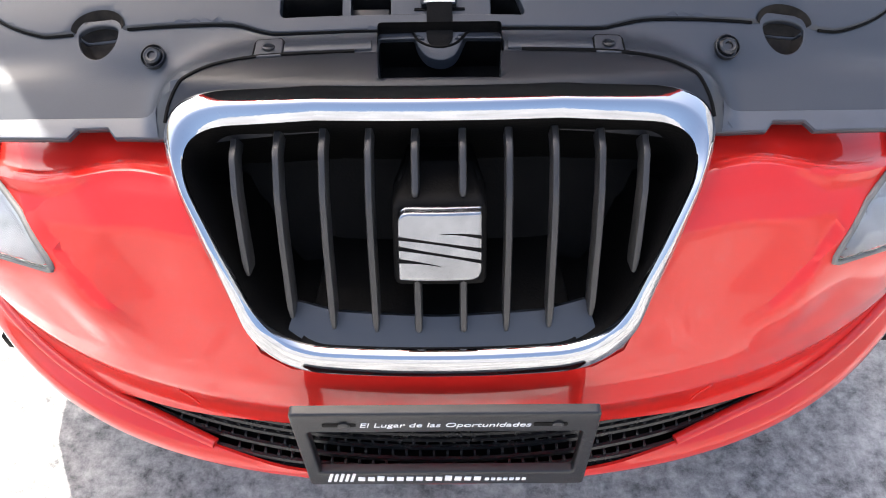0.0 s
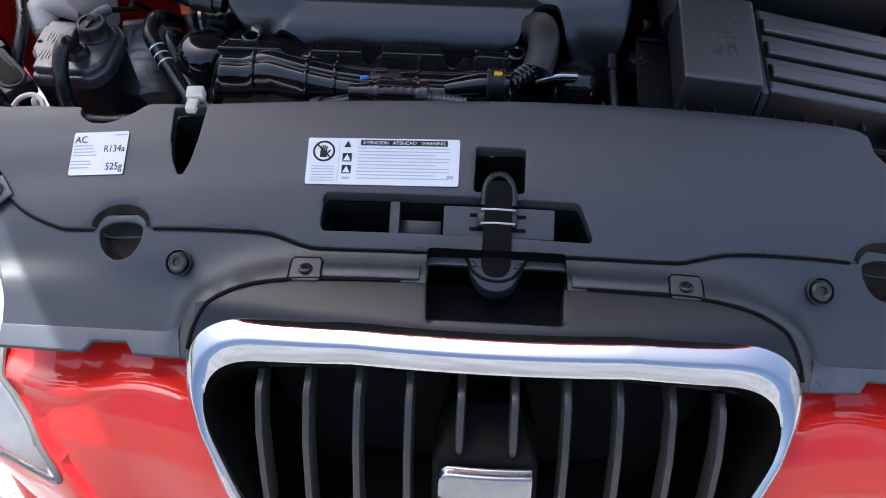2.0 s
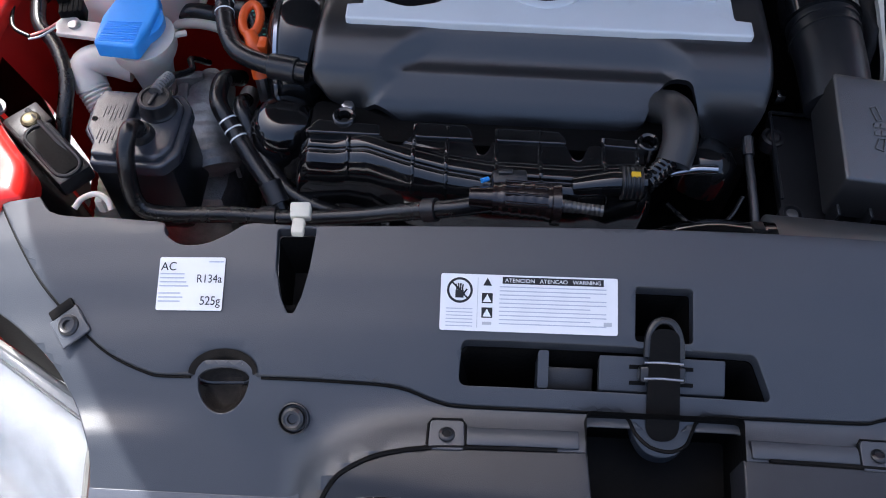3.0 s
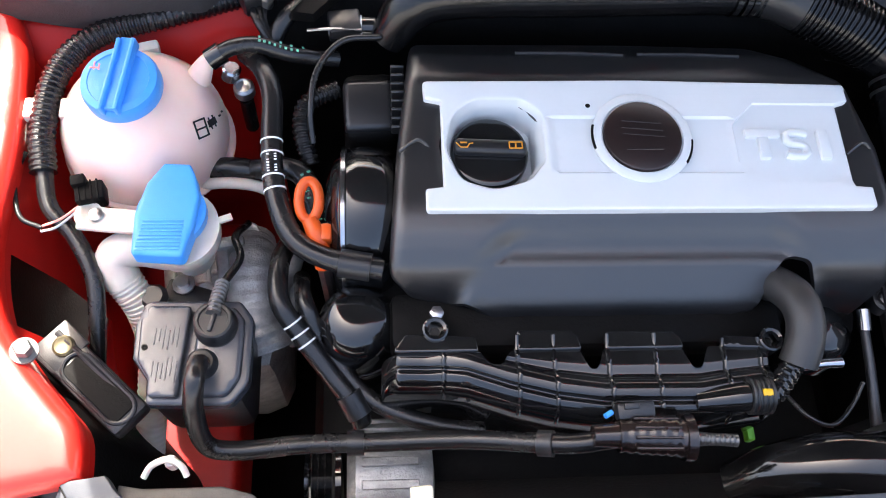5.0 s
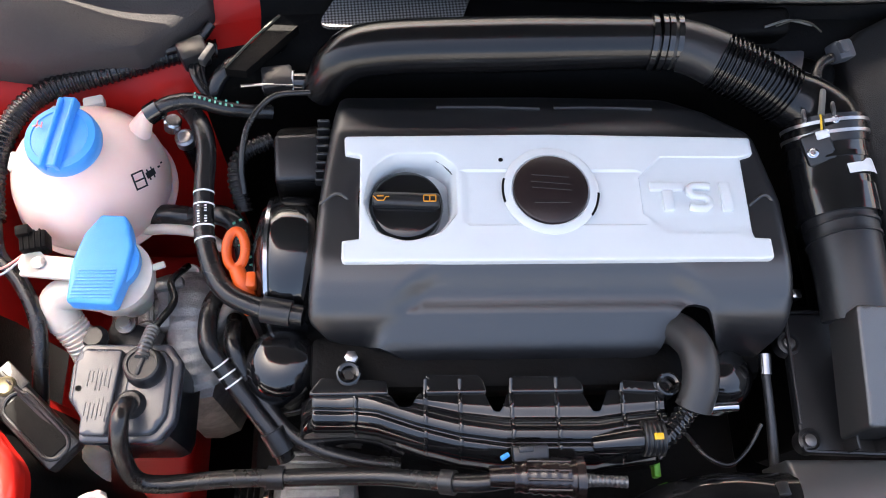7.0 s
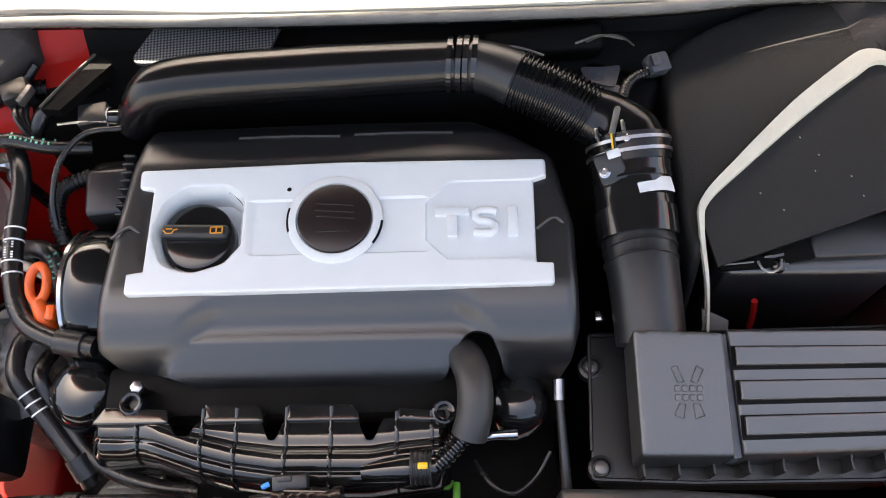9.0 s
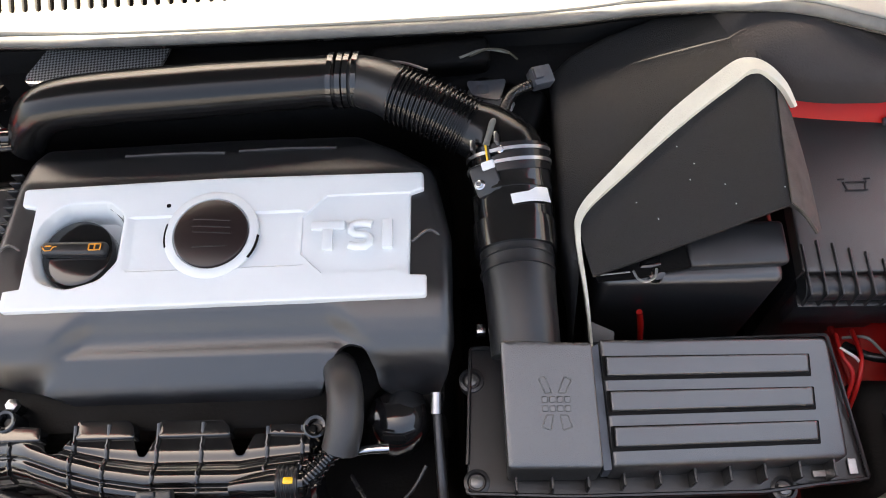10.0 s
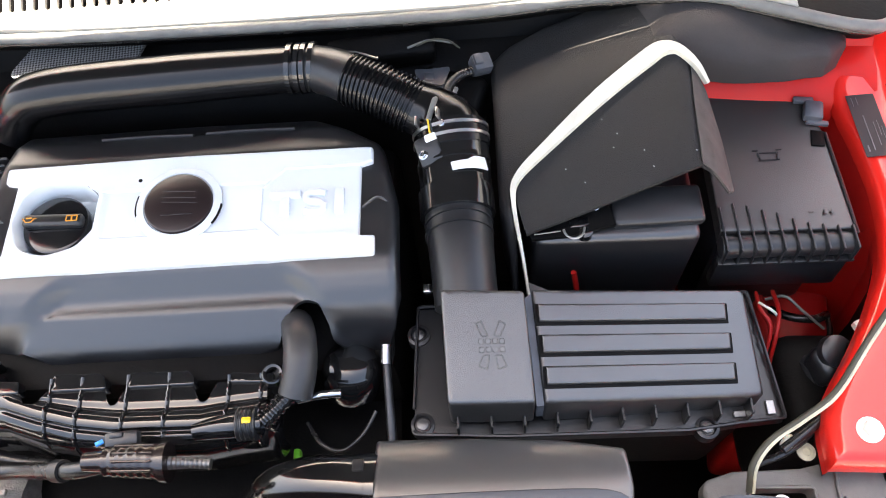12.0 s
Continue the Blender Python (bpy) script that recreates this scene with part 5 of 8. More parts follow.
def engine_cover():
    e = thing("engine_cover", (-0.08, 1.09, 0.78), "black plastic engine cover with a white centre panel and raised letters", "engine cover")
    o = rpoly([(-0.300, 0.994), (-0.284, 0.982), (-0.252, 0.977), (-0.212, 0.964), (-0.169, 0.9605), (-0.031, 0.9605), (0.016, 0.967), (0.024, 0.988), (0.040, 1.006), (0.058, 1.000), (0.066, 0.983), (0.069, 0.970), (0.118, 0.971), (0.130, 0.982), (0.137, 1.005), (0.137, 1.10), (0.122, 1.172), (0.046, 1.229), (-0.08, 1.233), (-0.278, 1.229), (-0.293, 1.10), (-0.300, 1.01)],
              [0.012, 0.02, 0.02, 0.02, 0.02, 0.02, 0.010, 0.010, 0.014, 0.012, 0.010, 0.006, 0.012, 0.012, 0.012, 0.03, 0.03, 0.03, 0.05, 0.012, 0.05, 0.02])
    cap = circle(-0.210, 1.100, 0.047)
    creases = [[(x, y) for x in np.arange(x0, 0.020, 0.004)] for x0, y in ((-0.212, 0.9990), (-0.232, 0.9760), (-0.232, 0.9735))]
    creases += [[(k - 1.018 + y, y) for y in np.arange(0.976, 1.042, 0.003)] for k in np.linspace(-0.2225, -0.1895, 9)]
    creases += [[(k + 0.8 * (1.008 - y), y) for y in np.arange(0.978, 1.042, 0.003)] for k in np.linspace(0.0335, 0.0645, 9)]
    part("shell", sheet(o, lambda u, v, d: (u, v, cover_z(u, v) - dome(d, 0.012) * smoothstep(0.980, 1.010, v) * smoothstep(0.045, 0.056, math.hypot(u + 0.210, v - 1.100)) * (1 - smoothstep(0.012, 0.018, u) * smoothstep(0.074, 0.068, u) * smoothstep(1.03, 1.01, v))),
         [cap], step=0.004, down=(0, 0, -0.006), rim=0.010, lines=creases), COVER, e, smooth=30)
    for x0, x1 in ((-0.183, -0.083), (-0.069, 0.027)):
        part("ridge", tube([(x0, 1.203, cover_z(0, 1.203) + 0.0005), ((x0 + x1) / 2, 1.203, cover_z(0, 1.203) + 0.0012), (x1, 1.201, cover_z(0, 1.201) + 0.0005)], 0.0022, n=8), BLACK, e)
    # small bright clip tabs at the ends
    for x, y in ((0.118, 1.098), (-0.275, 1.10)):
        part("end_ridge", tube([(x - 0.016, y - 0.006, cover_z(x, y) + 0.001), (x, y + 0.004, cover_z(x, y) + 0.003), (x + 0.012, y - 0.002, cover_z(x, y) - 0.004)], 0.0016, n=8), COVER, e)
    W = [(-0.270, 1.036), (0.115, 1.037), (0.115, 1.057), (0.100, 1.058), (0.101, 1.140), (0.113, 1.144), (0.113, 1.162), (-0.08, 1.165), (-0.270, 1.162), (-0.269, 1.144), (-0.255, 1.141), (-0.255, 1.058), (-0.270, 1.056)]
    o = rpoly(W, [0.004, 0.004, 0.002, 0.001, 0.001, 0.002, 0.004, 0, 0.004, 0.002, 0.001, 0.001, 0.002], 4)
    well = rpoly([(-0.252, 1.094), (-0.240, 1.064), (-0.212, 1.055), (-0.182, 1.064), (-0.168, 1.082), (-0.168, 1.130), (-0.184, 1.143), (-0.225, 1.143), (-0.245, 1.128)], [0.03, 0.02, 0.03, 0.02, 0.01, 0.012, 0.012, 0.02, 0.03], 5)

    def face(u, v, d):
        mid = smoothstep(1.070, 1.072, v) * smoothstep(1.127, 1.125, v) * smoothstep(-0.162, -0.158, u) * smoothstep(0.003, -0.001, u)
        inner = min(u - 0.001, v - 1.0615, 1.1412 - v, (u - 0.001 + v - 1.0615 - 0.020) * 0.7071, (u - 0.001 + 1.1412 - v - 0.022) * 0.7071)
        tab = smoothstep(0.0, 0.0010, inner)
        return (u, v, 0.8445 - 0.0022 * max(mid, 0.0) - 0.0022 * tab - dome(d, 0.0022))

    def field(k):
        edge = [(0.0996, 1.0615 + k), (0.021 + 0.414 * k, 1.0615 + k), (0.001 + k, 1.0815 + 0.414 * k), (0.001 + k, 1.1192 - 0.414 * k), (0.023 + 0.414 * k, 1.1412 - k), (0.0996, 1.1412 - k)]
        return [Vector(a).lerp(Vector(b), s / 5) for a, b in zip(edge, edge[1:]) for s in range(5)] + [Vector(edge[-1])]
    rows = [field(0.0), field(0.0010)]
    rows += [[(x, y) for x in np.arange(-0.1575, -0.001, 0.004)] for y in (1.0700, 1.0720, 1.1250, 1.1270)]
    rows += [[(x, y) for y in np.arange(1.0740, 1.1235, 0.004)] for x in (-0.1620, -0.1580)]
    wp = part("white_panel", sheet(o, face, [well], step=0.005, down=(0, 0, -0.007), rim=0.0022, lines=rows), WHITE, e, "white plastic centre panel")
    # filler well
    steps = [(1.0, 0.8435), (0.95, 0.838), (0.88, 0.826), (0.86, 0.812)]
    cen = Vector((-0.212, 1.100))
    loop = dense(well, 0.006)
    v, f = [], []
    for sc, z in steps:
        for p in loop:
            c = cen + (p - cen) * sc
            v.append((c.x, c.y, z))
    m = len(loop)
    for k in range(len(steps) - 1):
        for i in range(m):
            j = (i + 1) % m
            f.append((k * m + i, k * m + j, (k + 1) * m + j, (k + 1) * m + i))
    f.append(tuple(range(3 * m, 4 * m)))
    part("filler_well", (v, f), WHITE, wp)
    # octagon field outline and letters
    bar = lambda x, y, w, h, rz=0: rbox((w, h, 0.006), (x, y, 0.8435), 0.0007, (0, 0, rz), 2)
    # letters built of plain bars
    part("raised_letter", join(bar(0.0255, 1.1090, 0.031, 0.0080), bar(0.0255, 1.0947, 0.0095, 0.0206)), WHITE, wp)
    ess = [(0.0660, 1.1085), (0.0600, 1.1100), (0.0505, 1.1100), (0.0470, 1.1075), (0.0470, 1.1025), (0.0505, 1.0995), (0.0600, 1.0985), (0.0635, 1.0955), (0.0635, 1.0905), (0.0600, 1.0875), (0.0505, 1.0875), (0.0450, 1.0890)]
    part("raised_letter", tube([], 0.0040, n=10, line=[Vector((x, y, 0.8432)) for x, y in ess]), WHITE, wp)
    part("raised_letter", bar(0.0800, 1.0985, 0.0095, 0.0285), WHITE, wp)
    part("pin_hole", lathe([(0.0022, 0), (0.0020, 0.0004), (0.0002, 0.0004)], (-0.126, 1.137, 0.8445), n=12), DARK, wp)
    # badge
    c = (-0.082, 1.105, 0)
    part("badge_ring", lathe([(0.0440, 0.8435), (0.0440, 0.8455), (0.0425, 0.8465), (0.0360, 0.8468), (0.0350, 0.8450), (0.0002, 0.8450)], c, n=48), WHITE, wp)
    for a0 in (0.5 * math.pi + 1.3, -0.62):
        line = [Vector((c[0] + 0.0435 * math.cos(a0 + 0.05 * k), c[1] + 0.0435 * math.sin(a0 + 0.05 * k), 0.8455)) for k in range(12)]
        part("badge_slot", tube([], 0.0013, n=6, line=line), DARK, wp)
    disc = part("badge_disc", lathe([(0.0345, 0.845), (0.0340, 0.8478), (0.0325, 0.8486), (0.0002, 0.8490)], c, n=48), PLATE, wp, "glossy dark badge disc")
    for k, (y, w, x) in enumerate(((0.013, 0.034, 0.0), (0.006, 0.036, 0.0), (0.000, 0.036, 0.001), (-0.014, 0.032, 0.0))):
        part("badge_line", rbox((w, 0.0011, 0.0006), (c[0] + x, c[1] + y, 0.8488), 0.0002, (0, 0, -5 if k < 3 else 0), 1), SCREWGREY, disc)


engine_cover()


def oil_cap():
    c = thing("oil_filler_cap", (-0.213, 1.098, 0.812), "black oil filler cap with small orange symbols", "oil cap")
    part("cap", lathe([(0.030, 0.0), (0.0335, 0.004), (0.0340, 0.020), (0.0330, 0.0235), (0.0300, 0.0250), (0.0002, 0.0252)], (-0.213, 1.098, 0.808), n=40), GLOSS, c)
    part("grip", join(rbox((0.062, 0.014, 0.011), (-0.213, 1.099, 0.8365), 0.004, (0, 0, -2), 3)), BLACK, c)
    z = 0.8423
    can = [(-0.243, 1.101), (-0.239, 1.0965), (-0.2335, 1.0965), (-0.2315, 1.100), (-0.2285, 1.1005)]
    part("symbol", join(tube([], 0.0006, n=6, line=[Vector((x, y, z)) for x, y in can]), rbox((0.006, 0.0012, 0.0008), (-0.2365, 1.1010, z), 0)), AMBERINK, c)
    part("symbol", join(*[rbox(q, (x, y, z), 0) for q, x, y in (((0.011, 0.0010, 0.0008), -0.192, 1.1015), ((0.011, 0.0010, 0.0008), -0.192, 1.0955), ((0.0010, 0.006, 0.0008), -0.1975, 1.0985), ((0.0012, 0.006, 0.0008), -0.192, 1.0985), ((0.0010, 0.006, 0.0008), -0.1865, 1.0985))]), AMBERINK, c)


oil_cap()


RUN = spline([(0.8655, 0.735, 0), (0.8655, 0.770, 0), (0.8680, 0.788, 0), (0.8730, 0.7990, 0), (0.8800, 0.8045, 0), (0.8850, 0.8038, 0), (0.8880, 0.8072, 0), (0.8960, 0.8082, 0), (0.9020, 0.8050, 0), (0.9060, 0.8030, 0), (0.9140, 0.8040, 0), (0.9205, 0.8040, 0), (0.9300, 0.8030, 0)], 6)
NOTCHES = ((-0.2160, 0.0150, 0.9165), (-0.1363, 0.0115, 0.9125), (-0.0500, 0.0125, 0.9115))     # middle, half width, depth


def top_y(x):
    """The rear edge of the runners' top, with three rounded notches."""
    y = 0.930
    for c, w, low in NOTCHES:
        d = abs(x - c) / w
        if d < 1.0:
            y = min(y, low + (0.930 - low) * smoothstep(0.18, 1.0, d))
    return y


def run_shift(x):
    return float(np.interp(x, [-0.31, -0.262, -0.240, -0.205, -0.170, -0.13, -0.05, -0.03, 0.02], [0.034, 0.032, 0.028, 0.016, 0.007, 0.001, 0.0, 0.003, 0.008]))


def intake_manifold():
    m = thing("intake_manifold", (-0.13, 0.90, 0.72), "glossy black ribbed plastic intake manifold", "manifold")

    def at(x, k):
        """The k-th point of the runner's section at x."""
        y, z = RUN[k].x, RUN[k].y
        y = y + run_shift(x) * smoothstep(0.932, 0.900, y)
        end = min(1.0, max(0.0, (x + 0.308) / 0.014)) ** 0.5 * min(1.0, max(0.0, (0.020 - x) / 0.010)) ** 0.5
        y = 0.905 + (y - 0.905) * (0.65 + 0.35 * end)
        return Vector((x, min(y, top_y(x)), 0.742 + (z - 0.742) * (0.55 + 0.45 * end) - 0.010 * smoothstep(-0.235, -0.275, x)))
    xs = [round(float(x), 4) for x in np.arange(-0.308, 0.0201, 0.002)]
    v, f, n = [], [], len(RUN)
    for x in xs:
        v += [tuple(at(x, k)) for k in range(n)]
    for i in range(len(xs) - 1):
        for k in range(n - 1):
            f.append((i * n + k, (i + 1) * n + k, (i + 1) * n + k + 1, i * n + k + 1))
    part("runner_body", (v, f), GLOSS, m, smooth=50)
    for o in ([(-0.300, 0.928), (-0.229, 0.928), (-0.231, 0.941), (-0.288, 0.944)], [(-0.198, 0.928), (-0.144, 0.928), (-0.147, 0.940), (-0.152, 0.945), (-0.198, 0.946)],
              [(-0.124, 0.928), (-0.059, 0.928), (-0.061, 0.937), (-0.067, 0.943), (-0.124, 0.944)], [(-0.026, 0.928), (0.016, 0.926), (0.016, 0.936), (-0.026, 0.939)]):
        part("top_plate", sheet(rpoly(o, 0.003, 3), lambda u, v, d: (u, v, 0.8060 - dome(d, 0.002)), step=0.006, down=(0, 0, -0.012), rim=0.002), GLOSS, m)
    for x in (-0.258, -0.198, -0.168, -0.1235, -0.084, -0.0265, 0.004):
        line = [at(x, k) + Vector((0.0006 * math.sin(k * 1.3), 0, 0.0009)) for k in range(10, n, 2)] + [Vector((x, 0.941 if x < -0.03 else 0.936, 0.8068))]
        part("rib", tube([], 0.0018, n=8, line=line), GLOSS, m)
    for x, y in ((-0.264, 0.947), (0.015, 0.934)):
        boss = part("boss", lathe([(0.0105, -0.02), (0.0105, 0.005), (0.0090, 0.006), (0.0066, 0.005), (0.0062, -0.006), (0.0002, -0.006)], (x, y, 0.803), n=22), GLOSS, m)
        part("bolt", lathe([(0.0045, -0.006), (0.0045, -0.003), (0.0002, -0.003)], (x, y, 0.803), n=6), BLACK, boss)


intake_manifold()


def engine_block():
    b = thing("engine_block", (-0.10, 1.05, 0.40), "engine block below the cover, painted near-black for shade", "engine")
    # block, crankcase and rail cover carry the bay's shade as near-black colour
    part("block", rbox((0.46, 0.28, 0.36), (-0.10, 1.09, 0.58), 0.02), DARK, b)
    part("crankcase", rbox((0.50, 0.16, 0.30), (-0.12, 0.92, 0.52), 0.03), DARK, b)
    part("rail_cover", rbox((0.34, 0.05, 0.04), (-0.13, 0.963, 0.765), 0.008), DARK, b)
    part("gearbox", rbox((0.10, 0.16, 0.20), (-0.455, 1.04, 0.54), 0.03), ALU, b)
    part("gearbox_rib", join(*[rbox((0.006, 0.10, 0.02), (-0.452 + 0.02 * k, 1.03, 0.668), 0.002) for k in range(4)]), ALU, b)
    part("mount_bracket", join(rbox((0.046, 0.060, 0.012), (-0.452, 1.048, 0.690), 0.004, (0, 0, 6)), rbox((0.005, 0.060, 0.024), (-0.434, 1.046, 0.696), 0.002, (0, 0, 6)), rbox((0.005, 0.060, 0.020), (-0.470, 1.050, 0.694), 0.002, (0, 0, 6))), ALU, b)
    part("casting_rib", join(*[rbox((0.040, 0.004, 0.014), (-0.452, 1.028 + 0.016 * k, 0.694), 0.0015, (0, 0, 6)) for k in range(3)]), ALU, b)
    for x, y, z in ((-0.440, 1.012, 0.706), (-0.432, 1.078, 0.712)):
        part("boss", lathe([(0.012, -0.04), (0.012, 0), (0.010, 0.002), (0.006, 0.001), (0.0002, 0.001)], (x, y, z), n=18), ALU, b)
    part("casting", join(rbox((0.030, 0.050, 0.060), (-0.412, 1.040, 0.660), 0.010, (0, 0, -8), 3), tube([(-0.415, 1.020, 0.690), (-0.395, 1.045, 0.695), (-0.390, 1.075, 0.690)], 0.011, n=14)), ALU, b)
    part("bell_housing", tube([(-0.430, 1.078, 0.690), (-0.427, 1.045, 0.706), (-0.424, 1.005, 0.700), (-0.412, 0.970, 0.684)], [0.020, 0.024, 0.024, 0.026], n=22, rib=0.0016, pitch=0.011), ALU, b)
    part("side_casting", join(rbox((0.066, 0.062, 0.060), (-0.480, 1.040, 0.668), 0.014, (0, 0, 8), 3), *[rbox((0.005, 0.058, 0.010), (-0.500 + 0.014 * k, 1.040, 0.700), 0.002, (0, 0, 8), 2) for k in range(4)], lathe([(0.012, 0), (0.012, 0.012), (0.009, 0.014), (0.006, 0.012), (0.0002, 0.012)], (-0.470, 1.020, 0.694), n=18)), ALU, b)
    part("housing_lug", join(rbox((0.030, 0.012, 0.030), (-0.448, 1.062, 0.715), 0.004, (0, 0, 12)), rbox((0.012, 0.045, 0.024), (-0.452, 1.040, 0.712), 0.004, (0, 0, 8))), ALU, b)
    part("bracket", rbox((0.055, 0.030, 0.008), (-0.478, 1.008, 0.716), 0.003, (0, 0, -18)), BLACK, b)
    part("bolt", lathe([(0.010, 0), (0.010, 0.003), (0.006, 0.003), (0.006, 0.010), (0.0002, 0.010)], (-0.486, 1.022, 0.722), n=12), STEEL, b)
    part("bolt", lathe([(0.006, 0), (0.006, 0.006), (0.0045, 0.007), (0.0002, 0.007)], (-0.262, 0.962, 0.800), n=6), STEEL, b)
    part("bolt_stud", lathe([(0.004, -0.05), (0.004, 0.002), (0.0002, 0.002)], (-0.262, 0.962, 0.800), n=10), DARK, b)


engine_block()


def alternator():
    a = thing("alternator", (-0.30, 0.86, 0.60), "grey aluminium alternator with a ribbed pulley", "alternator")
    prof = [(0.038, 0)] + [(0.040 - 0.003 * (k % 2), 0.003 * k) for k in range(1, 10)] + [(0.038, 0.032), (0.02, 0.034), (0.0002, 0.034)]
    part("pulley", lathe(prof, (-0.375, 0.85, 0.66), (0, 90, 0), 28), GLOSS, a)
    part("housing", lathe([(0.045, 0), (0.055, 0.008), (0.056, 0.06), (0.048, 0.075), (0.0002, 0.08)], (-0.338, 0.85, 0.655), (0, 90, 0), 24), ALU, a)
    for k in range(8):
        an = math.radians(20 + 20 * k)
        part("fin", rbox((0.05, 0.004, 0.008), (-0.30, 0.85 + 0.056 * math.cos(an), 0.655 + 0.056 * math.sin(an)), 0.001, (math.degrees(an), 0, 0), 1), ALU, a)


alternator()


def oil_filter():
    f = thing("oil_filter", (-0.325, 0.955, 0.66), "glossy black round oil filter housing", "oil filter")
    part("housing", lathe([(0.036, 0), (0.036, 0.075), (0.034, 0.085), (0.030, 0.096), (0.022, 0.103), (0.010, 0.106), (0.0002, 0.106)], (-0.327, 0.968, 0.680), n=36), GLOSS, f)
    part("rim", lathe([(0.0365, 0), (0.039, 0.003), (0.039, 0.008), (0.0365, 0.011)], (-0.327, 0.968, 0.715), n=36), GLOSS, f)


oil_filter()


def side_housing():
    s = thing("throttle_housing", (-0.33, 1.10, 0.72), "rounded glossy black air housing at the end of the engine", "air housing")
    part("drum", lathe([(0.066, 0), (0.073, 0.010), (0.074, 0.030), (0.071, 0.042), (0.063, 0.051), (0.045, 0.058), (0.020, 0.061), (0.0002, 0.062)], (-0.296, 1.066, 0.757), (0, -90, 0), 48, 0.95), GLOSS, s)
    part("drum_band", lathe([(0.0715, 0), (0.0728, 0.001), (0.0728, 0.0045), (0.0700, 0.0055)], (-0.3360, 1.066, 0.757), (0, -90, 0), 48, 0.95), SATIN, s)
    part("upper_box", rbox((0.052, 0.070, 0.07), (-0.314, 1.165, 0.772), 0.012, (0, 0, 3), 3), DARK, s)
    part("upper_lid", rbox((0.046, 0.050, 0.02), (-0.316, 1.160, 0.803), 0.006, (8, 0, 3), 3), BLACK, s)
    for k in range(8):
        part("tooth", rbox((0.012, 0.003, 0.012), (-0.291, 1.125 + 0.009 * k, 0.824), 0.001, seg=1), BLACK, s)


side_housing()


def dipstick():
    d = thing("dipstick", (-0.372, 1.045, 0.74), "orange plastic dipstick handle with a ring", "dipstick")
    ring = [Vector((-0.3675 + 0.0085 * math.cos(a), 1.062 + 0.0165 * math.sin(a), 0.812 + 0.004 * math.sin(a))) for a in np.linspace(0, 2 * math.pi, 25)]
    part("ring", tube([], 0.0046, n=10, line=ring), ORANGE, d)
    part("stem", join(tube([(-0.3670, 1.046, 0.809), (-0.3600, 1.030, 0.802), (-0.355, 1.015, 0.780)], [0.0068, 0.0085, 0.0085], n=10), rbox((0.010, 0.016, 0.014), (-0.3530, 1.034, 0.804), 0.003)), ORANGE, d)
    part("tube", tube([(-0.356, 1.015, 0.782), (-0.352, 1.005, 0.72), (-0.35, 1.0, 0.60)], 0.006, n=8), STEEL, d)


dipstick()


def hose(name, pts, r, label, mat=None, rib=0.0, pitch=0.006, bands=(), ends=(), category="hose", per=8):
    h = thing(name, pts[0], label, category)
    part("tube", tube(pts, r, rib=rib, pitch=pitch, per=per), mat or RUBBER, h)
    line = spline(pts, 12)
    rr = r if not isinstance(r, (list, tuple)) else max(r)
    for t, bm in bands:
        i = min(len(line) - 2, int(t * (len(line) - 1)))
        p, q = line[i], line[i + 1]
        w = (q - p).normalized()
        part("printed_ring", tube([], rr + 0.0004, n=14, line=[p, p + w * 0.0016]), bm, h)
    for t, wide, bm in ends:
        i = min(len(line) - 2, int(t * (len(line) - 1)))
        p, q = line[i], line[i + 1]
        w = (q - p).normalized()
        part("clamp", tube([], rr + 0.0025, n=16, line=[p - w * wide / 2, p + w * wide / 2]), bm, h)
    return h


hose("breather_hose", [(0.026, 0.998, 0.768), (0.033, 0.987, 0.797), (0.0400, 0.967, 0.8145), (0.0425, 0.947, 0.817), (0.0410, 0.929, 0.811), (0.0360, 0.9135, 0.802)], 0.0160, "thick bent grey rubber breather hose", BARS, ends=())
hose("breather_connector", [(0.0300, 0.9120, 0.8055), (0.0225, 0.9035, 0.8060), (0.0140, 0.8940, 0.8065), (0.0070, 0.8870, 0.8060)], 0.0080, "ribbed black plastic hose connector", GLOSS, 0.0018, 0.006)


def print_on(h, pts, r, t0, t1, count, mat, size=(0.0022, 0.0042)):
    """Rows of small printed marks along the upper side of a hose."""
    line = spline(pts, 12)
    rnd = random.Random(count)
    for k in range(count):
        i = min(len(line) - 2, int((t0 + (t1 - t0) * k / count) * (len(line) - 1)))
        p, q = line[i], line[i + 1]
        w = (q - p).normalized()
        f = (t0 + (t1 - t0) * k / count) * (len(line) - 1) - i
        side = w.cross(Vector((0, 0.25, 1))).normalized()
        n = side.cross(w).normalized()
        for row in (-1, 1):
            if rnd.random() < 0.12:
                continue
            at = p.lerp(q, f) + side * r * 0.34 * row + n * (r * 0.945)
            m = Matrix.Translation(at) @ Matrix((w, side, n)).transposed().to_4x4()
            part("printed_mark", moved(rbox((size[0] * rnd.uniform(0.6, 1.1), size[1] * 0.75, 0.0006), (0, 0, 0), 0), m), mat, h)


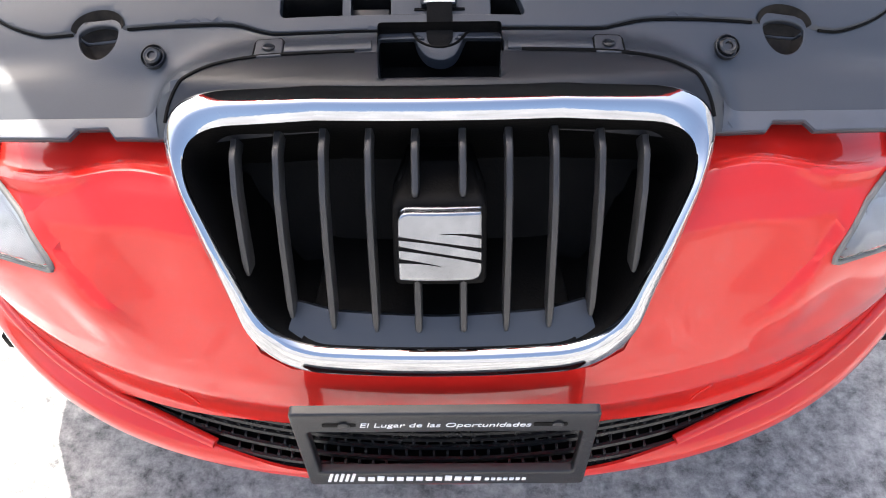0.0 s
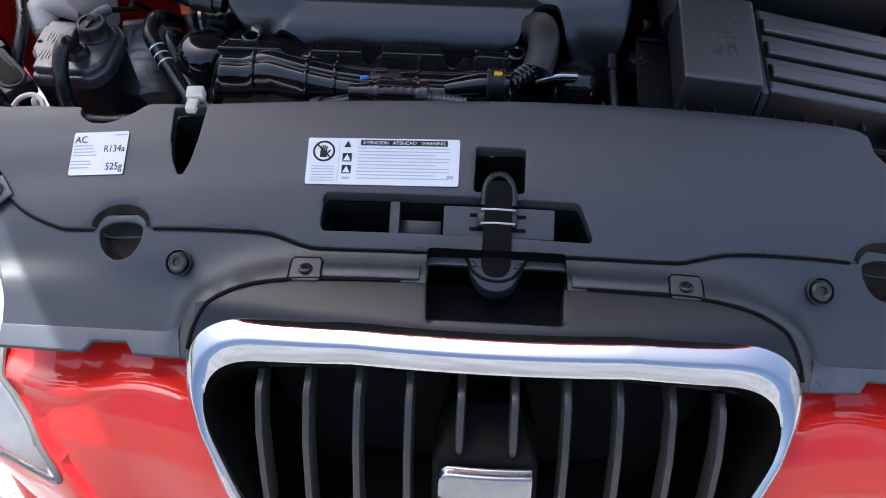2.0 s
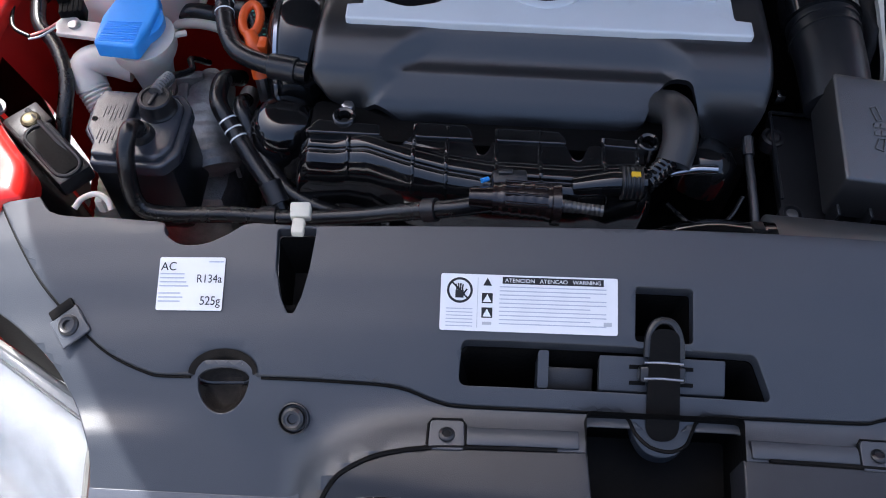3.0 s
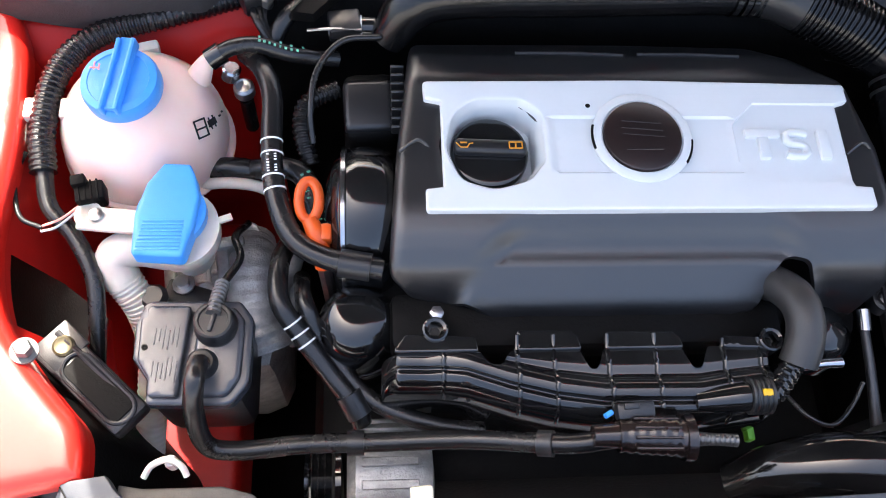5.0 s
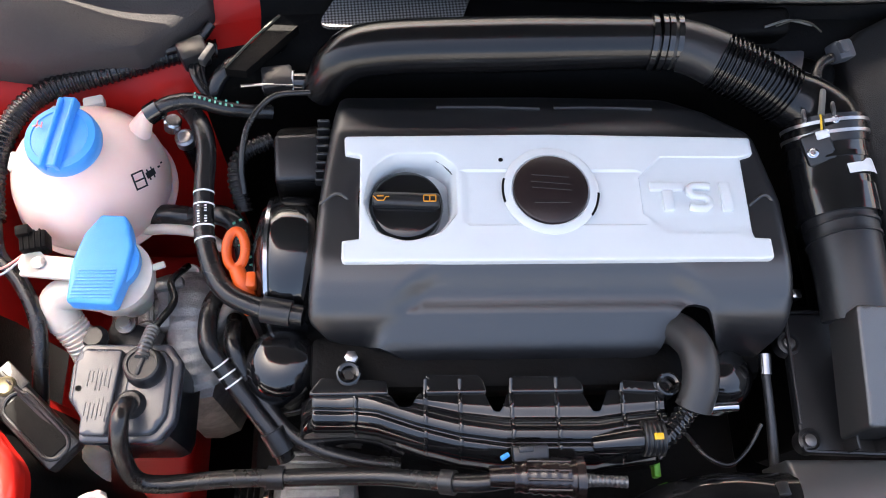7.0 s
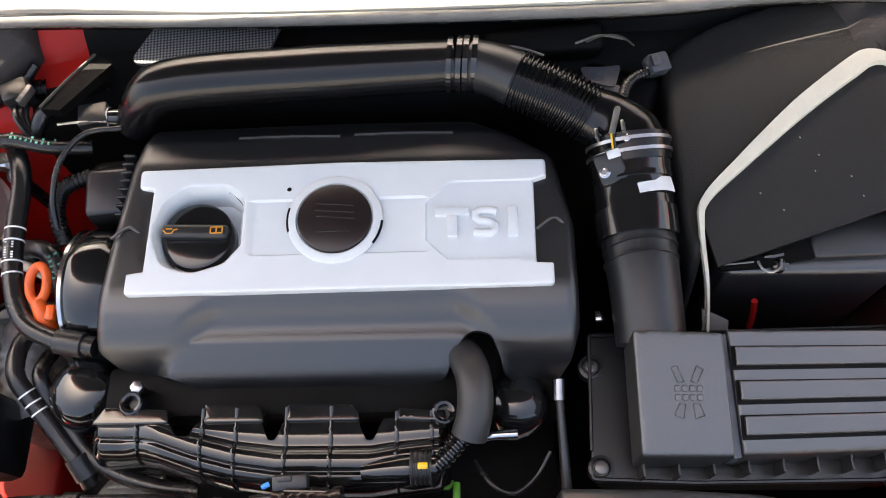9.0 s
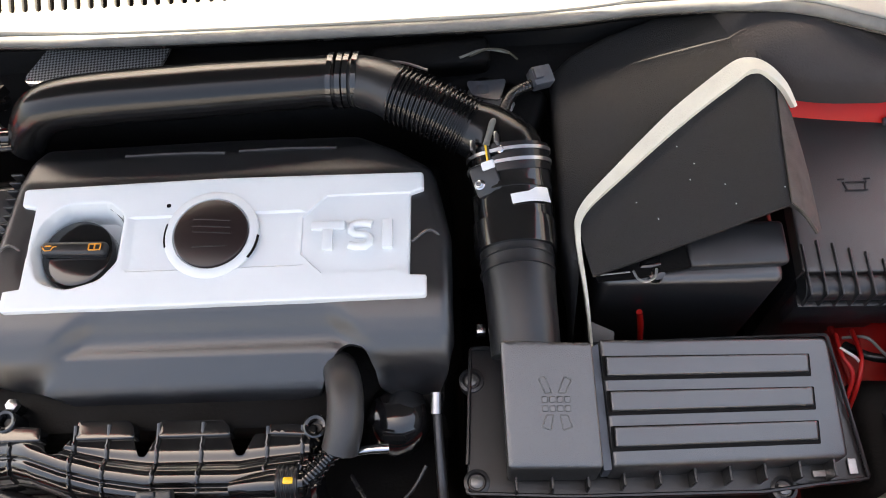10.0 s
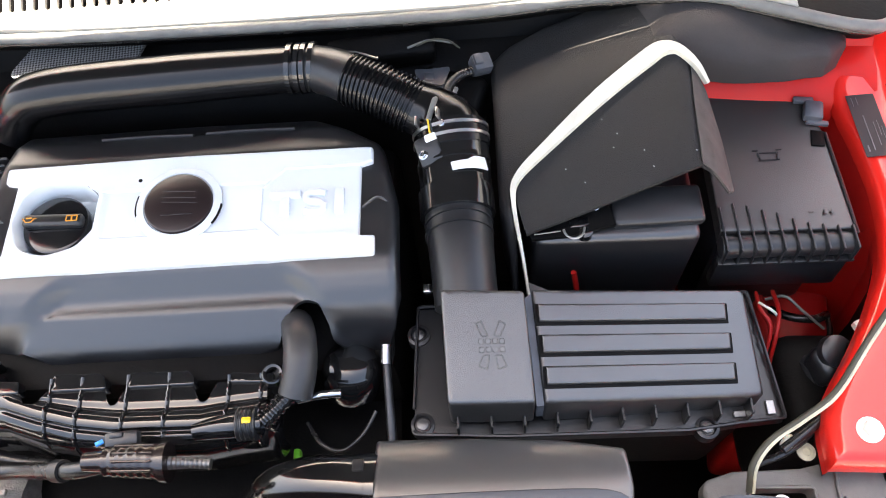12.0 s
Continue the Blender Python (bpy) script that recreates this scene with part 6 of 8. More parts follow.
def quick_coupling():
    q = thing("quick_coupling", (-0.006, 0.885, 0.803), "black quick coupling with a yellow locking clip", "coupling")
    part("barrel", tube([(0.008, 0.8875, 0.806), (-0.02, 0.886, 0.806), (-0.055, 0.884, 0.800)], [0.010, 0.012, 0.009], n=14), GLOSS, q)
    part("collar", tube([(0.004, 0.887, 0.806), (-0.014, 0.887, 0.806)], 0.0145, n=14, rib=0.001, pitch=0.004), BLACK, q)
    part("locking_clip", rbox((0.0085, 0.006, 0.005), (-0.003, 0.886, 0.8190), 0.0012), YELLOW, q, "yellow locking clip")
    part("stub", tube([(0.036, 0.912, 0.790), (0.058, 0.915, 0.795), (0.078, 0.916, 0.795)], [0.003, 0.0042, 0.0046], n=12), SATIN, q, "bright metal stub")


quick_coupling()


def bonnet_rod():
    r = thing("steel_rod", (0.121, 0.92, 0.74), "thin steel rod with a bright socket end", "rod")
    part("shaft", tube([(0.1182, 0.955, 0.776), (0.1200, 0.915, 0.766), (0.1225, 0.865, 0.749)], [0.0040, 0.0044, 0.0050], n=12), SCREWGREY, r)
    part("socket", tube([(0.1185, 0.968, 0.780), (0.1180, 0.9495, 0.776)], [0.0058, 0.0060], n=16), EMBLEM, r)


bonnet_rod()


def intake_pipe():
    p = thing("intake_pipe", (0.0, 1.25, 0.80), "glossy black air intake pipe with a ribbed bellows", "intake pipe")
    part("long_pipe", tube([(-0.300, 1.232, 0.810), (-0.275, 1.246, 0.842), (-0.235, 1.252, 0.856), (-0.10, 1.257, 0.858), (0.030, 1.262, 0.856)], [0.018, 0.024, 0.026, 0.027, 0.025], n=26), PIPE, p)
    for x in (0.024, 0.033, 0.0395, 0.048):
        part("clamp_ring", tube([(x, 1.2625, 0.856), (x + 0.005, 1.262, 0.856)], 0.0280, n=28), GLOSS, p)
    part("sleeve", tube([(0.045, 1.262, 0.856), (0.070, 1.253, 0.857), (0.092, 1.240, 0.858)], [0.025, 0.026, 0.027], n=22), BLACK, p)
    part("bellows", tube([(0.088, 1.242, 0.857), (0.125, 1.225, 0.852), (0.158, 1.208, 0.843)], 0.0265, n=24, rib=0.0026, pitch=0.0048), PIPE, p)
    part("elbow", tube([(0.156, 1.209, 0.844), (0.176, 1.199, 0.840), (0.188, 1.186, 0.837), (0.192, 1.170, 0.834)], [0.027, 0.031, 0.036, 0.038], n=26), PIPE, p)
    part("hose_end", tube([(0.192, 1.184, 0.8370), (0.194, 1.160, 0.8290)], 0.0390, n=30), PIPE, p)
    part("clamp_band", tube([(0.1927, 1.1795, 0.8360), (0.1930, 1.1765, 0.8350)], 0.0402, n=30), STEEL, p, "bright steel hose clamp")
    part("clamp_band", tube([(0.1933, 1.1695, 0.8325), (0.1936, 1.1665, 0.8315)], 0.0402, n=30), STEEL, p, "bright steel hose clamp")
    for x, z in ((0.160, 0.863), (0.182, 0.876)):
        part("clamp_ear", rbox((0.0030, 0.011, 0.0080), (x, 1.174, z), 0.0008, (0, -20, 0), 2), STEEL, p)
    part("sensor_neck", tube([(0.194, 1.168, 0.8310), (0.195, 1.130, 0.8220), (0.196, 1.095, 0.8190)], [0.0375, 0.037, 0.036], n=28), GLOSS, p)
    part("neck_step", tube([(0.1945, 1.146, 0.8255), (0.1948, 1.141, 0.8245)], 0.0384, n=30), GLOSS, p)
    part("sensor", rbox((0.026, 0.030, 0.0180), (0.173, 1.146, 0.8510), 0.003, (20, -25, 10)), BLACK, p)
    for x, y, z in ((0.1655, 1.139, 0.8545), (0.1860, 1.1660, 0.8685)):
        part("sensor_screw", lathe([(0.0052, 0), (0.0052, 0.001), (0.0038, 0.0016), (0.0036, 0.0035), (0.0026, 0.0042), (0.0022, 0.0032), (0.0002, 0.0032)], (x, y, z), (14, -20, 0), 16), SATIN, p)
    part("lead", tube([(0.172, 1.170, 0.8710), (0.176, 1.184, 0.8710), (0.1795, 1.196, 0.8700), (0.184, 1.204, 0.8570), (0.193, 1.211, 0.8530), (0.1995, 1.210, 0.8460)], 0.0030, n=10), SEALGREY, p, "grey taped sensor lead")
    part("terminal", rbox((0.012, 0.008, 0.0060), (0.1735, 1.1535, 0.8630), 0.0012, (14, -20, 8), 2), PAPER, p, "white sensor terminal")
    part("sensor_wire", tube([(0.1730, 1.157, 0.8645), (0.1722, 1.163, 0.8680), (0.1715, 1.171, 0.8710)], 0.0010, n=8), YELLOW, p)
    part("sensor_wire", tube([(0.1755, 1.157, 0.8645), (0.1745, 1.163, 0.8680), (0.1735, 1.171, 0.8710)], 0.0010, n=8), RUBBER, p)
    part("paper_tag", moved(sheet(rpoly([(-0.020, -0.0065), (0.002, -0.0070), (0.019, -0.0075), (0.019, 0.0075), (0.004, 0.0065), (-0.004, 0.0030), (-0.020, 0.0030)], 0.0008), lambda u, v, d: (u, v, -u * u * 14), step=0.006, down=(0, 0, -0.0006)), Matrix.Translation((0.213, 1.126, 0.8570)) @ pose(0, 0, 0, 8, 24, 14)), PAPER, p, "white paper tag")
    part("lower_joint", tube([(0.195, 1.112, 0.8220), (0.196, 1.086, 0.8190)], [0.0385, 0.0380], n=28), GLOSS, p)
    part("lower_duct", tube([(0.196, 1.090, 0.8190), (0.198, 1.040, 0.8147), (0.200, 0.992, 0.8055)], [0.034, 0.032, 0.031], n=26), BLACK, p)
    for y, z in ((1.078, 0.819), (1.066, 0.818)):
        part("duct_ring", tube([(0.1965, y, z), (0.1966, y - 0.003, z)], 0.0345, n=26), BLACK, p)


intake_pipe()


def lid_z(x, y):
    return 0.838 - 0.25 * (x - 0.176) + 0.17 * (y - 0.94)


def end_z(x, y):
    return 0.836 - 0.10 * (x - 0.176) + 0.25 * (y - 0.94)


def air_filter_box():
    a = thing("air_filter_box", (0.32, 0.95, 0.66), "dark grey plastic air filter box with a grooved lid", "air filter box")
    o = rpoly([(0.179, 0.890), (0.2575, 0.890), (0.2540, 0.990), (0.177, 0.992)], 0.004)
    part("lid_end", sheet(o, lambda u, v, d: (u, v, end_z(u, v) - dome(d, 0.003)), step=0.008, down=(0, 0, -0.050), rim=0.003), LIDWARM, a)
    # moulded symbol: a filter mat between two pairs of arrows
    on_end = lambda x, y: Matrix.Translation((x, y, end_z(x, y) + 0.0006)) @ pose(0, 0, 0, 14, 5.7, 0)
    strokes = [[(-0.0135, 0.0205), (-0.0085, 0.0220), (-0.0030, 0.0090), (-0.0085, 0.0085)], [(0.0135, 0.0195), (0.0080, 0.0220), (0.0025, 0.0090), (0.0085, 0.0085)],
               [(-0.0125, -0.0180), (-0.0050, -0.0205), (-0.0030, -0.0085), (-0.0085, -0.0085)], [(0.0125, -0.0180), (0.0050, -0.0205), (0.0030, -0.0085), (0.0090, -0.0085)]]
    for stroke in strokes:
        ring = stroke + stroke[:1]
        for (x0, y0), (x1, y1) in zip(ring, ring[1:]):
            w = math.hypot(x1 - x0, y1 - y0)
            part("symbol_stroke", moved(rbox((w, 0.0010, 0.0014), (0, 0, 0), 0.0003, (0, 0, math.degrees(math.atan2(y1 - y0, x1 - x0))), 1), on_end(0.2213 + (x0 + x1) / 2, 0.9400 + (y0 + y1) / 2)), GREYBLACK, a)
    for k in range(4):
        for j in range(2):
            part("symbol_stroke", moved(rbox((0.0050, 0.0050, 0.0012), (0, 0, 0), 0.0018, seg=1), on_end(0.2118 + 0.0063 * k, 0.9365 + 0.0072 * j)), GREYBLACK, a)
    o = rpoly([(0.266, 0.892), (0.478, 0.905), (0.4745, 1.0095), (0.262, 0.9975)], [0.003, 0.006, 0.008, 0.003])
    part("lid", sheet(o, lambda u, v, d: (u, v, lid_z(u, v) - dome(d, 0.004)), step=0.006, down=(0, 0, -0.046), rim=0.004), LIDWARM, a)
    part("lid_joint", sheet(rpoly([(0.2585, 0.890), (0.2655, 0.891), (0.2615, 0.995), (0.2550, 0.990)], 0.001, 2), lambda u, v, d: (u, v, lid_z(u, v) - 0.004), step=0.02, down=(0, 0, -0.03)), SLATE, a)
    for k in range(3):
        y, x0 = 0.9815 - 0.0290 * k, 0.2665 + 0.0014 * k
        bar = [(x0, y - 0.0160), (0.4505, y - 0.0050), (0.4515, y + 0.0105), (x0, y)]
        gap = [(x0 - 0.003, y - 0.0192), (0.4530, y - 0.0080), (0.4540, y + 0.0118), (x0 - 0.003, y + 0.0012)]
        # near-black sheet on the lid paints the shade round each strip
        part("groove", sheet(rpoly(gap, 0.001, 2), lambda u, v, d: (u, v, lid_z(u, v) + 0.0008), step=0.02, down=(0, 0, -0.001)), DARK, a)
        part("raised_strip", sheet(rpoly(bar, 0.0012, 3), lambda u, v, d: (u, v, lid_z(u, v) + 0.0044 - dome(d, 0.0016)), step=0.004, down=(0, 0, -0.005), rim=0.0016), LIDWARM, a)
    # flange and base
    fz = lambda x: 0.766 - 0.115 * (x - 0.15)
    o = rpoly([(0.143, 0.880), (0.235, 0.877), (0.405, 0.880), (0.4600, 0.887), (0.5025, 0.891), (0.4920, 1.027), (0.15, 1.012)], 0.004)
    part("flange", sheet(o, lambda u, v, d: (u, v, fz(u) - dome(d, 0.002)), step=0.015, down=(0.002, 0, -0.012), rim=0.002), BLACK, a)
    part("flange_wall", tube([], 0.0018, n=6, line=[Vector((p.x, p.y, fz(p.x) + 0.004)) for p in dense(o, 0.02)]), BLACK, a)
    part("base", rbox((0.30, 0.12, 0.16), (0.318, 0.952, 0.660), 0.015, (0, 6, 0)), DARK, a)
    for k in range(10):
        x = 0.186 + 0.031 * k
        part("rib", rbox((0.0025, 0.016, 0.030), (x, 0.886 + 0.012 * (x - 0.18) / 0.3, fz(x) + 0.010), 0.0006, seg=1), BLACK, a)
    for x, y in ((0.152, 0.890), (0.150, 0.982), (0.424, 0.883)):
        z = fz(x)
        ear = part("screw_ear", lathe([(0.0115, -0.012), (0.0115, 0.002), (0.0085, 0.003), (0.007, 0.000), (0.0002, 0.000)], (x, y, z), n=20), BLACK, a)
        part("screw", lathe([(0.0055, 0), (0.0055, 0.003), (0.003, 0.004), (0.0002, 0.004)], (x, y, z), n=14), GREYBLACK, ear)
    # bright metal block standing in for the glint on a bolt
    part("bolt_glint", rbox((0.010, 0.010, 0.014), (0.1605, 1.0274, 0.775), 0.002), SATIN, a, "small bright metal block for a bolt's glint")
    part("paper_scrap", join(rbox((0.020, 0.006, 0.002), (0.462, 0.896, fz(0.462) + 0.002), 0.0005, (0, 6, 4), 1), rbox((0.008, 0.014, 0.002), (0.490, 0.902, fz(0.490) + 0.002), 0.0005, (0, 6, 0), 1)), MESHGREY, a, "shiny scrap of foil")


air_filter_box()


def intake_snorkel():
    s = thing("intake_snorkel", (0.20, 0.83, 0.76), "smooth grey-black air intake snorkel in front of the filter box", "snorkel")
    o = rpoly([(0.110, 0.780), (0.330, 0.772), (0.336, 0.815), (0.334, 0.8515), (0.280, 0.8625), (0.200, 0.868), (0.112, 0.869)], [0.01, 0.012, 0.008, 0.006, 0.04, 0.04, 0.004])
    part("duct", sheet(o, lambda u, v, d: (u, v, 0.8175 - 0.06 * (u - 0.11) - 0.020 * max(0.0, (v - 0.818) / 0.050) ** 2 - dome(d, 0.004)), step=0.007, down=(0, 0, -0.05), rim=0.004), SNORKEL, s)
    part("collar", tube([(0.084, 0.828, 0.790), (0.114, 0.826, 0.792)], [0.0305, 0.0325], n=28, flat=0.8), GLOSS, s)
    part("collar_lug", rbox((0.010, 0.012, 0.004), (0.098, 0.842, 0.8135), 0.001, (-20, 0, 0)), BLACK, s)
    part("neck", tube([(0.104, 0.826, 0.792), (0.060, 0.832, 0.790), (0.020, 0.832, 0.775), (-0.010, 0.825, 0.74)], [0.030, 0.028, 0.024, 0.022], n=22, flat=0.85), GLOSS, s)


intake_snorkel()


# ---- battery side ----
def insulated_box():
    b = thing("control_box", (0.345, 1.12, 0.60), "black box under a felt insulation flap with cream trim", "box")
    part("body", rbox((0.165, 0.13, 0.22), (0.350, 1.118, 0.702), 0.008, (0, 2, 0), 3), COVER, b)
    part("lid", rbox((0.092, 0.042, 0.014), (0.394, 1.086, 0.816), 0.005, (4, 4, 2), 3), BLACK, b)
    # flat near-black sheet painting the shaded inside of the box
    part("opening", sheet([Vector(p) for p in ((0.2652, 1.0640), (0.2675, 1.0560), (0.3050, 1.0560), (0.3330, 1.0615), (0.3500, 1.0630), (0.3470, 1.0870), (0.3100, 1.0790))], lambda u, v, d: (u, v, 0.817 + 0.09 * (u - 0.27)), step=0.01, down=(0, 0, -0.004)), DARK, b)
    part("clip_wire", tube([(0.2985, 1.0600, 0.826), (0.3015, 1.0520, 0.827), (0.3090, 1.0490, 0.827), (0.3165, 1.0530, 0.8275), (0.3190, 1.0610, 0.827)], 0.0012, n=6), MESHGREY, b)
    part("inner_rim", tube([(0.270, 1.0600, 0.820), (0.284, 1.0605, 0.821), (0.296, 1.0610, 0.822)], 0.0008, n=6), MESHGREY, b)
    part("terminal", join(rbox((0.022, 0.014, 0.012), (0.316, 1.071, 0.816), 0.003), lathe([(0.008, 0), (0.008, 0.008), (0.003, 0.010), (0.0002, 0.010)], (0.320, 1.061, 0.812), n=16)), GLOSS, b)
    for x, y in ((0.3017, 1.0755), (0.3320, 1.0835)):
        part("bolt", lathe([(0.0045, 0), (0.0045, 0.005), (0.003, 0.006), (0.0002, 0.006)], (x, y, 0.822), n=8), SATIN, b)

    def front(u, v, d):
        # the flap falls from the trim line to its front edge
        z = 0.832 + 0.20 * (u - 0.27) + 0.02 * (v - 1.06) - 6.5 * max(0.0, u - 0.430) ** 1.5
        return (u, v, z)
    flap = [Vector(p) for p in [(0.262, 1.055), (0.300, 1.064), (0.360, 1.080), (0.432, 1.100), (0.448, 1.094), (0.462, 1.087), (0.472, 1.098), (0.470, 1.155), (0.461, 1.211), (0.438, 1.238), (0.417, 1.2465), (0.400, 1.2375), (0.351, 1.2030), (0.2925, 1.153), (0.260, 1.122), (0.254, 1.100)]]
    fl = part("front_flap", sheet(flap, front, step=0.008, down=(0, 0, -0.004)), FELT, b, "black felt insulation flap")
    worn = [Vector(p) for p in [(0.433, 1.101), (0.449, 1.093), (0.462, 1.086), (0.473, 1.098), (0.471, 1.155), (0.460, 1.208), (0.444, 1.230), (0.438, 1.175)]]
    part("worn_edge", sheet(worn, lambda u, v, d: tuple(Vector(front(u, v, d)) + Vector((0, 0, 0.0022))), step=0.008, down=(0, 0, -0.004)), FELTEDGE, fl)
    # cream trim
    t = [(0.264, 1.016, 0.755), (0.258, 1.048, 0.800), (0.252, 1.092, 0.829), (0.258, 1.119, 0.8335), (0.2925, 1.152, 0.8415), (0.351, 1.2020, 0.8535), (0.400, 1.2365, 0.864), (0.417, 1.2455, 0.8675), (0.432, 1.241, 0.8695), (0.448, 1.225, 0.864), (0.460, 1.210, 0.850)]
    wide = [0.0014, 0.0016, 0.0026, 0.0045, 0.0068, 0.0103, 0.0112, 0.0100, 0.0062, 0.0040, 0.002]
    line = spline(t, 6)
    v, f = [], []
    for i, p in enumerate(line):
        w = (line[min(i + 1, len(line) - 1)] - line[max(i - 1, 0)]).normalized()
        side = w.cross(Vector((0, 0, 1))).normalized()
        u = i / (len(line) - 1) * (len(wide) - 1)
        k = min(int(u), len(wide) - 2)
        ww = wide[k] + (wide[k + 1] - wide[k]) * (u - k)
        n = side.cross(w)
        for a, c in ((-1, -0.003), (-0.9, 0.003), (0.9, 0.003), (1, -0.003)):
            v.append(tuple(p + side * ww * a * 0.9 + n * c))
    for i in range(len(line) - 1):
        for k in range(4):
            j = (k + 1) % 4
            f.append((i * 4 + k, i * 4 + 4 + k, i * 4 + 4 + j, i * 4 + j))
    part("trim", (v, f), CREAM, fl, "cream foam edge trim")
    back = [Vector(p) for p in [(0.252, 1.03), (0.254, 1.100), (0.262, 1.125), (0.2925, 1.156), (0.351, 1.206), (0.401, 1.2405), (0.418, 1.2495), (0.440, 1.240), (0.436, 1.30), (0.405, 1.352), (0.300, 1.324), (0.262, 1.306), (0.240, 1.286), (0.238, 1.10)]]
    part("rear_flap", sheet(back, lambda u, v, d: (u, v, 0.828 + 0.20 * (u - 0.27) + 0.02 * (v - 1.06) - 0.10 * max(0, v - 1.22) - 0.15 * smoothstep(1.08, 1.02, v) - dome(d, 0.008)), step=0.01, down=(0.004, 0.0, -0.10), rim=0.008), FELT, b, "black felt rear flap")
    rnd = random.Random(8)
    for k in range(11):
        x, y = rnd.uniform(0.29, 0.43), rnd.uniform(1.10, 1.18)
        part("dust_speck", rbox((0.0007, 0.0014, 0.0006), (x, y, front(x, y, 0)[2] + 0.0006), 0, (0, 0, rnd.uniform(0, 90))), PALEINK, fl)
    part("corner_bracket", sheet([Vector(p) for p in ((0.263, 1.0425), (0.2875, 1.030), (0.2860, 1.012), (0.262, 1.012))], lambda u, v, d: (u, v, 0.752 - 0.6 * max(0.0, 1.032 - v)), step=0.006, down=(0, 0, -0.003)), CARRIER, b, "grey plastic corner bracket")
    hose("red_cable", [(0.3110, 1.0450, 0.763), (0.3122, 1.0435, 0.757), (0.3150, 1.0385, 0.738), (0.3180, 1.0320, 0.705)], 0.0030, "red insulated cable by the box", CABLERED, category="cable")


insulated_box()


def battery():
    b = thing("battery_box", (0.535, 1.15, 0.55), "black plastic battery box with a ribbed front edge", "battery")
    o = rpoly([(0.461, 1.070), (0.5955, 1.066), (0.5930, 1.190), (0.5780, 1.243), (0.466, 1.248)], [0.003, 0.003, 0.02, 0.006, 0.006])
    bz = lambda x, y: 0.785 - 0.02 * (x - 0.53)
    part("lid", sheet(o, lambda u, v, d: (u, v, bz(u, v) - dome(d, 0.002)), step=0.010, down=(0, 0, -0.018), rim=0.002), BATTERYLID, b)
    part("case", rbox((0.128, 0.165, 0.20), (0.528, 1.158, 0.660), 0.008), BLACK, b)
    part("front_barrel", tube([(0.462, 1.0600, 0.772), (0.529, 1.0585, 0.7715), (0.596, 1.0570, 0.771)], 0.0125, n=16), BLACK, b)
    part("front_face", rbox((0.134, 0.016, 0.060), (0.529, 1.0560, 0.728), 0.004, (0, 0, -2)), BLACK, b)
    part("front_lip", rbox((0.138, 0.012, 0.004), (0.529, 1.0500, 0.757), 0.001, (0, 0, -1.3)), BLACK, b)
    for k in range(10):
        x, y = 0.4645 + 0.0143 * k, 1.0680 - 0.0005 * k
        long = (0.030, 0.034, 0.031, 0.026, 0.022, 0.015, 0.010, 0.008, 0.006, 0.006)[k]
        part("rib", join(rbox((0.0020, long, 0.0030), (x, y + long / 2, bz(x, y) + 0.0008), 0.0006, None, 1), rbox((0.0026, 0.028, 0.030), (x, y - 0.008, 0.7725), 0.006, None, 2)), BLACK, b)
    part("rear_lip", rbox((0.108, 0.005, 0.006), (0.522, 1.2430, 0.783), 0.0015, (0, 0, -2.5)), BLACK, b)
    part("edge_strip", tube([(0.5945, 1.185, 0.784), (0.5965, 1.120, 0.783), (0.5985, 1.062, 0.780)], 0.0022, n=8), BLACK, b)
    part("clip", join(rbox((0.020, 0.024, 0.012), (0.5860, 1.210, 0.790), 0.003, (0, 0, -14)), rbox((0.022, 0.008, 0.006), (0.5800, 1.2275, 0.788), 0.002, (0, 0, -8)), rbox((0.024, 0.006, 0.005), (0.5880, 1.197, 0.787), 0.0015, (0, 0, -14))), SLATE, b, "grey locking clip")
    part("clip_slot", rbox((0.014, 0.020, 0.0016), (0.5850, 1.178, 0.7850), 0.0006, (0, 0, -10)), DARK, b)
    z = 0.7860
    part("symbol", join(rbox((0.022, 0.0013, 0.0008), (0.528, 1.1535, z), 0), rbox((0.018, 0.0013, 0.0008), (0.528, 1.1625, z), 0), rbox((0.0013, 0.010, 0.0008), (0.5185, 1.1580, z), 0, (0, 0, 15)), rbox((0.0013, 0.010, 0.0008), (0.5375, 1.1580, z), 0, (0, 0, -15)), rbox((0.006, 0.0013, 0.0008), (0.5155, 1.1660, z), 0), rbox((0.006, 0.0013, 0.0008), (0.5405, 1.1660, z), 0)), INK, b)
    part("moulded_mark", join(rbox((0.0050, 0.0012, 0.0006), (0.556, 1.087, z), 0), rbox((0.0035, 0.0050, 0.0006), (0.570, 1.086, z), 0.001), rbox((0.0035, 0.0050, 0.0006), (0.577, 1.086, z), 0.001)), BATTERYLID, b)


battery()

STRIP = [(0.690, 1.085, 0.812), (0.663, 1.048, 0.806), (0.606, 0.980, 0.803), (0.566, 0.936, 0.801), (0.526, 0.890, 0.799), (0.492, 0.868, 0.797), (0.462, 0.851, 0.795), (0.444, 0.832, 0.790), (0.440, 0.812, 0.775)]
strip = hose("weather_strip", STRIP, 0.0036, "olive-grey rubber weather strip along the wing", SEALTAN, category="seal")
# thin pale tube added as the highlight along the strip
part("highlight_strip", tube([(x + 0.0020, y - 0.0014, z + 0.0018) for x, y, z in STRIP], 0.0019, n=8), PALESEAL, strip, "pale line painting the seal's highlight")
hose("wiring_loom", [(0.590, 0.945, 0.755), (0.555, 0.905, 0.762), (0.520, 0.876, 0.768), (0.480, 0.850, 0.765)], 0.0045, "thin black wiring loom", RUBBER, category="cable")
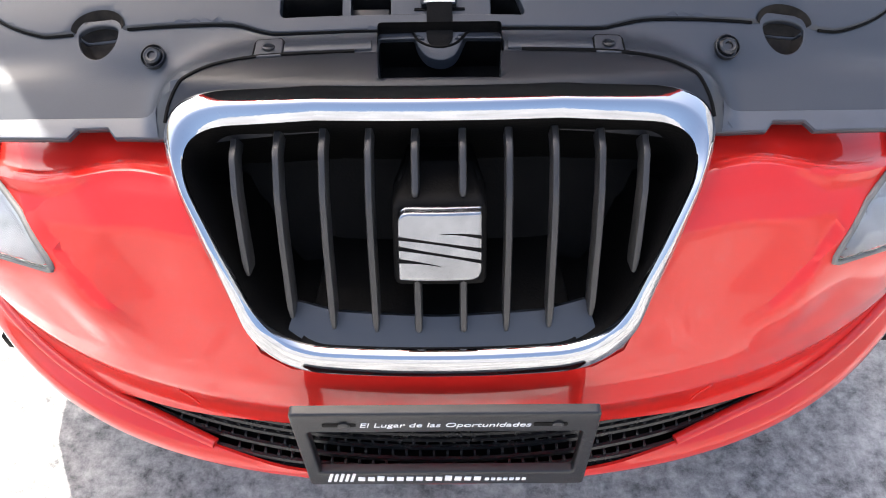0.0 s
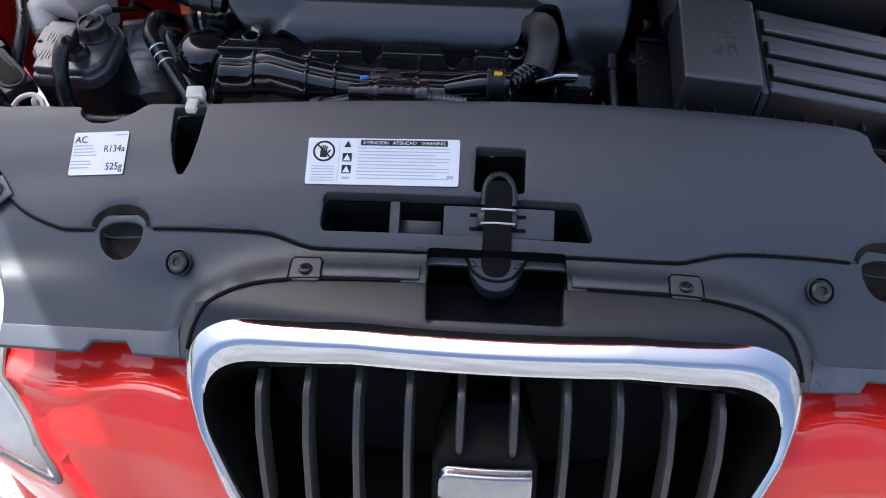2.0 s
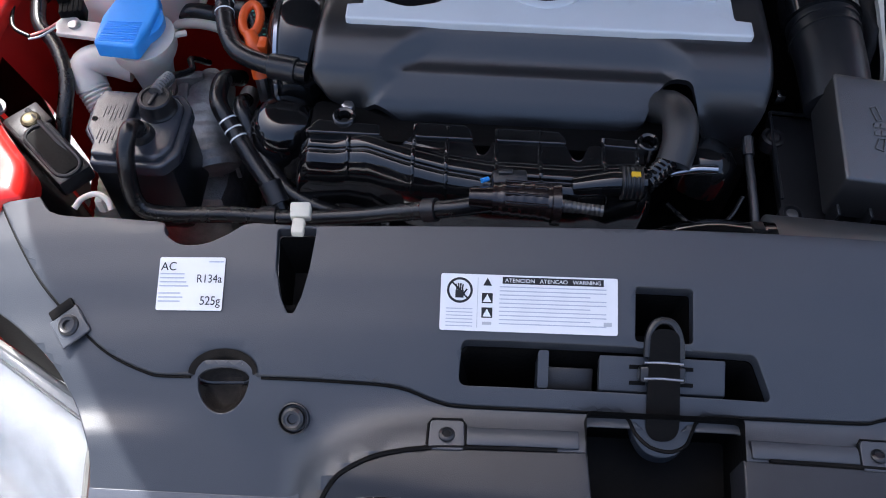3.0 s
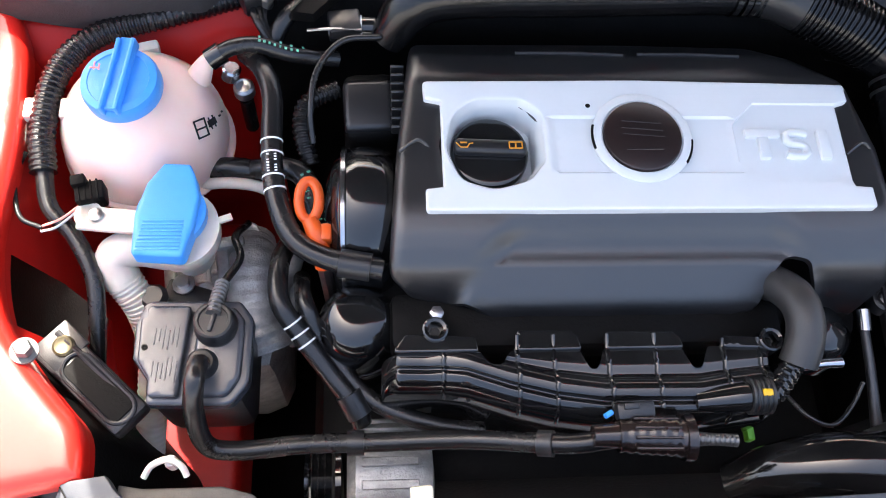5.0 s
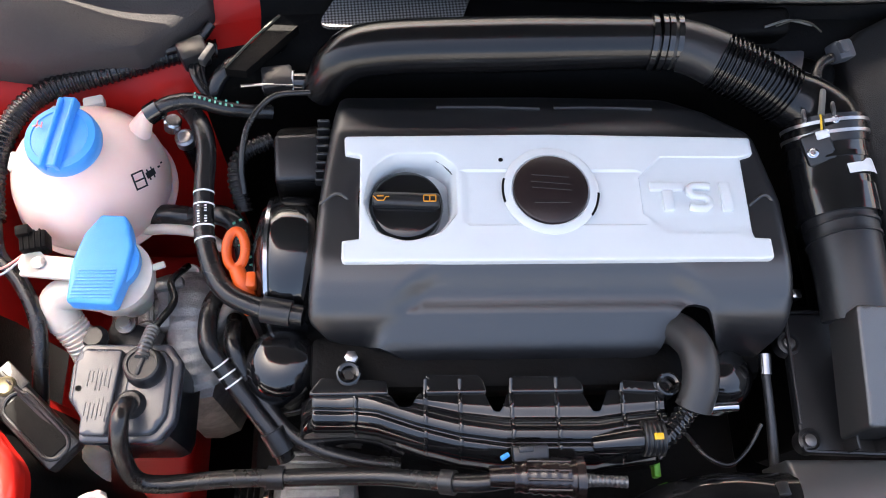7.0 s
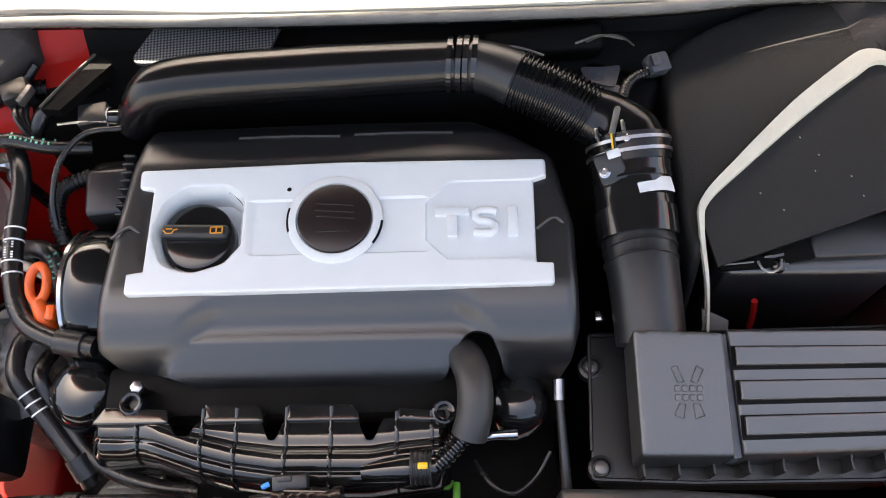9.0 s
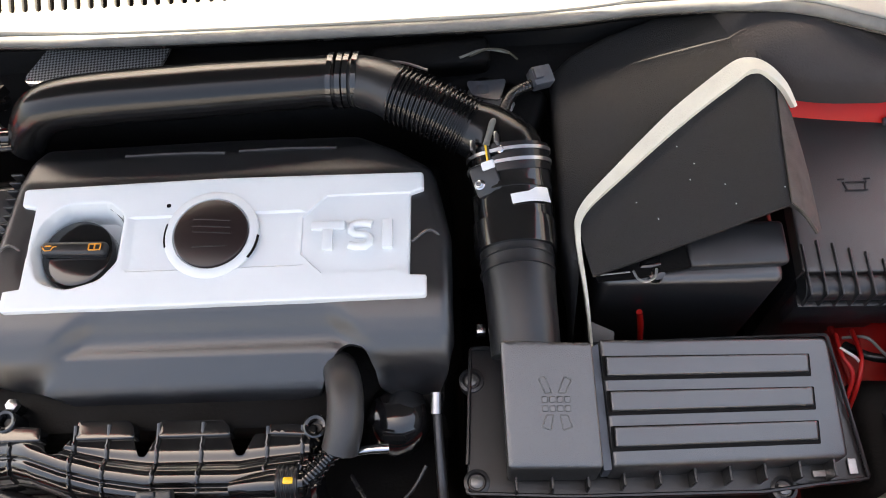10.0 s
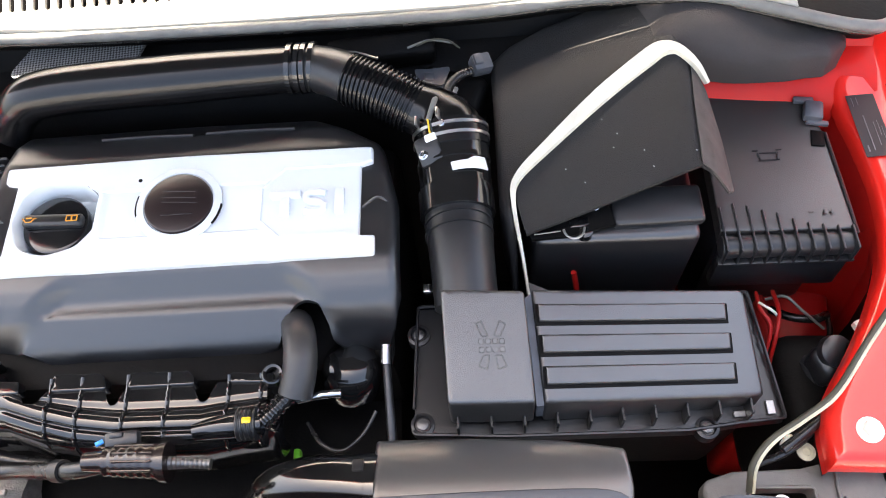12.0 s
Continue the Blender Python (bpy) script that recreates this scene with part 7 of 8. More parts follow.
hose("red_cable", [(0.505, 1.03, 0.72), (0.500, 1.005, 0.735), (0.508, 0.985, 0.73), (0.500, 0.955, 0.70)], 0.0022, "red insulated battery cable", CABLERED, category="cable")
hose("red_cable", [(0.530, 1.04, 0.70), (0.522, 1.005, 0.725), (0.515, 0.98, 0.72), (0.508, 0.95, 0.68)], 0.0024, "red insulated battery cable", CABLERED, category="cable")


def headlamp_rear(side):
    h = thing("headlight_housing", (side * 0.55, 0.92, 0.62), "black rear of the headlight housing beside the red wing", "headlight housing", "headlight housings")
    part("housing", rbox((0.10, 0.13, 0.16), (side * 0.553, 0.930, 0.620), 0.025, (0, side * 8, 0), 3), DARK, h)
    part("cap", lathe([(0.030, 0), (0.030, 0.015), (0.024, 0.020), (0.0002, 0.020)], (side * 0.562, 0.950, 0.680), (-30, side * 20, 0), 24), BLACK, h)
    if side < 0:
        part("socket", join(rbox((0.014, 0.014, 0.010), (side * 0.588, 0.975, 0.745), 0.003), lathe([(0.007, 0), (0.007, 0.014), (0.0002, 0.014)], (side * 0.594, 0.964, 0.742), n=12)), NATURAL, h, "pale bulb socket")


headlamp_rear(1)


def carrier(side):
    c = thing("lamp_carrier", (side * 0.50, 0.83, 0.70), "grey plastic headlight carrier bracket with bolts", "bracket", "lamp carriers")
    flip = lambda pts: pts if side > 0 else [Vector((-p.x, p.y)) for p in reversed(pts)]
    o = flip(rpoly([(0.402, 0.770), (0.600, 0.770), (0.606, 0.846), (0.560, 0.850), (0.535, 0.856), (0.522, 0.842), (0.500, 0.838), (0.437, 0.838), (0.408, 0.830)], [0.006, 0.006, 0.006, 0.006, 0.006, 0.006, 0.006, 0.008, 0.010]))
    hole = flip(rpoly([(0.446, 0.790), (0.505, 0.790), (0.507, 0.820), (0.448, 0.822)], 0.005))
    part("plate", sheet(o, lambda u, v, d: (u, v, 0.745 - dome(d, 0.003)), [hole], step=0.01, down=(0, 0, -0.02), rim=0.003), CARRIER, c)
    rim = [Vector((p.x, p.y, 0.7465)) for p in dense(hole, 0.02)]
    part("hole_rim", tube([], 0.0016, n=6, line=rim + rim[:1]), CARRIER, c)
    part("ridge", tube([(side * 0.535, 0.852, 0.746), (side * 0.528, 0.820, 0.747), (side * 0.530, 0.775, 0.746)], 0.0022, n=8), CARRIER, c)
    for x, y in ((0.580, 0.826), (0.476, 0.806)):
        part("bolt", lathe([(0.009, 0), (0.009, 0.003), (0.005, 0.003), (0.005, 0.008), (0.0002, 0.008)], (side * x, y, 0.742), n=14), STEEL, c)
    if side > 0:
        part("grommet", lathe([(0.0085, 0), (0.0085, 0.002), (0.0045, 0.003), (0.0035, 0.001), (0.0002, 0.001)], (0.507, 0.852, 0.746), n=18), PALESEAL, c)
        part("peg", lathe([(0.006, -0.01), (0.006, 0.006), (0.004, 0.008), (0.0002, 0.008)], (0.494, 0.862, 0.746), n=14), NATURAL, c)
        part("cable", tube([(0.455, 0.842, 0.742), (0.490, 0.853, 0.750), (0.530, 0.878, 0.752)], 0.0035, n=8), RUBBER, c)


carrier(1)
carrier(-1)


def cable_hook():
    h = thing("cable_hook", (-0.47, 0.845, 0.78), "cream plastic cable hook behind the cover panel", "hook")
    part("stem", rbox((0.008, 0.010, 0.018), (-0.468, 0.850, 0.788), 0.003), NATURAL, h)
    part("hook", tube([(-0.486, 0.838, 0.796), (-0.480, 0.846, 0.800), (-0.468, 0.850, 0.802), (-0.458, 0.845, 0.800), (-0.454, 0.838, 0.796)], 0.0026, n=10), NATURAL, h)


cable_hook()


# ---- coolant side ----
def coolant_tank():
    t = thing("coolant_tank", (-0.52, 1.15, 0.68), "round translucent pinkish coolant tank with a blue screw cap", "coolant tank")
    c = Vector((-0.521, 1.157, 0.768))
    prof = []
    for k in range(25):
        a = -math.pi / 2 + math.pi * k / 24
        r = 0.0745 * math.cos(a)
        prof.append((r, 0.068 * math.sin(a)))
    part("body", lathe(prof, tuple(c), None, 48), TANK, t)
    part("seam", lathe([(0.070, -0.003), (0.0765, -0.0025), (0.0775, -0.001), (0.0775, 0.001), (0.0765, 0.002), (0.070, 0.003)], (c.x + 0.001, c.y - 0.002, c.z - 0.014), (-3, 4, 0), 48), TANK, t)
    part("neck", lathe([(0.030, 0), (0.030, 0.02), (0.0002, 0.02)], (-0.525, 1.160, 0.815), n=30), TANK, t)
    cap = part("cap", lathe([(0.0320, 0), (0.0335, 0.004), (0.0335, 0.014), (0.0318, 0.0185), (0.026, 0.0200), (0.0255, 0.0192), (0.0002, 0.0205)], (-0.525, 1.160, 0.828), (3, -3, 0), 44), BLUE, t, "blue screw cap")
    for dx in (-0.0060, 0.0060):
        part("grip", rbox((0.0045, 0.070, 0.013), (-0.525 + dx, 1.160, 0.850), 0.0020, (3, -3, -8), 2), BLUE, cap)
    part("grip_web", rbox((0.012, 0.070, 0.006), (-0.525, 1.162, 0.850), 0.001, (3, -3, -8), 1), BLUE, cap)
    part("symbol", join(rbox((0.008, 0.0012, 0.0005), (-0.546, 1.168, 0.8505), 0), rbox((0.0012, 0.008, 0.0005), (-0.546, 1.170, 0.8505), 0), rbox((0.0012, 0.006, 0.0005), (-0.542, 1.169, 0.8505), 0)), PINKINK, cap)
    part("outlet", tube([(-0.470, 1.190, 0.805), (-0.462, 1.196, 0.818), (-0.455, 1.200, 0.822)], [0.012, 0.008, 0.007], n=12), TANK, t)
    for x, y, rz in ((-0.5815, 1.157, 0), (-0.6120, 1.157, 0), (-0.5560, 1.208, 35), (-0.5180, 1.224, 75)):
        part("bracket", rbox((0.011, 0.020, 0.012), (x, y, 0.802), 0.0025, (0, 0, -rz)), NATURAL, t)

    def on_tank(way, bars, turn):
        n = Vector(way).normalized()
        p = Vector((c.x + 0.0748 * n.x, c.y + 0.0748 * n.y, c.z + 0.0684 * n.z))
        m = Matrix.Translation(p) @ n.to_track_quat("Z", "Y").to_matrix().to_4x4() @ pose(0, 0, 0, 0, 0, turn)
        part("symbol", join(*[moved(rbox(s, q, 0), m) for s, q in bars]), INK, t)
    on_tank((0.775, -0.28, 0.566), [((0.016, 0.0015, 0.0006), (0, 0.006, 0)), ((0.016, 0.0015, 0.0006), (0, -0.006, 0)), ((0.0015, 0.013, 0.0006), (-0.0075, 0, 0)), ((0.0015, 0.013, 0.0006), (0, 0, 0)), ((0.0015, 0.013, 0.0006), (0.0075, 0, 0))], 55)
    on_tank((0.873, -0.135, 0.468), [((0.006, 0.012, 0.0006), (0, 0, 0)), ((0.011, 0.0014, 0.0006), (0, 0.003, 0)), ((0.011, 0.0014, 0.0006), (0, -0.003, 0)), ((0.0016, 0.003, 0.0006), (0.001, -0.013, 0)), ((0.0016, 0.002, 0.0006), (0.003, -0.018, 0))], 55)
    con = part("level_plug", join(rbox((0.024, 0.018, 0.018), (-0.552, 1.075, 0.798), 0.002, (0, 0, 12)), rbox((0.012, 0.010, 0.016), (-0.561, 1.083, 0.804), 0.0015, (0, 0, 12)), *[rbox((0.0016, 0.019, 0.019), (-0.560 + 0.005 * i, 1.0735 + 0.001 * i, 0.7985), 0.0004, (0, 0, 12), 1) for i in range(4)]), DARK, t, "black level sensor plug")
    part("lead", tube([(-0.562, 1.066, 0.795), (-0.578, 1.056, 0.790), (-0.594, 1.052, 0.785)], 0.0012, n=6), PINKINK, con)
    part("lead", tube([(-0.562, 1.064, 0.793), (-0.580, 1.050, 0.788), (-0.594, 1.047, 0.785)], 0.0012, n=6), PALEINK, con)


coolant_tank()


def washer_filler():
    w = thing("washer_filler", (-0.52, 1.03, 0.70), "off-white washer bottle filler neck with a blue flap cap", "washer filler")
    o = rpoly([(-0.507, 1.009), (-0.4665, 1.006), (-0.459, 1.034), (-0.4560, 1.060), (-0.4610, 1.080), (-0.4660, 1.0915), (-0.4875, 1.0925), (-0.5000, 1.074), (-0.5075, 1.046)], [0.004, 0.005, 0.01, 0.012, 0.008, 0.004, 0.004, 0.015, 0.012])
    cap = part("cap", sheet(o, lambda u, v, d: (u, v, 0.823 - dome(d, 0.003)), step=0.006, down=(0, 0, -0.014), rim=0.003), BLUE, w, "blue flap cap")
    part("cap_ring", lathe([(0.026, 0), (0.0285, 0.003), (0.0285, 0.012), (0.026, 0.014), (0.0002, 0.014)], (-0.4800, 1.050, 0.803), n=30), BLUE, cap)
    for k in range(9):
        y = 1.0125 + 0.0032 * k
        part("ridge", rbox((0.036 - 0.0004 * k, 0.0013, 0.0014), (-0.4865 + 0.0004 * k, y, 0.8233), 0.0004, seg=1), BLUE, cap)
    part("funnel", lathe([(0.018, -0.06), (0.022, -0.034), (0.031, -0.016), (0.0315, 0.0), (0.0002, 0.0)], (-0.474, 1.042, 0.802), n=28, squash=1.1), NATURAL, w)
    part("lug", join(rbox((0.050, 0.022, 0.006), (-0.536, 1.052, 0.796), 0.002, (0, 0, -6), 2), lathe([(0.012, -0.003), (0.012, 0.003), (0.0002, 0.003)], (-0.552, 1.056, 0.796), n=20)), NATURAL, w)
    part("lug_screw", lathe([(0.006, 0), (0.006, 0.003), (0.003, 0.004), (0.0002, 0.004)], (-0.545, 1.055, 0.799), n=16), STEEL, w)
    part("neck", tube([(-0.490, 1.036, 0.765), (-0.518, 1.037, 0.772), (-0.536, 1.029, 0.768), (-0.530, 1.012, 0.752)], 0.0165, n=20), NATURAL, w)
    part("corrugated_neck", tube([(-0.531, 1.015, 0.755), (-0.517, 0.995, 0.735), (-0.511, 0.970, 0.705)], [0.0155, 0.0140, 0.0130], n=20, rib=0.0010, pitch=0.0042), NATURAL, w)
    part("lower_neck", tube([(-0.511, 0.970, 0.705), (-0.517, 0.920, 0.67), (-0.526, 0.874, 0.62), (-0.530, 0.840, 0.58)], 0.0130, n=20, rib=0.0006, pitch=0.006), NATURAL, w)
    part("side_tab", rbox((0.014, 0.006, 0.004), (-0.440, 1.052, 0.797), 0.001, (0, 0, 20)), NATURAL, w)
    part("valve", lathe([(0.012, 0), (0.013, 0.006), (0.009, 0.012), (0.0002, 0.012)], (-0.505, 1.000, 0.742), n=10), BLACK, w)


washer_filler()


def vapour_canister():
    c = thing("vapour_canister", (-0.46, 0.94, 0.70), "grey-black plastic canister with a ribbed round cap", "canister")
    cz = lambda v: 0.786 + 0.03 * (v - 0.94)
    o = rpoly([(-0.494, 0.896), (-0.427, 0.894), (-0.4135, 0.912), (-0.4120, 0.966), (-0.4235, 0.9815), (-0.5000, 0.9825), (-0.5070, 0.962), (-0.5070, 0.934), (-0.4940, 0.916)], [0.005, 0.014, 0.02, 0.012, 0.008, 0.008, 0.012, 0.006, 0.006])
    part("flange", sheet(o, lambda u, v, d: (u, v, cz(v) - dome(d, 0.003)), step=0.008, down=(0, 0, -0.010), rim=0.003), LIDGREY, c)
    o = rpoly([(-0.4910, 0.9005), (-0.4680, 0.8995), (-0.4610, 0.9745), (-0.4945, 0.9755), (-0.5005, 0.963), (-0.5005, 0.930), (-0.4910, 0.9150)], [0.004, 0.004, 0.004, 0.006, 0.008, 0.005, 0.005])
    lid = part("left_lid", sheet(o, lambda u, v, d: (u, v, cz(v) + 0.009 - dome(d, 0.0022)), step=0.006, down=(0, 0, -0.012), rim=0.0022), LIDGREY, c, "slate plastic lid with moulded print")
    part("lid_pin", lathe([(0.0028, 0), (0.0026, 0.0008), (0.0016, 0.0009), (0.0002, 0.0002)], (-0.4955, 0.9400, cz(0.94) + 0.0088), n=14), DARK, lid)
    rnd = random.Random(3)
    for k in range(6):
        for j in range(2):
            part("moulded_line", rbox((0.0009, rnd.uniform(0.010, 0.020), 0.0006), (-0.4880 + 0.0036 * k, 0.922 + 0.026 * j + rnd.uniform(-0.003, 0.003), cz(0.935 + 0.026 * (j - 0.5)) + 0.0091), 0.0002, (0, 0, -4), 1), SLATE, lid)
    o = rpoly([(-0.4600, 0.9000), (-0.4300, 0.9000), (-0.4200, 0.9160), (-0.4185, 0.9640), (-0.4270, 0.9745), (-0.4555, 0.9750)], [0.004, 0.012, 0.016, 0.010, 0.006, 0.004])
    part("right_lid", sheet(o, lambda u, v, d: (u, v, cz(v) + 0.006 - dome(d, 0.004)), step=0.006, down=(0, 0, -0.010), rim=0.004), LIDGREY, c)
    part("body", rbox((0.080, 0.078, 0.11), (-0.4585, 0.939, 0.724), 0.012), BLACK, c)
    cap = part("round_cap", lathe([(0.0178, 0), (0.0178, 0.004), (0.0160, 0.006), (0.0155, 0.019), (0.0140, 0.0205), (0.0118, 0.0205), (0.0112, 0.0185), (0.0002, 0.0185)], (-0.4410, 0.9575, cz(0.957) + 0.003), n=32), BLACK, c)
    part("cap_bar", rbox((0.020, 0.0035, 0.003), (-0.4410, 0.9575, cz(0.957) + 0.0225), 0.001, (0, 0, 75)), BLACK, cap)
    part("nipple", lathe([(0.013, 0), (0.012, 0.006), (0.0095, 0.010), (0.0002, 0.011)], (-0.4500, 0.926, cz(0.926) + 0.004), n=20), BLACK, c)


vapour_canister()


def engine_mount():
    m = thing("engine_mount", (-0.47, 0.90, 0.60), "black steel engine mount arm with a pale bolt", "mount")
    part("arm", rbox((0.104, 0.034, 0.020), (-0.5420, 0.9205, 0.7700), 0.004, (0, 0, -43), 2), BLACK, m)
    part("arm_groove", rbox((0.064, 0.022, 0.002), (-0.5320, 0.9115, 0.7805), 0.009, (0, 0, -43), 3), DARK, m)
    a = Matrix.Translation((-0.5320, 0.9115, 0.7808)) @ pose(0, 0, 0, 0, 0, -43)
    ring = [a @ Vector((sx * 0.024 + 0.0125 * math.cos(t), 0.0125 * math.sin(t), 0)) for sx, ts in ((1, np.linspace(-1.57, 1.57, 10)), (-1, np.linspace(1.57, 4.71, 10))) for t in ts]
    part("arm_rim", tube([], 0.0020, n=8, line=ring + ring[:1]), BLACK, m)
    part("arm_plate", rbox((0.030, 0.034, 0.004), (-0.5660, 0.9475, 0.7785), 0.0015, (0, 0, -43), 2), BLACK, m)
    part("arm_edge", tube([(-0.5700, 0.9585, 0.7800), (-0.5370, 0.9285, 0.7800), (-0.5030, 0.8975, 0.7770)], 0.003, n=8), BLACK, m)
    part("bracket", lathe([(0.009, 0), (0.009, 0.004), (0.007, 0.005), (0.004, 0.004), (0.0002, 0.004)], (-0.5630, 0.9465, 0.7785), n=24), BRONZE, m)
    part("bolt", join(lathe([(0.0105, 0), (0.0105, 0.003), (0.0002, 0.003)], (-0.5810, 0.9335, 0.8100), (0, 10, 0), 20), lathe([(0.0072, 0.003), (0.0072, 0.010), (0.006, 0.012), (0.0002, 0.012)], (-0.5810, 0.9335, 0.8100), (0, 10, 0), 6)), PALEPLATE, m, "pale hexagon bolt")


engine_mount()

COOLANT_LINE = [(-0.455, 1.200, 0.822), (-0.438, 1.207, 0.828), (-0.415, 1.212, 0.826), (-0.385, 1.210, 0.815), (-0.345, 1.216, 0.80)]
print_on(hose("coolant_hose", COOLANT_LINE, 0.0075, "black coolant hose with green print", RUBBER, ends=((0.05, 0.014, GLOSS),)), COOLANT_LINE, 0.0075, 0.50, 0.84, 9, GREENINK)
HEATER_LINE = [(-0.430, 1.222, 0.800), (-0.412, 1.196, 0.812), (-0.402, 1.165, 0.815), (-0.401, 1.120, 0.812), (-0.396, 1.070, 0.808), (-0.380, 1.030, 0.805), (-0.350, 1.010, 0.806), (-0.305, 1.000, 0.806)]
print_on(hose("heater_hose", HEATER_LINE, 0.0095, "long black heater hose with white rings", RUBBER,
     bands=((0.44, WHITEINK), (0.47, WHITEINK), (0.53, WHITEINK), (0.57, WHITEINK)), ends=((0.93, 0.026, BLACK),)), HEATER_LINE, 0.0095, 0.475, 0.525, 7, WHITEINK, (0.0016, 0.003))
hose("lower_hose", [(-0.392, 1.060, 0.73), (-0.395, 1.020, 0.770), (-0.393, 0.985, 0.776), (-0.378, 0.962, 0.766), (-0.354, 0.932, 0.752), (-0.332, 0.905, 0.742), (-0.324, 0.888, 0.73)], 0.0088, "black coolant hose with white marks", RUBBER,
     bands=((0.47, WHITEINK), (0.52, WHITEINK), (0.56, WHITEINK)), ends=((0.86, 0.022, BLACK),))
hose("second_hose", [(-0.378, 1.020, 0.74), (-0.372, 0.985, 0.770), (-0.356, 0.955, 0.755), (-0.328, 0.918, 0.742), (-0.300, 0.898, 0.738), (-0.26, 0.885, 0.735), (-0.22, 0.880, 0.73)], 0.0076, "black rubber hose beside the oil filter", RUBBER)
hose("purge_hose", [(-0.450, 0.926, 0.790), (-0.450, 0.920, 0.810), (-0.450, 0.905, 0.818), (-0.452, 0.886, 0.800), (-0.448, 0.868, 0.765), (-0.425, 0.864, 0.755), (-0.370, 0.868, 0.753), (-0.314, 0.868, 0.753), (-0.245, 0.866, 0.765), (-0.195, 0.858, 0.788), (-0.160, 0.853, 0.803), (-0.125, 0.855, 0.812)], 0.0080, "black purge hose running across the engine", RUBBER, ends=((0.62, 0.014, BLACK), (0.86, 0.012, BLACK)))


def purge_valve():
    v = thing("purge_valve", (-0.095, 0.855, 0.78), "brown-black purge valve with a ribbed outlet", "valve")
    part("body", tube([(-0.1270, 0.8560, 0.8160), (-0.0940, 0.8550, 0.8170), (-0.0750, 0.8530, 0.8160)], [0.0125, 0.0150, 0.0150], n=20, rib=0.0010, pitch=0.008), BROWN, v)
    part("collar", tube([(-0.0770, 0.8530, 0.8160), (-0.0700, 0.8530, 0.8160)], [0.018, 0.0185], n=22), BROWN, v)
    part("neck", tube([(-0.1470, 0.8560, 0.8170), (-0.1270, 0.8560, 0.8170)], [0.0085, 0.0100], n=14), BROWN, v)
    for i in range(4):
        part("body_rib", rbox((0.036, 0.0022, 0.004), (-0.099, 0.843 + 0.0075 * i, 0.8295 + (0.001 if i in (1, 2) else -0.002)), 0.0006, (0, 0, -2), 1), BROWN, v)
    plug = part("plug", rbox((0.030, 0.013, 0.012), (-0.1130, 0.8740, 0.8210), 0.0025, (10, 0, 4)), BLACK, v)
    part("plug_latch", rbox((0.012, 0.005, 0.004), (-0.1170, 0.8760, 0.8280), 0.001, (10, 0, 4)), BLACK, plug)
    part("outlet", tube([(-0.0700, 0.8520, 0.8160), (-0.0490, 0.8510, 0.8150), (-0.0330, 0.8500, 0.8140)], [0.0055, 0.0042, 0.0045], n=12, rib=0.0007, pitch=0.004), GREYBLACK, v)
    part("wire_seal", lathe([(0.0022, 0), (0.0022, 0.007), (0.0002, 0.007)], (-0.1310, 0.8730, 0.8210), (0, -80, 30), 10), BLUE, v)


purge_valve()

hose("wiring_conduit", [(-0.405, 1.290, 0.800), (-0.440, 1.282, 0.806), (-0.500, 1.255, 0.812), (-0.560, 1.232, 0.812), (-0.592, 1.195, 0.808), (-0.601, 1.140, 0.800), (-0.597, 1.100, 0.792)], 0.0105, "black corrugated wiring conduit round the tank", RUBBER, 0.0013, 0.0056, category="conduit")
hose("wiring_loom", [(-0.597, 1.102, 0.792), (-0.590, 1.070, 0.785), (-0.568, 1.045, 0.780), (-0.550, 1.010, 0.772), (-0.547, 0.970, 0.755), (-0.553, 0.93, 0.72)], 0.0075, "black taped wiring loom", RUBBER, category="cable")
hose("thin_cable", [(-0.615, 1.120, 0.792), (-0.620, 1.095, 0.792), (-0.612, 1.060, 0.790), (-0.594, 1.050, 0.786)], 0.0022, "thin black cable on the red wing", RUBBER, category="cable")
hose("vacuum_hose", [(-0.305, 1.222, 0.826), (-0.340, 1.214, 0.830), (-0.362, 1.185, 0.826), (-0.368, 1.150, 0.815), (-0.366, 1.125, 0.800)], 0.0030, "thin black vacuum hose", RUBBER)
hose("ribbed_hose", [(-0.345, 1.19, 0.79), (-0.372, 1.175, 0.79), (-0.378, 1.150, 0.785), (-0.370, 1.12, 0.77)], 0.0075, "small corrugated black hose", RUBBER, 0.0014, 0.005)
PRINT_LINE = [(-0.425, 1.120, 0.76), (-0.395, 1.115, 0.775), (-0.375, 1.102, 0.778), (-0.366, 1.075, 0.770), (-0.362, 1.045, 0.75)]
print_on(hose("print_hose", PRINT_LINE, 0.0100, "black hose with green print", RUBBER), PRINT_LINE, 0.0100, 0.50, 0.86, 8, GREENINK)
hose("plug_lead", [(-0.430, 1.080, 0.73), (-0.435, 1.050, 0.765), (-0.428, 1.025, 0.775), (-0.437, 0.990, 0.800), (-0.441, 0.967, 0.808)], 0.0035, "thin black lead to the canister cap", RUBBER, category="cable")
hose("plug_lead", [(-0.437, 0.992, 0.799), (-0.439, 0.976, 0.806), (-0.441, 0.962, 0.809)], 0.0050, "short twisted black cable end", GREYBLACK, 0.0012, 0.004, category="cable")
hose("rear_cable", [(-0.405, 1.30, 0.83), (-0.420, 1.285, 0.822), (-0.45, 1.275, 0.818)], 0.0050, "black cable end at the firewall", RUBBER, category="cable")
hose("black_hose", [(-0.34, 1.30, 0.80), (-0.36, 1.27, 0.82), (-0.39, 1.25, 0.82), (-0.41, 1.22, 0.80)], 0.0085, "black hose behind the engine", RUBBER)
hose("round_sensor", [(-0.352, 1.240, 0.812), (-0.325, 1.240, 0.816), (-0.306, 1.240, 0.816)], 0.0115, "black cylindrical sensor with pale print", GLOSS, bands=((0.55, PALEINK),), category="sensor")


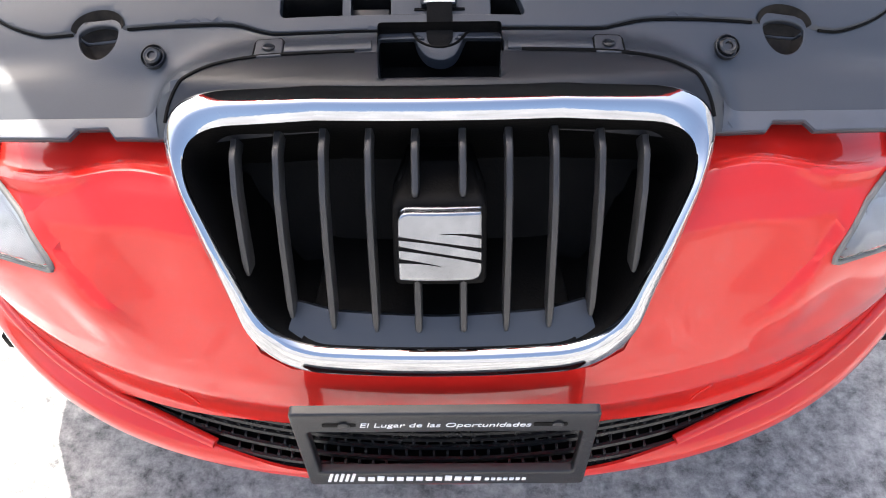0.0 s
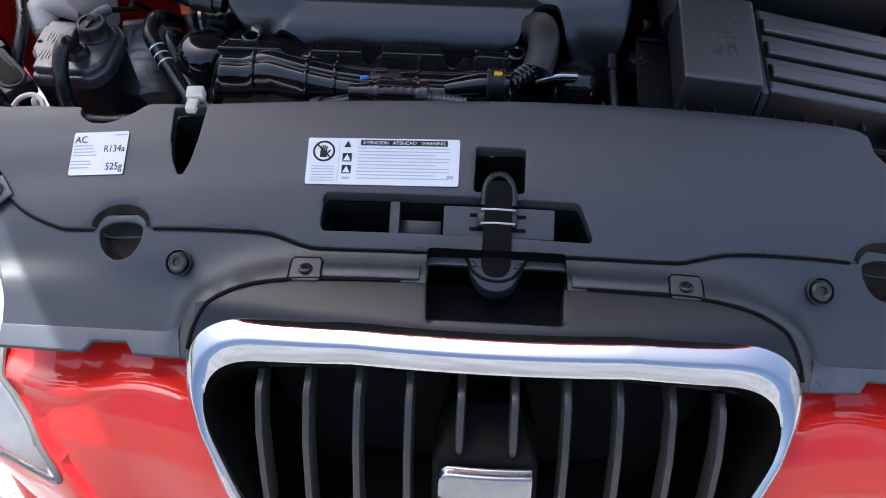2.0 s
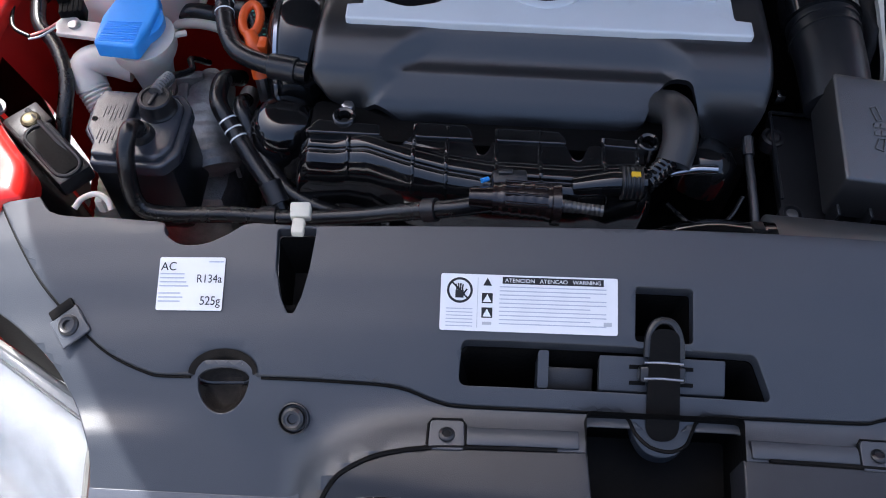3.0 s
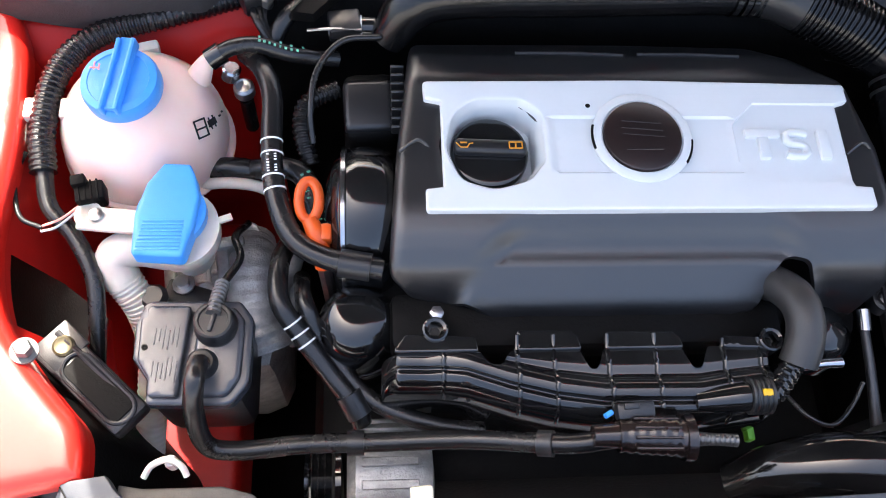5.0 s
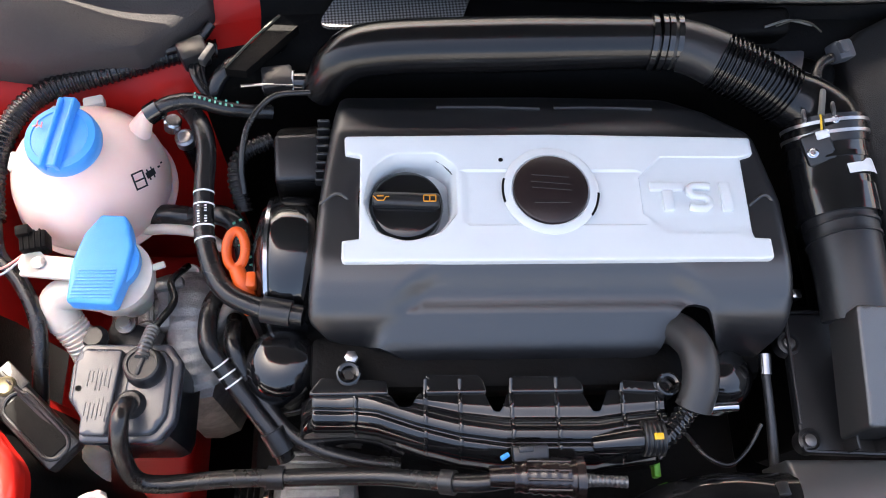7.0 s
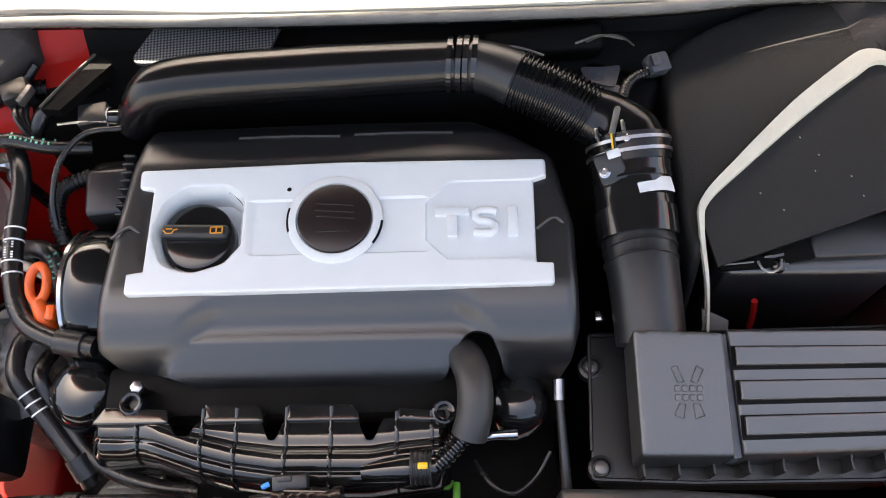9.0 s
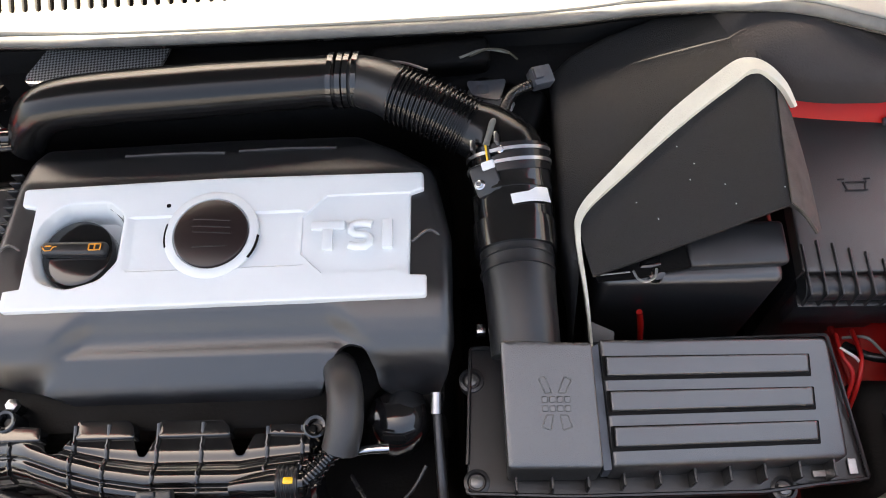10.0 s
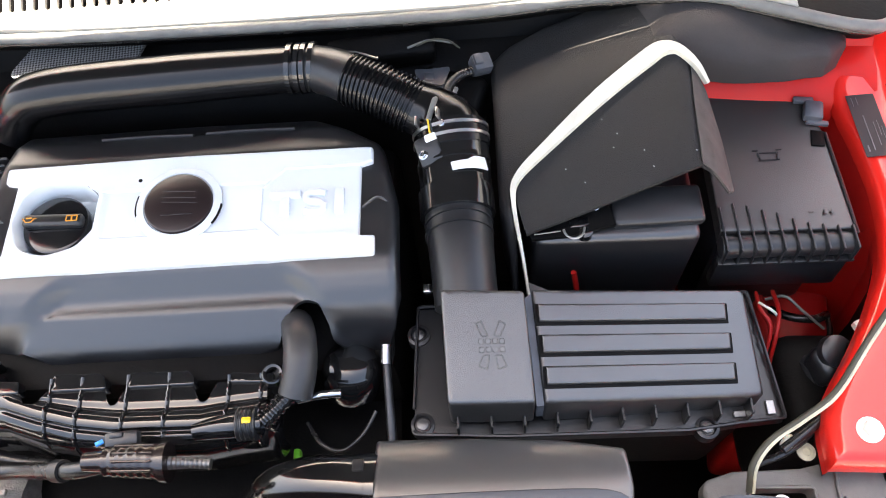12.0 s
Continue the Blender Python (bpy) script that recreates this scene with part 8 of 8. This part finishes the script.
def loose_bits():
    # round accessory beside the manifold
    a = thing("vacuum_unit", (0.075, 0.95, 0.70), "glossy black round vacuum unit beside the manifold", "vacuum unit")
    part("dome", lathe([(0.030, 0), (0.031, 0.02), (0.028, 0.034), (0.018, 0.042), (0.0002, 0.045)], (0.078, 0.948, 0.735), (-15, 10, 0), 28), GLOSS, a)
    g = thing("green_plug", (0.024, 0.872, 0.74), "bright green plastic plug", "plug")
    part("plug", rbox((0.007, 0.020, 0.012), (0.022, 0.877, 0.716), 0.002), GREEN, g)
    hose("thin_cable", [(0.040, 0.90, 0.76), (0.055, 0.878, 0.765), (0.075, 0.870, 0.765), (0.095, 0.885, 0.765), (0.108, 0.905, 0.77)], 0.0022, "thin black looped cable", RUBBER, category="cable")
    p = thing("rear_pump", (0.19, 1.27, 0.80), "dark pump body behind the bellows", "pump")
    part("body", rbox((0.08, 0.05, 0.06), (0.195, 1.262, 0.785), 0.012, (10, 0, -20), 3), DARK, p)
    part("foil", rbox((0.050, 0.030, 0.004), (0.175, 1.247, 0.818), 0.002, (15, 0, -25)), MESHGREY, p)
    w = thing("scuttle_wire", (0.21, 1.30, 0.88), "dark plastic junction with cables behind the engine", "junction")
    part("box", rbox((0.12, 0.03, 0.04), (0.12, 1.302, 0.829), 0.008, (20, 0, 4), 3), DARK, w)
    part("hook_wire", tube([(0.160, 1.288, 0.850), (0.178, 1.293, 0.853), (0.195, 1.291, 0.852), (0.207, 1.283, 0.848)], 0.0010, n=8), SEALTAN, w)
    part("thin_wire", tube([(0.06, 1.285, 0.850), (0.09, 1.283, 0.853), (0.118, 1.274, 0.850)], 0.0014, n=6), MESHGREY, w)
    part("thin_wire", tube([(0.150, 1.290, 0.846), (0.175, 1.296, 0.849), (0.200, 1.293, 0.846)], 0.0014, n=6), SEALGREY, w)
    k = thing("wire_connector", (0.228, 1.268, 0.82), "small blue-grey plug connector on a cable", "connector")
    part("plug", rbox((0.022, 0.020, 0.018), (0.229, 1.268, 0.836), 0.003, (15, 10, 20)), SLATE, k)
    part("latch", rbox((0.009, 0.012, 0.006), (0.226, 1.266, 0.847), 0.001, (15, 10, 20)), SLATE, k)
    part("tail", tube([(0.220, 1.262, 0.834), (0.205, 1.252, 0.838), (0.196, 1.240, 0.842), (0.190, 1.222, 0.846)], 0.0050, n=10, rib=0.0006, pitch=0.004), RUBBER, k)
    g = thing("grey_bracket", (0.17, 1.26, 0.80), "bent grey sheet metal bracket behind the bellows", "bracket")
    part("plate", sheet(rpoly([(0.155, 1.275), (0.196, 1.274), (0.188, 1.249), (0.160, 1.258)], 0.004), lambda u, v, d: (u, v, 0.829 - 0.002 * math.cos((u - 0.17) * 80)), step=0.005, down=(0, 0, -0.002)), SLATE, g)
    part("foot", rbox((0.012, 0.012, 0.08), (0.172, 1.264, 0.788), 0.002), SLATE, g)
    u = thing("hose_union", (-0.434, 1.20, 0.74), "small bright steel hose union", "union")
    part("nut", lathe([(0.010, 0), (0.010, 0.010), (0.0075, 0.012), (0.0065, 0.011), (0.0002, 0.011)], (-0.434, 1.200, 0.768), n=20), STEEL, u)
    part("stub", tube([(-0.434, 1.200, 0.76), (-0.436, 1.206, 0.70)], 0.007, n=10), RUBBER, u)
    part("cap", lathe([(0.009, 0), (0.009, 0.012), (0.007, 0.014), (0.0002, 0.014)], (-0.447, 1.212, 0.778), (0, 15, 0), 16), SATIN, u)
    v = thing("steel_pipe", (-0.46, 1.107, 0.74), "pale steel pipe below the washer cap", "pipe")
    part("pipe", tube([(-0.475, 1.109, 0.752), (-0.445, 1.107, 0.760), (-0.415, 1.104, 0.756), (-0.395, 1.096, 0.74)], 0.0055, n=12), NATURAL, v)
    part("sleeve", tube([(-0.470, 1.122, 0.758), (-0.440, 1.121, 0.762), (-0.405, 1.118, 0.758)], [0.010, 0.0105, 0.0095], n=14), RUBBER, v)
    q = thing("scuttle_plate", (-0.36, 1.26, 0.80), "dark painted plate edge below the cowl", "plate")
    part("plate", sheet([Vector(p) for p in ((-0.386, 1.240), (-0.366, 1.238), (-0.318, 1.288), (-0.335, 1.300))], lambda u, v, d: (u, v, 0.838 + 0.1 * (v - 1.24)), step=0.008, down=(0, 0, -0.012)), DARK, q)
    part("rib", tube([(-0.386, 1.241, 0.839), (-0.362, 1.271, 0.842), (-0.336, 1.299, 0.845)], 0.0016, n=6), SEALTAN, q)
    part("bracket", rbox((0.030, 0.026, 0.012), (-0.338, 1.240, 0.822), 0.003, (0, 0, 8)), BLACK, q)
    part("rod", tube([(-0.372, 1.229, 0.826), (-0.350, 1.230, 0.827), (-0.322, 1.230, 0.826)], 0.0014, n=6), STEEL, q)
    n = thing("plug_block", (-0.42, 1.24, 0.78), "black multi-pin plug block with a loom clip", "plug block")
    part("block", rbox((0.028, 0.024, 0.024), (-0.421, 1.268, 0.824), 0.004, (0, 0, 25)), BLACK, n)
    part("clip", rbox((0.006, 0.022, 0.010), (-0.405, 1.258, 0.836), 0.001, (0, 0, -25)), GREYBLACK, n)
    for i in range(3):
        part("lead", tube([(-0.424 + 0.006 * i, 1.262, 0.822), (-0.418 + 0.004 * i, 1.240, 0.824 - 0.004 * i), (-0.405 + 0.004 * i, 1.222, 0.815 - 0.006 * i)], 0.0032, n=8), RUBBER, n)
    # below and beside the air filter box
    # rails in a darker red than the body, shade put into the colour
    r = thing("chassis_rail", (-0.50, 1.0, 0.47), "red painted chassis rail deep below the canister", "chassis rail")
    part("rail", rbox((0.16, 0.36, 0.10), (-0.535, 1.00, 0.48), 0.012, (0, 0, 0), 3), CABLERED, r)
    r = thing("chassis_rail", (0.57, 1.02, 0.45), "red painted chassis rail deep beside the filter box", "chassis rail")
    part("rail", rbox((0.085, 0.20, 0.30), (0.578, 1.030, 0.460), 0.012, (0, 0, -10), 3), CABLERED, r)
    part("flange", tube([(0.541, 1.12, 0.613), (0.552, 1.03, 0.613), (0.568, 0.94, 0.611)], 0.004, n=8), CABLERED, r)
    hose("ground_cable", [(0.545, 1.045, 0.64), (0.560, 1.028, 0.655), (0.585, 1.024, 0.655), (0.606, 1.035, 0.64)], 0.0048, "black taped cable across the red rail", RUBBER, category="cable")
    hose("ground_cable", [(0.606, 1.030, 0.64), (0.600, 1.010, 0.65), (0.588, 0.985, 0.66), (0.580, 0.965, 0.66)], 0.0032, "thin black cable beside the lamp", RUBBER, category="cable")
    hose("grey_wire", [(0.528, 1.040, 0.68), (0.542, 1.033, 0.70), (0.560, 1.020, 0.69), (0.590, 1.010, 0.66)], 0.0016, "thin grey wire beside the battery", SEALGREY, category="cable")
    hose("grey_wire", [(0.500, 1.012, 0.735), (0.512, 1.002, 0.735), (0.522, 1.001, 0.72)], 0.0014, "thin pale wire beside the battery", NATURAL, category="cable")
    x = thing("lamp_adjuster", (0.575, 0.96, 0.70), "black lamp adjuster with a pale plastic knob", "adjuster")
    part("body", rbox((0.045, 0.036, 0.040), (0.566, 0.950, 0.715), 0.010, (0, 0, 20), 3), BLACK, x)
    part("gear", lathe([(0.016, 0), (0.016, 0.010), (0.012, 0.013), (0.0002, 0.013)], (0.560, 0.954, 0.735), (20, 10, 0), 24), BLACK, x)
    part("knob", join(rbox((0.010, 0.014, 0.010), (0.587, 0.972, 0.750), 0.002, (0, 0, 20)), lathe([(0.006, 0), (0.006, 0.010), (0.0002, 0.010)], (0.592, 0.964, 0.748), n=10)), NATURAL, x, "pale plastic knob")
    part("pin", rbox((0.012, 0.003, 0.003), (0.571, 0.940, 0.752), 0.001, (0, 0, 8)), NATURAL, x)


loose_bits()
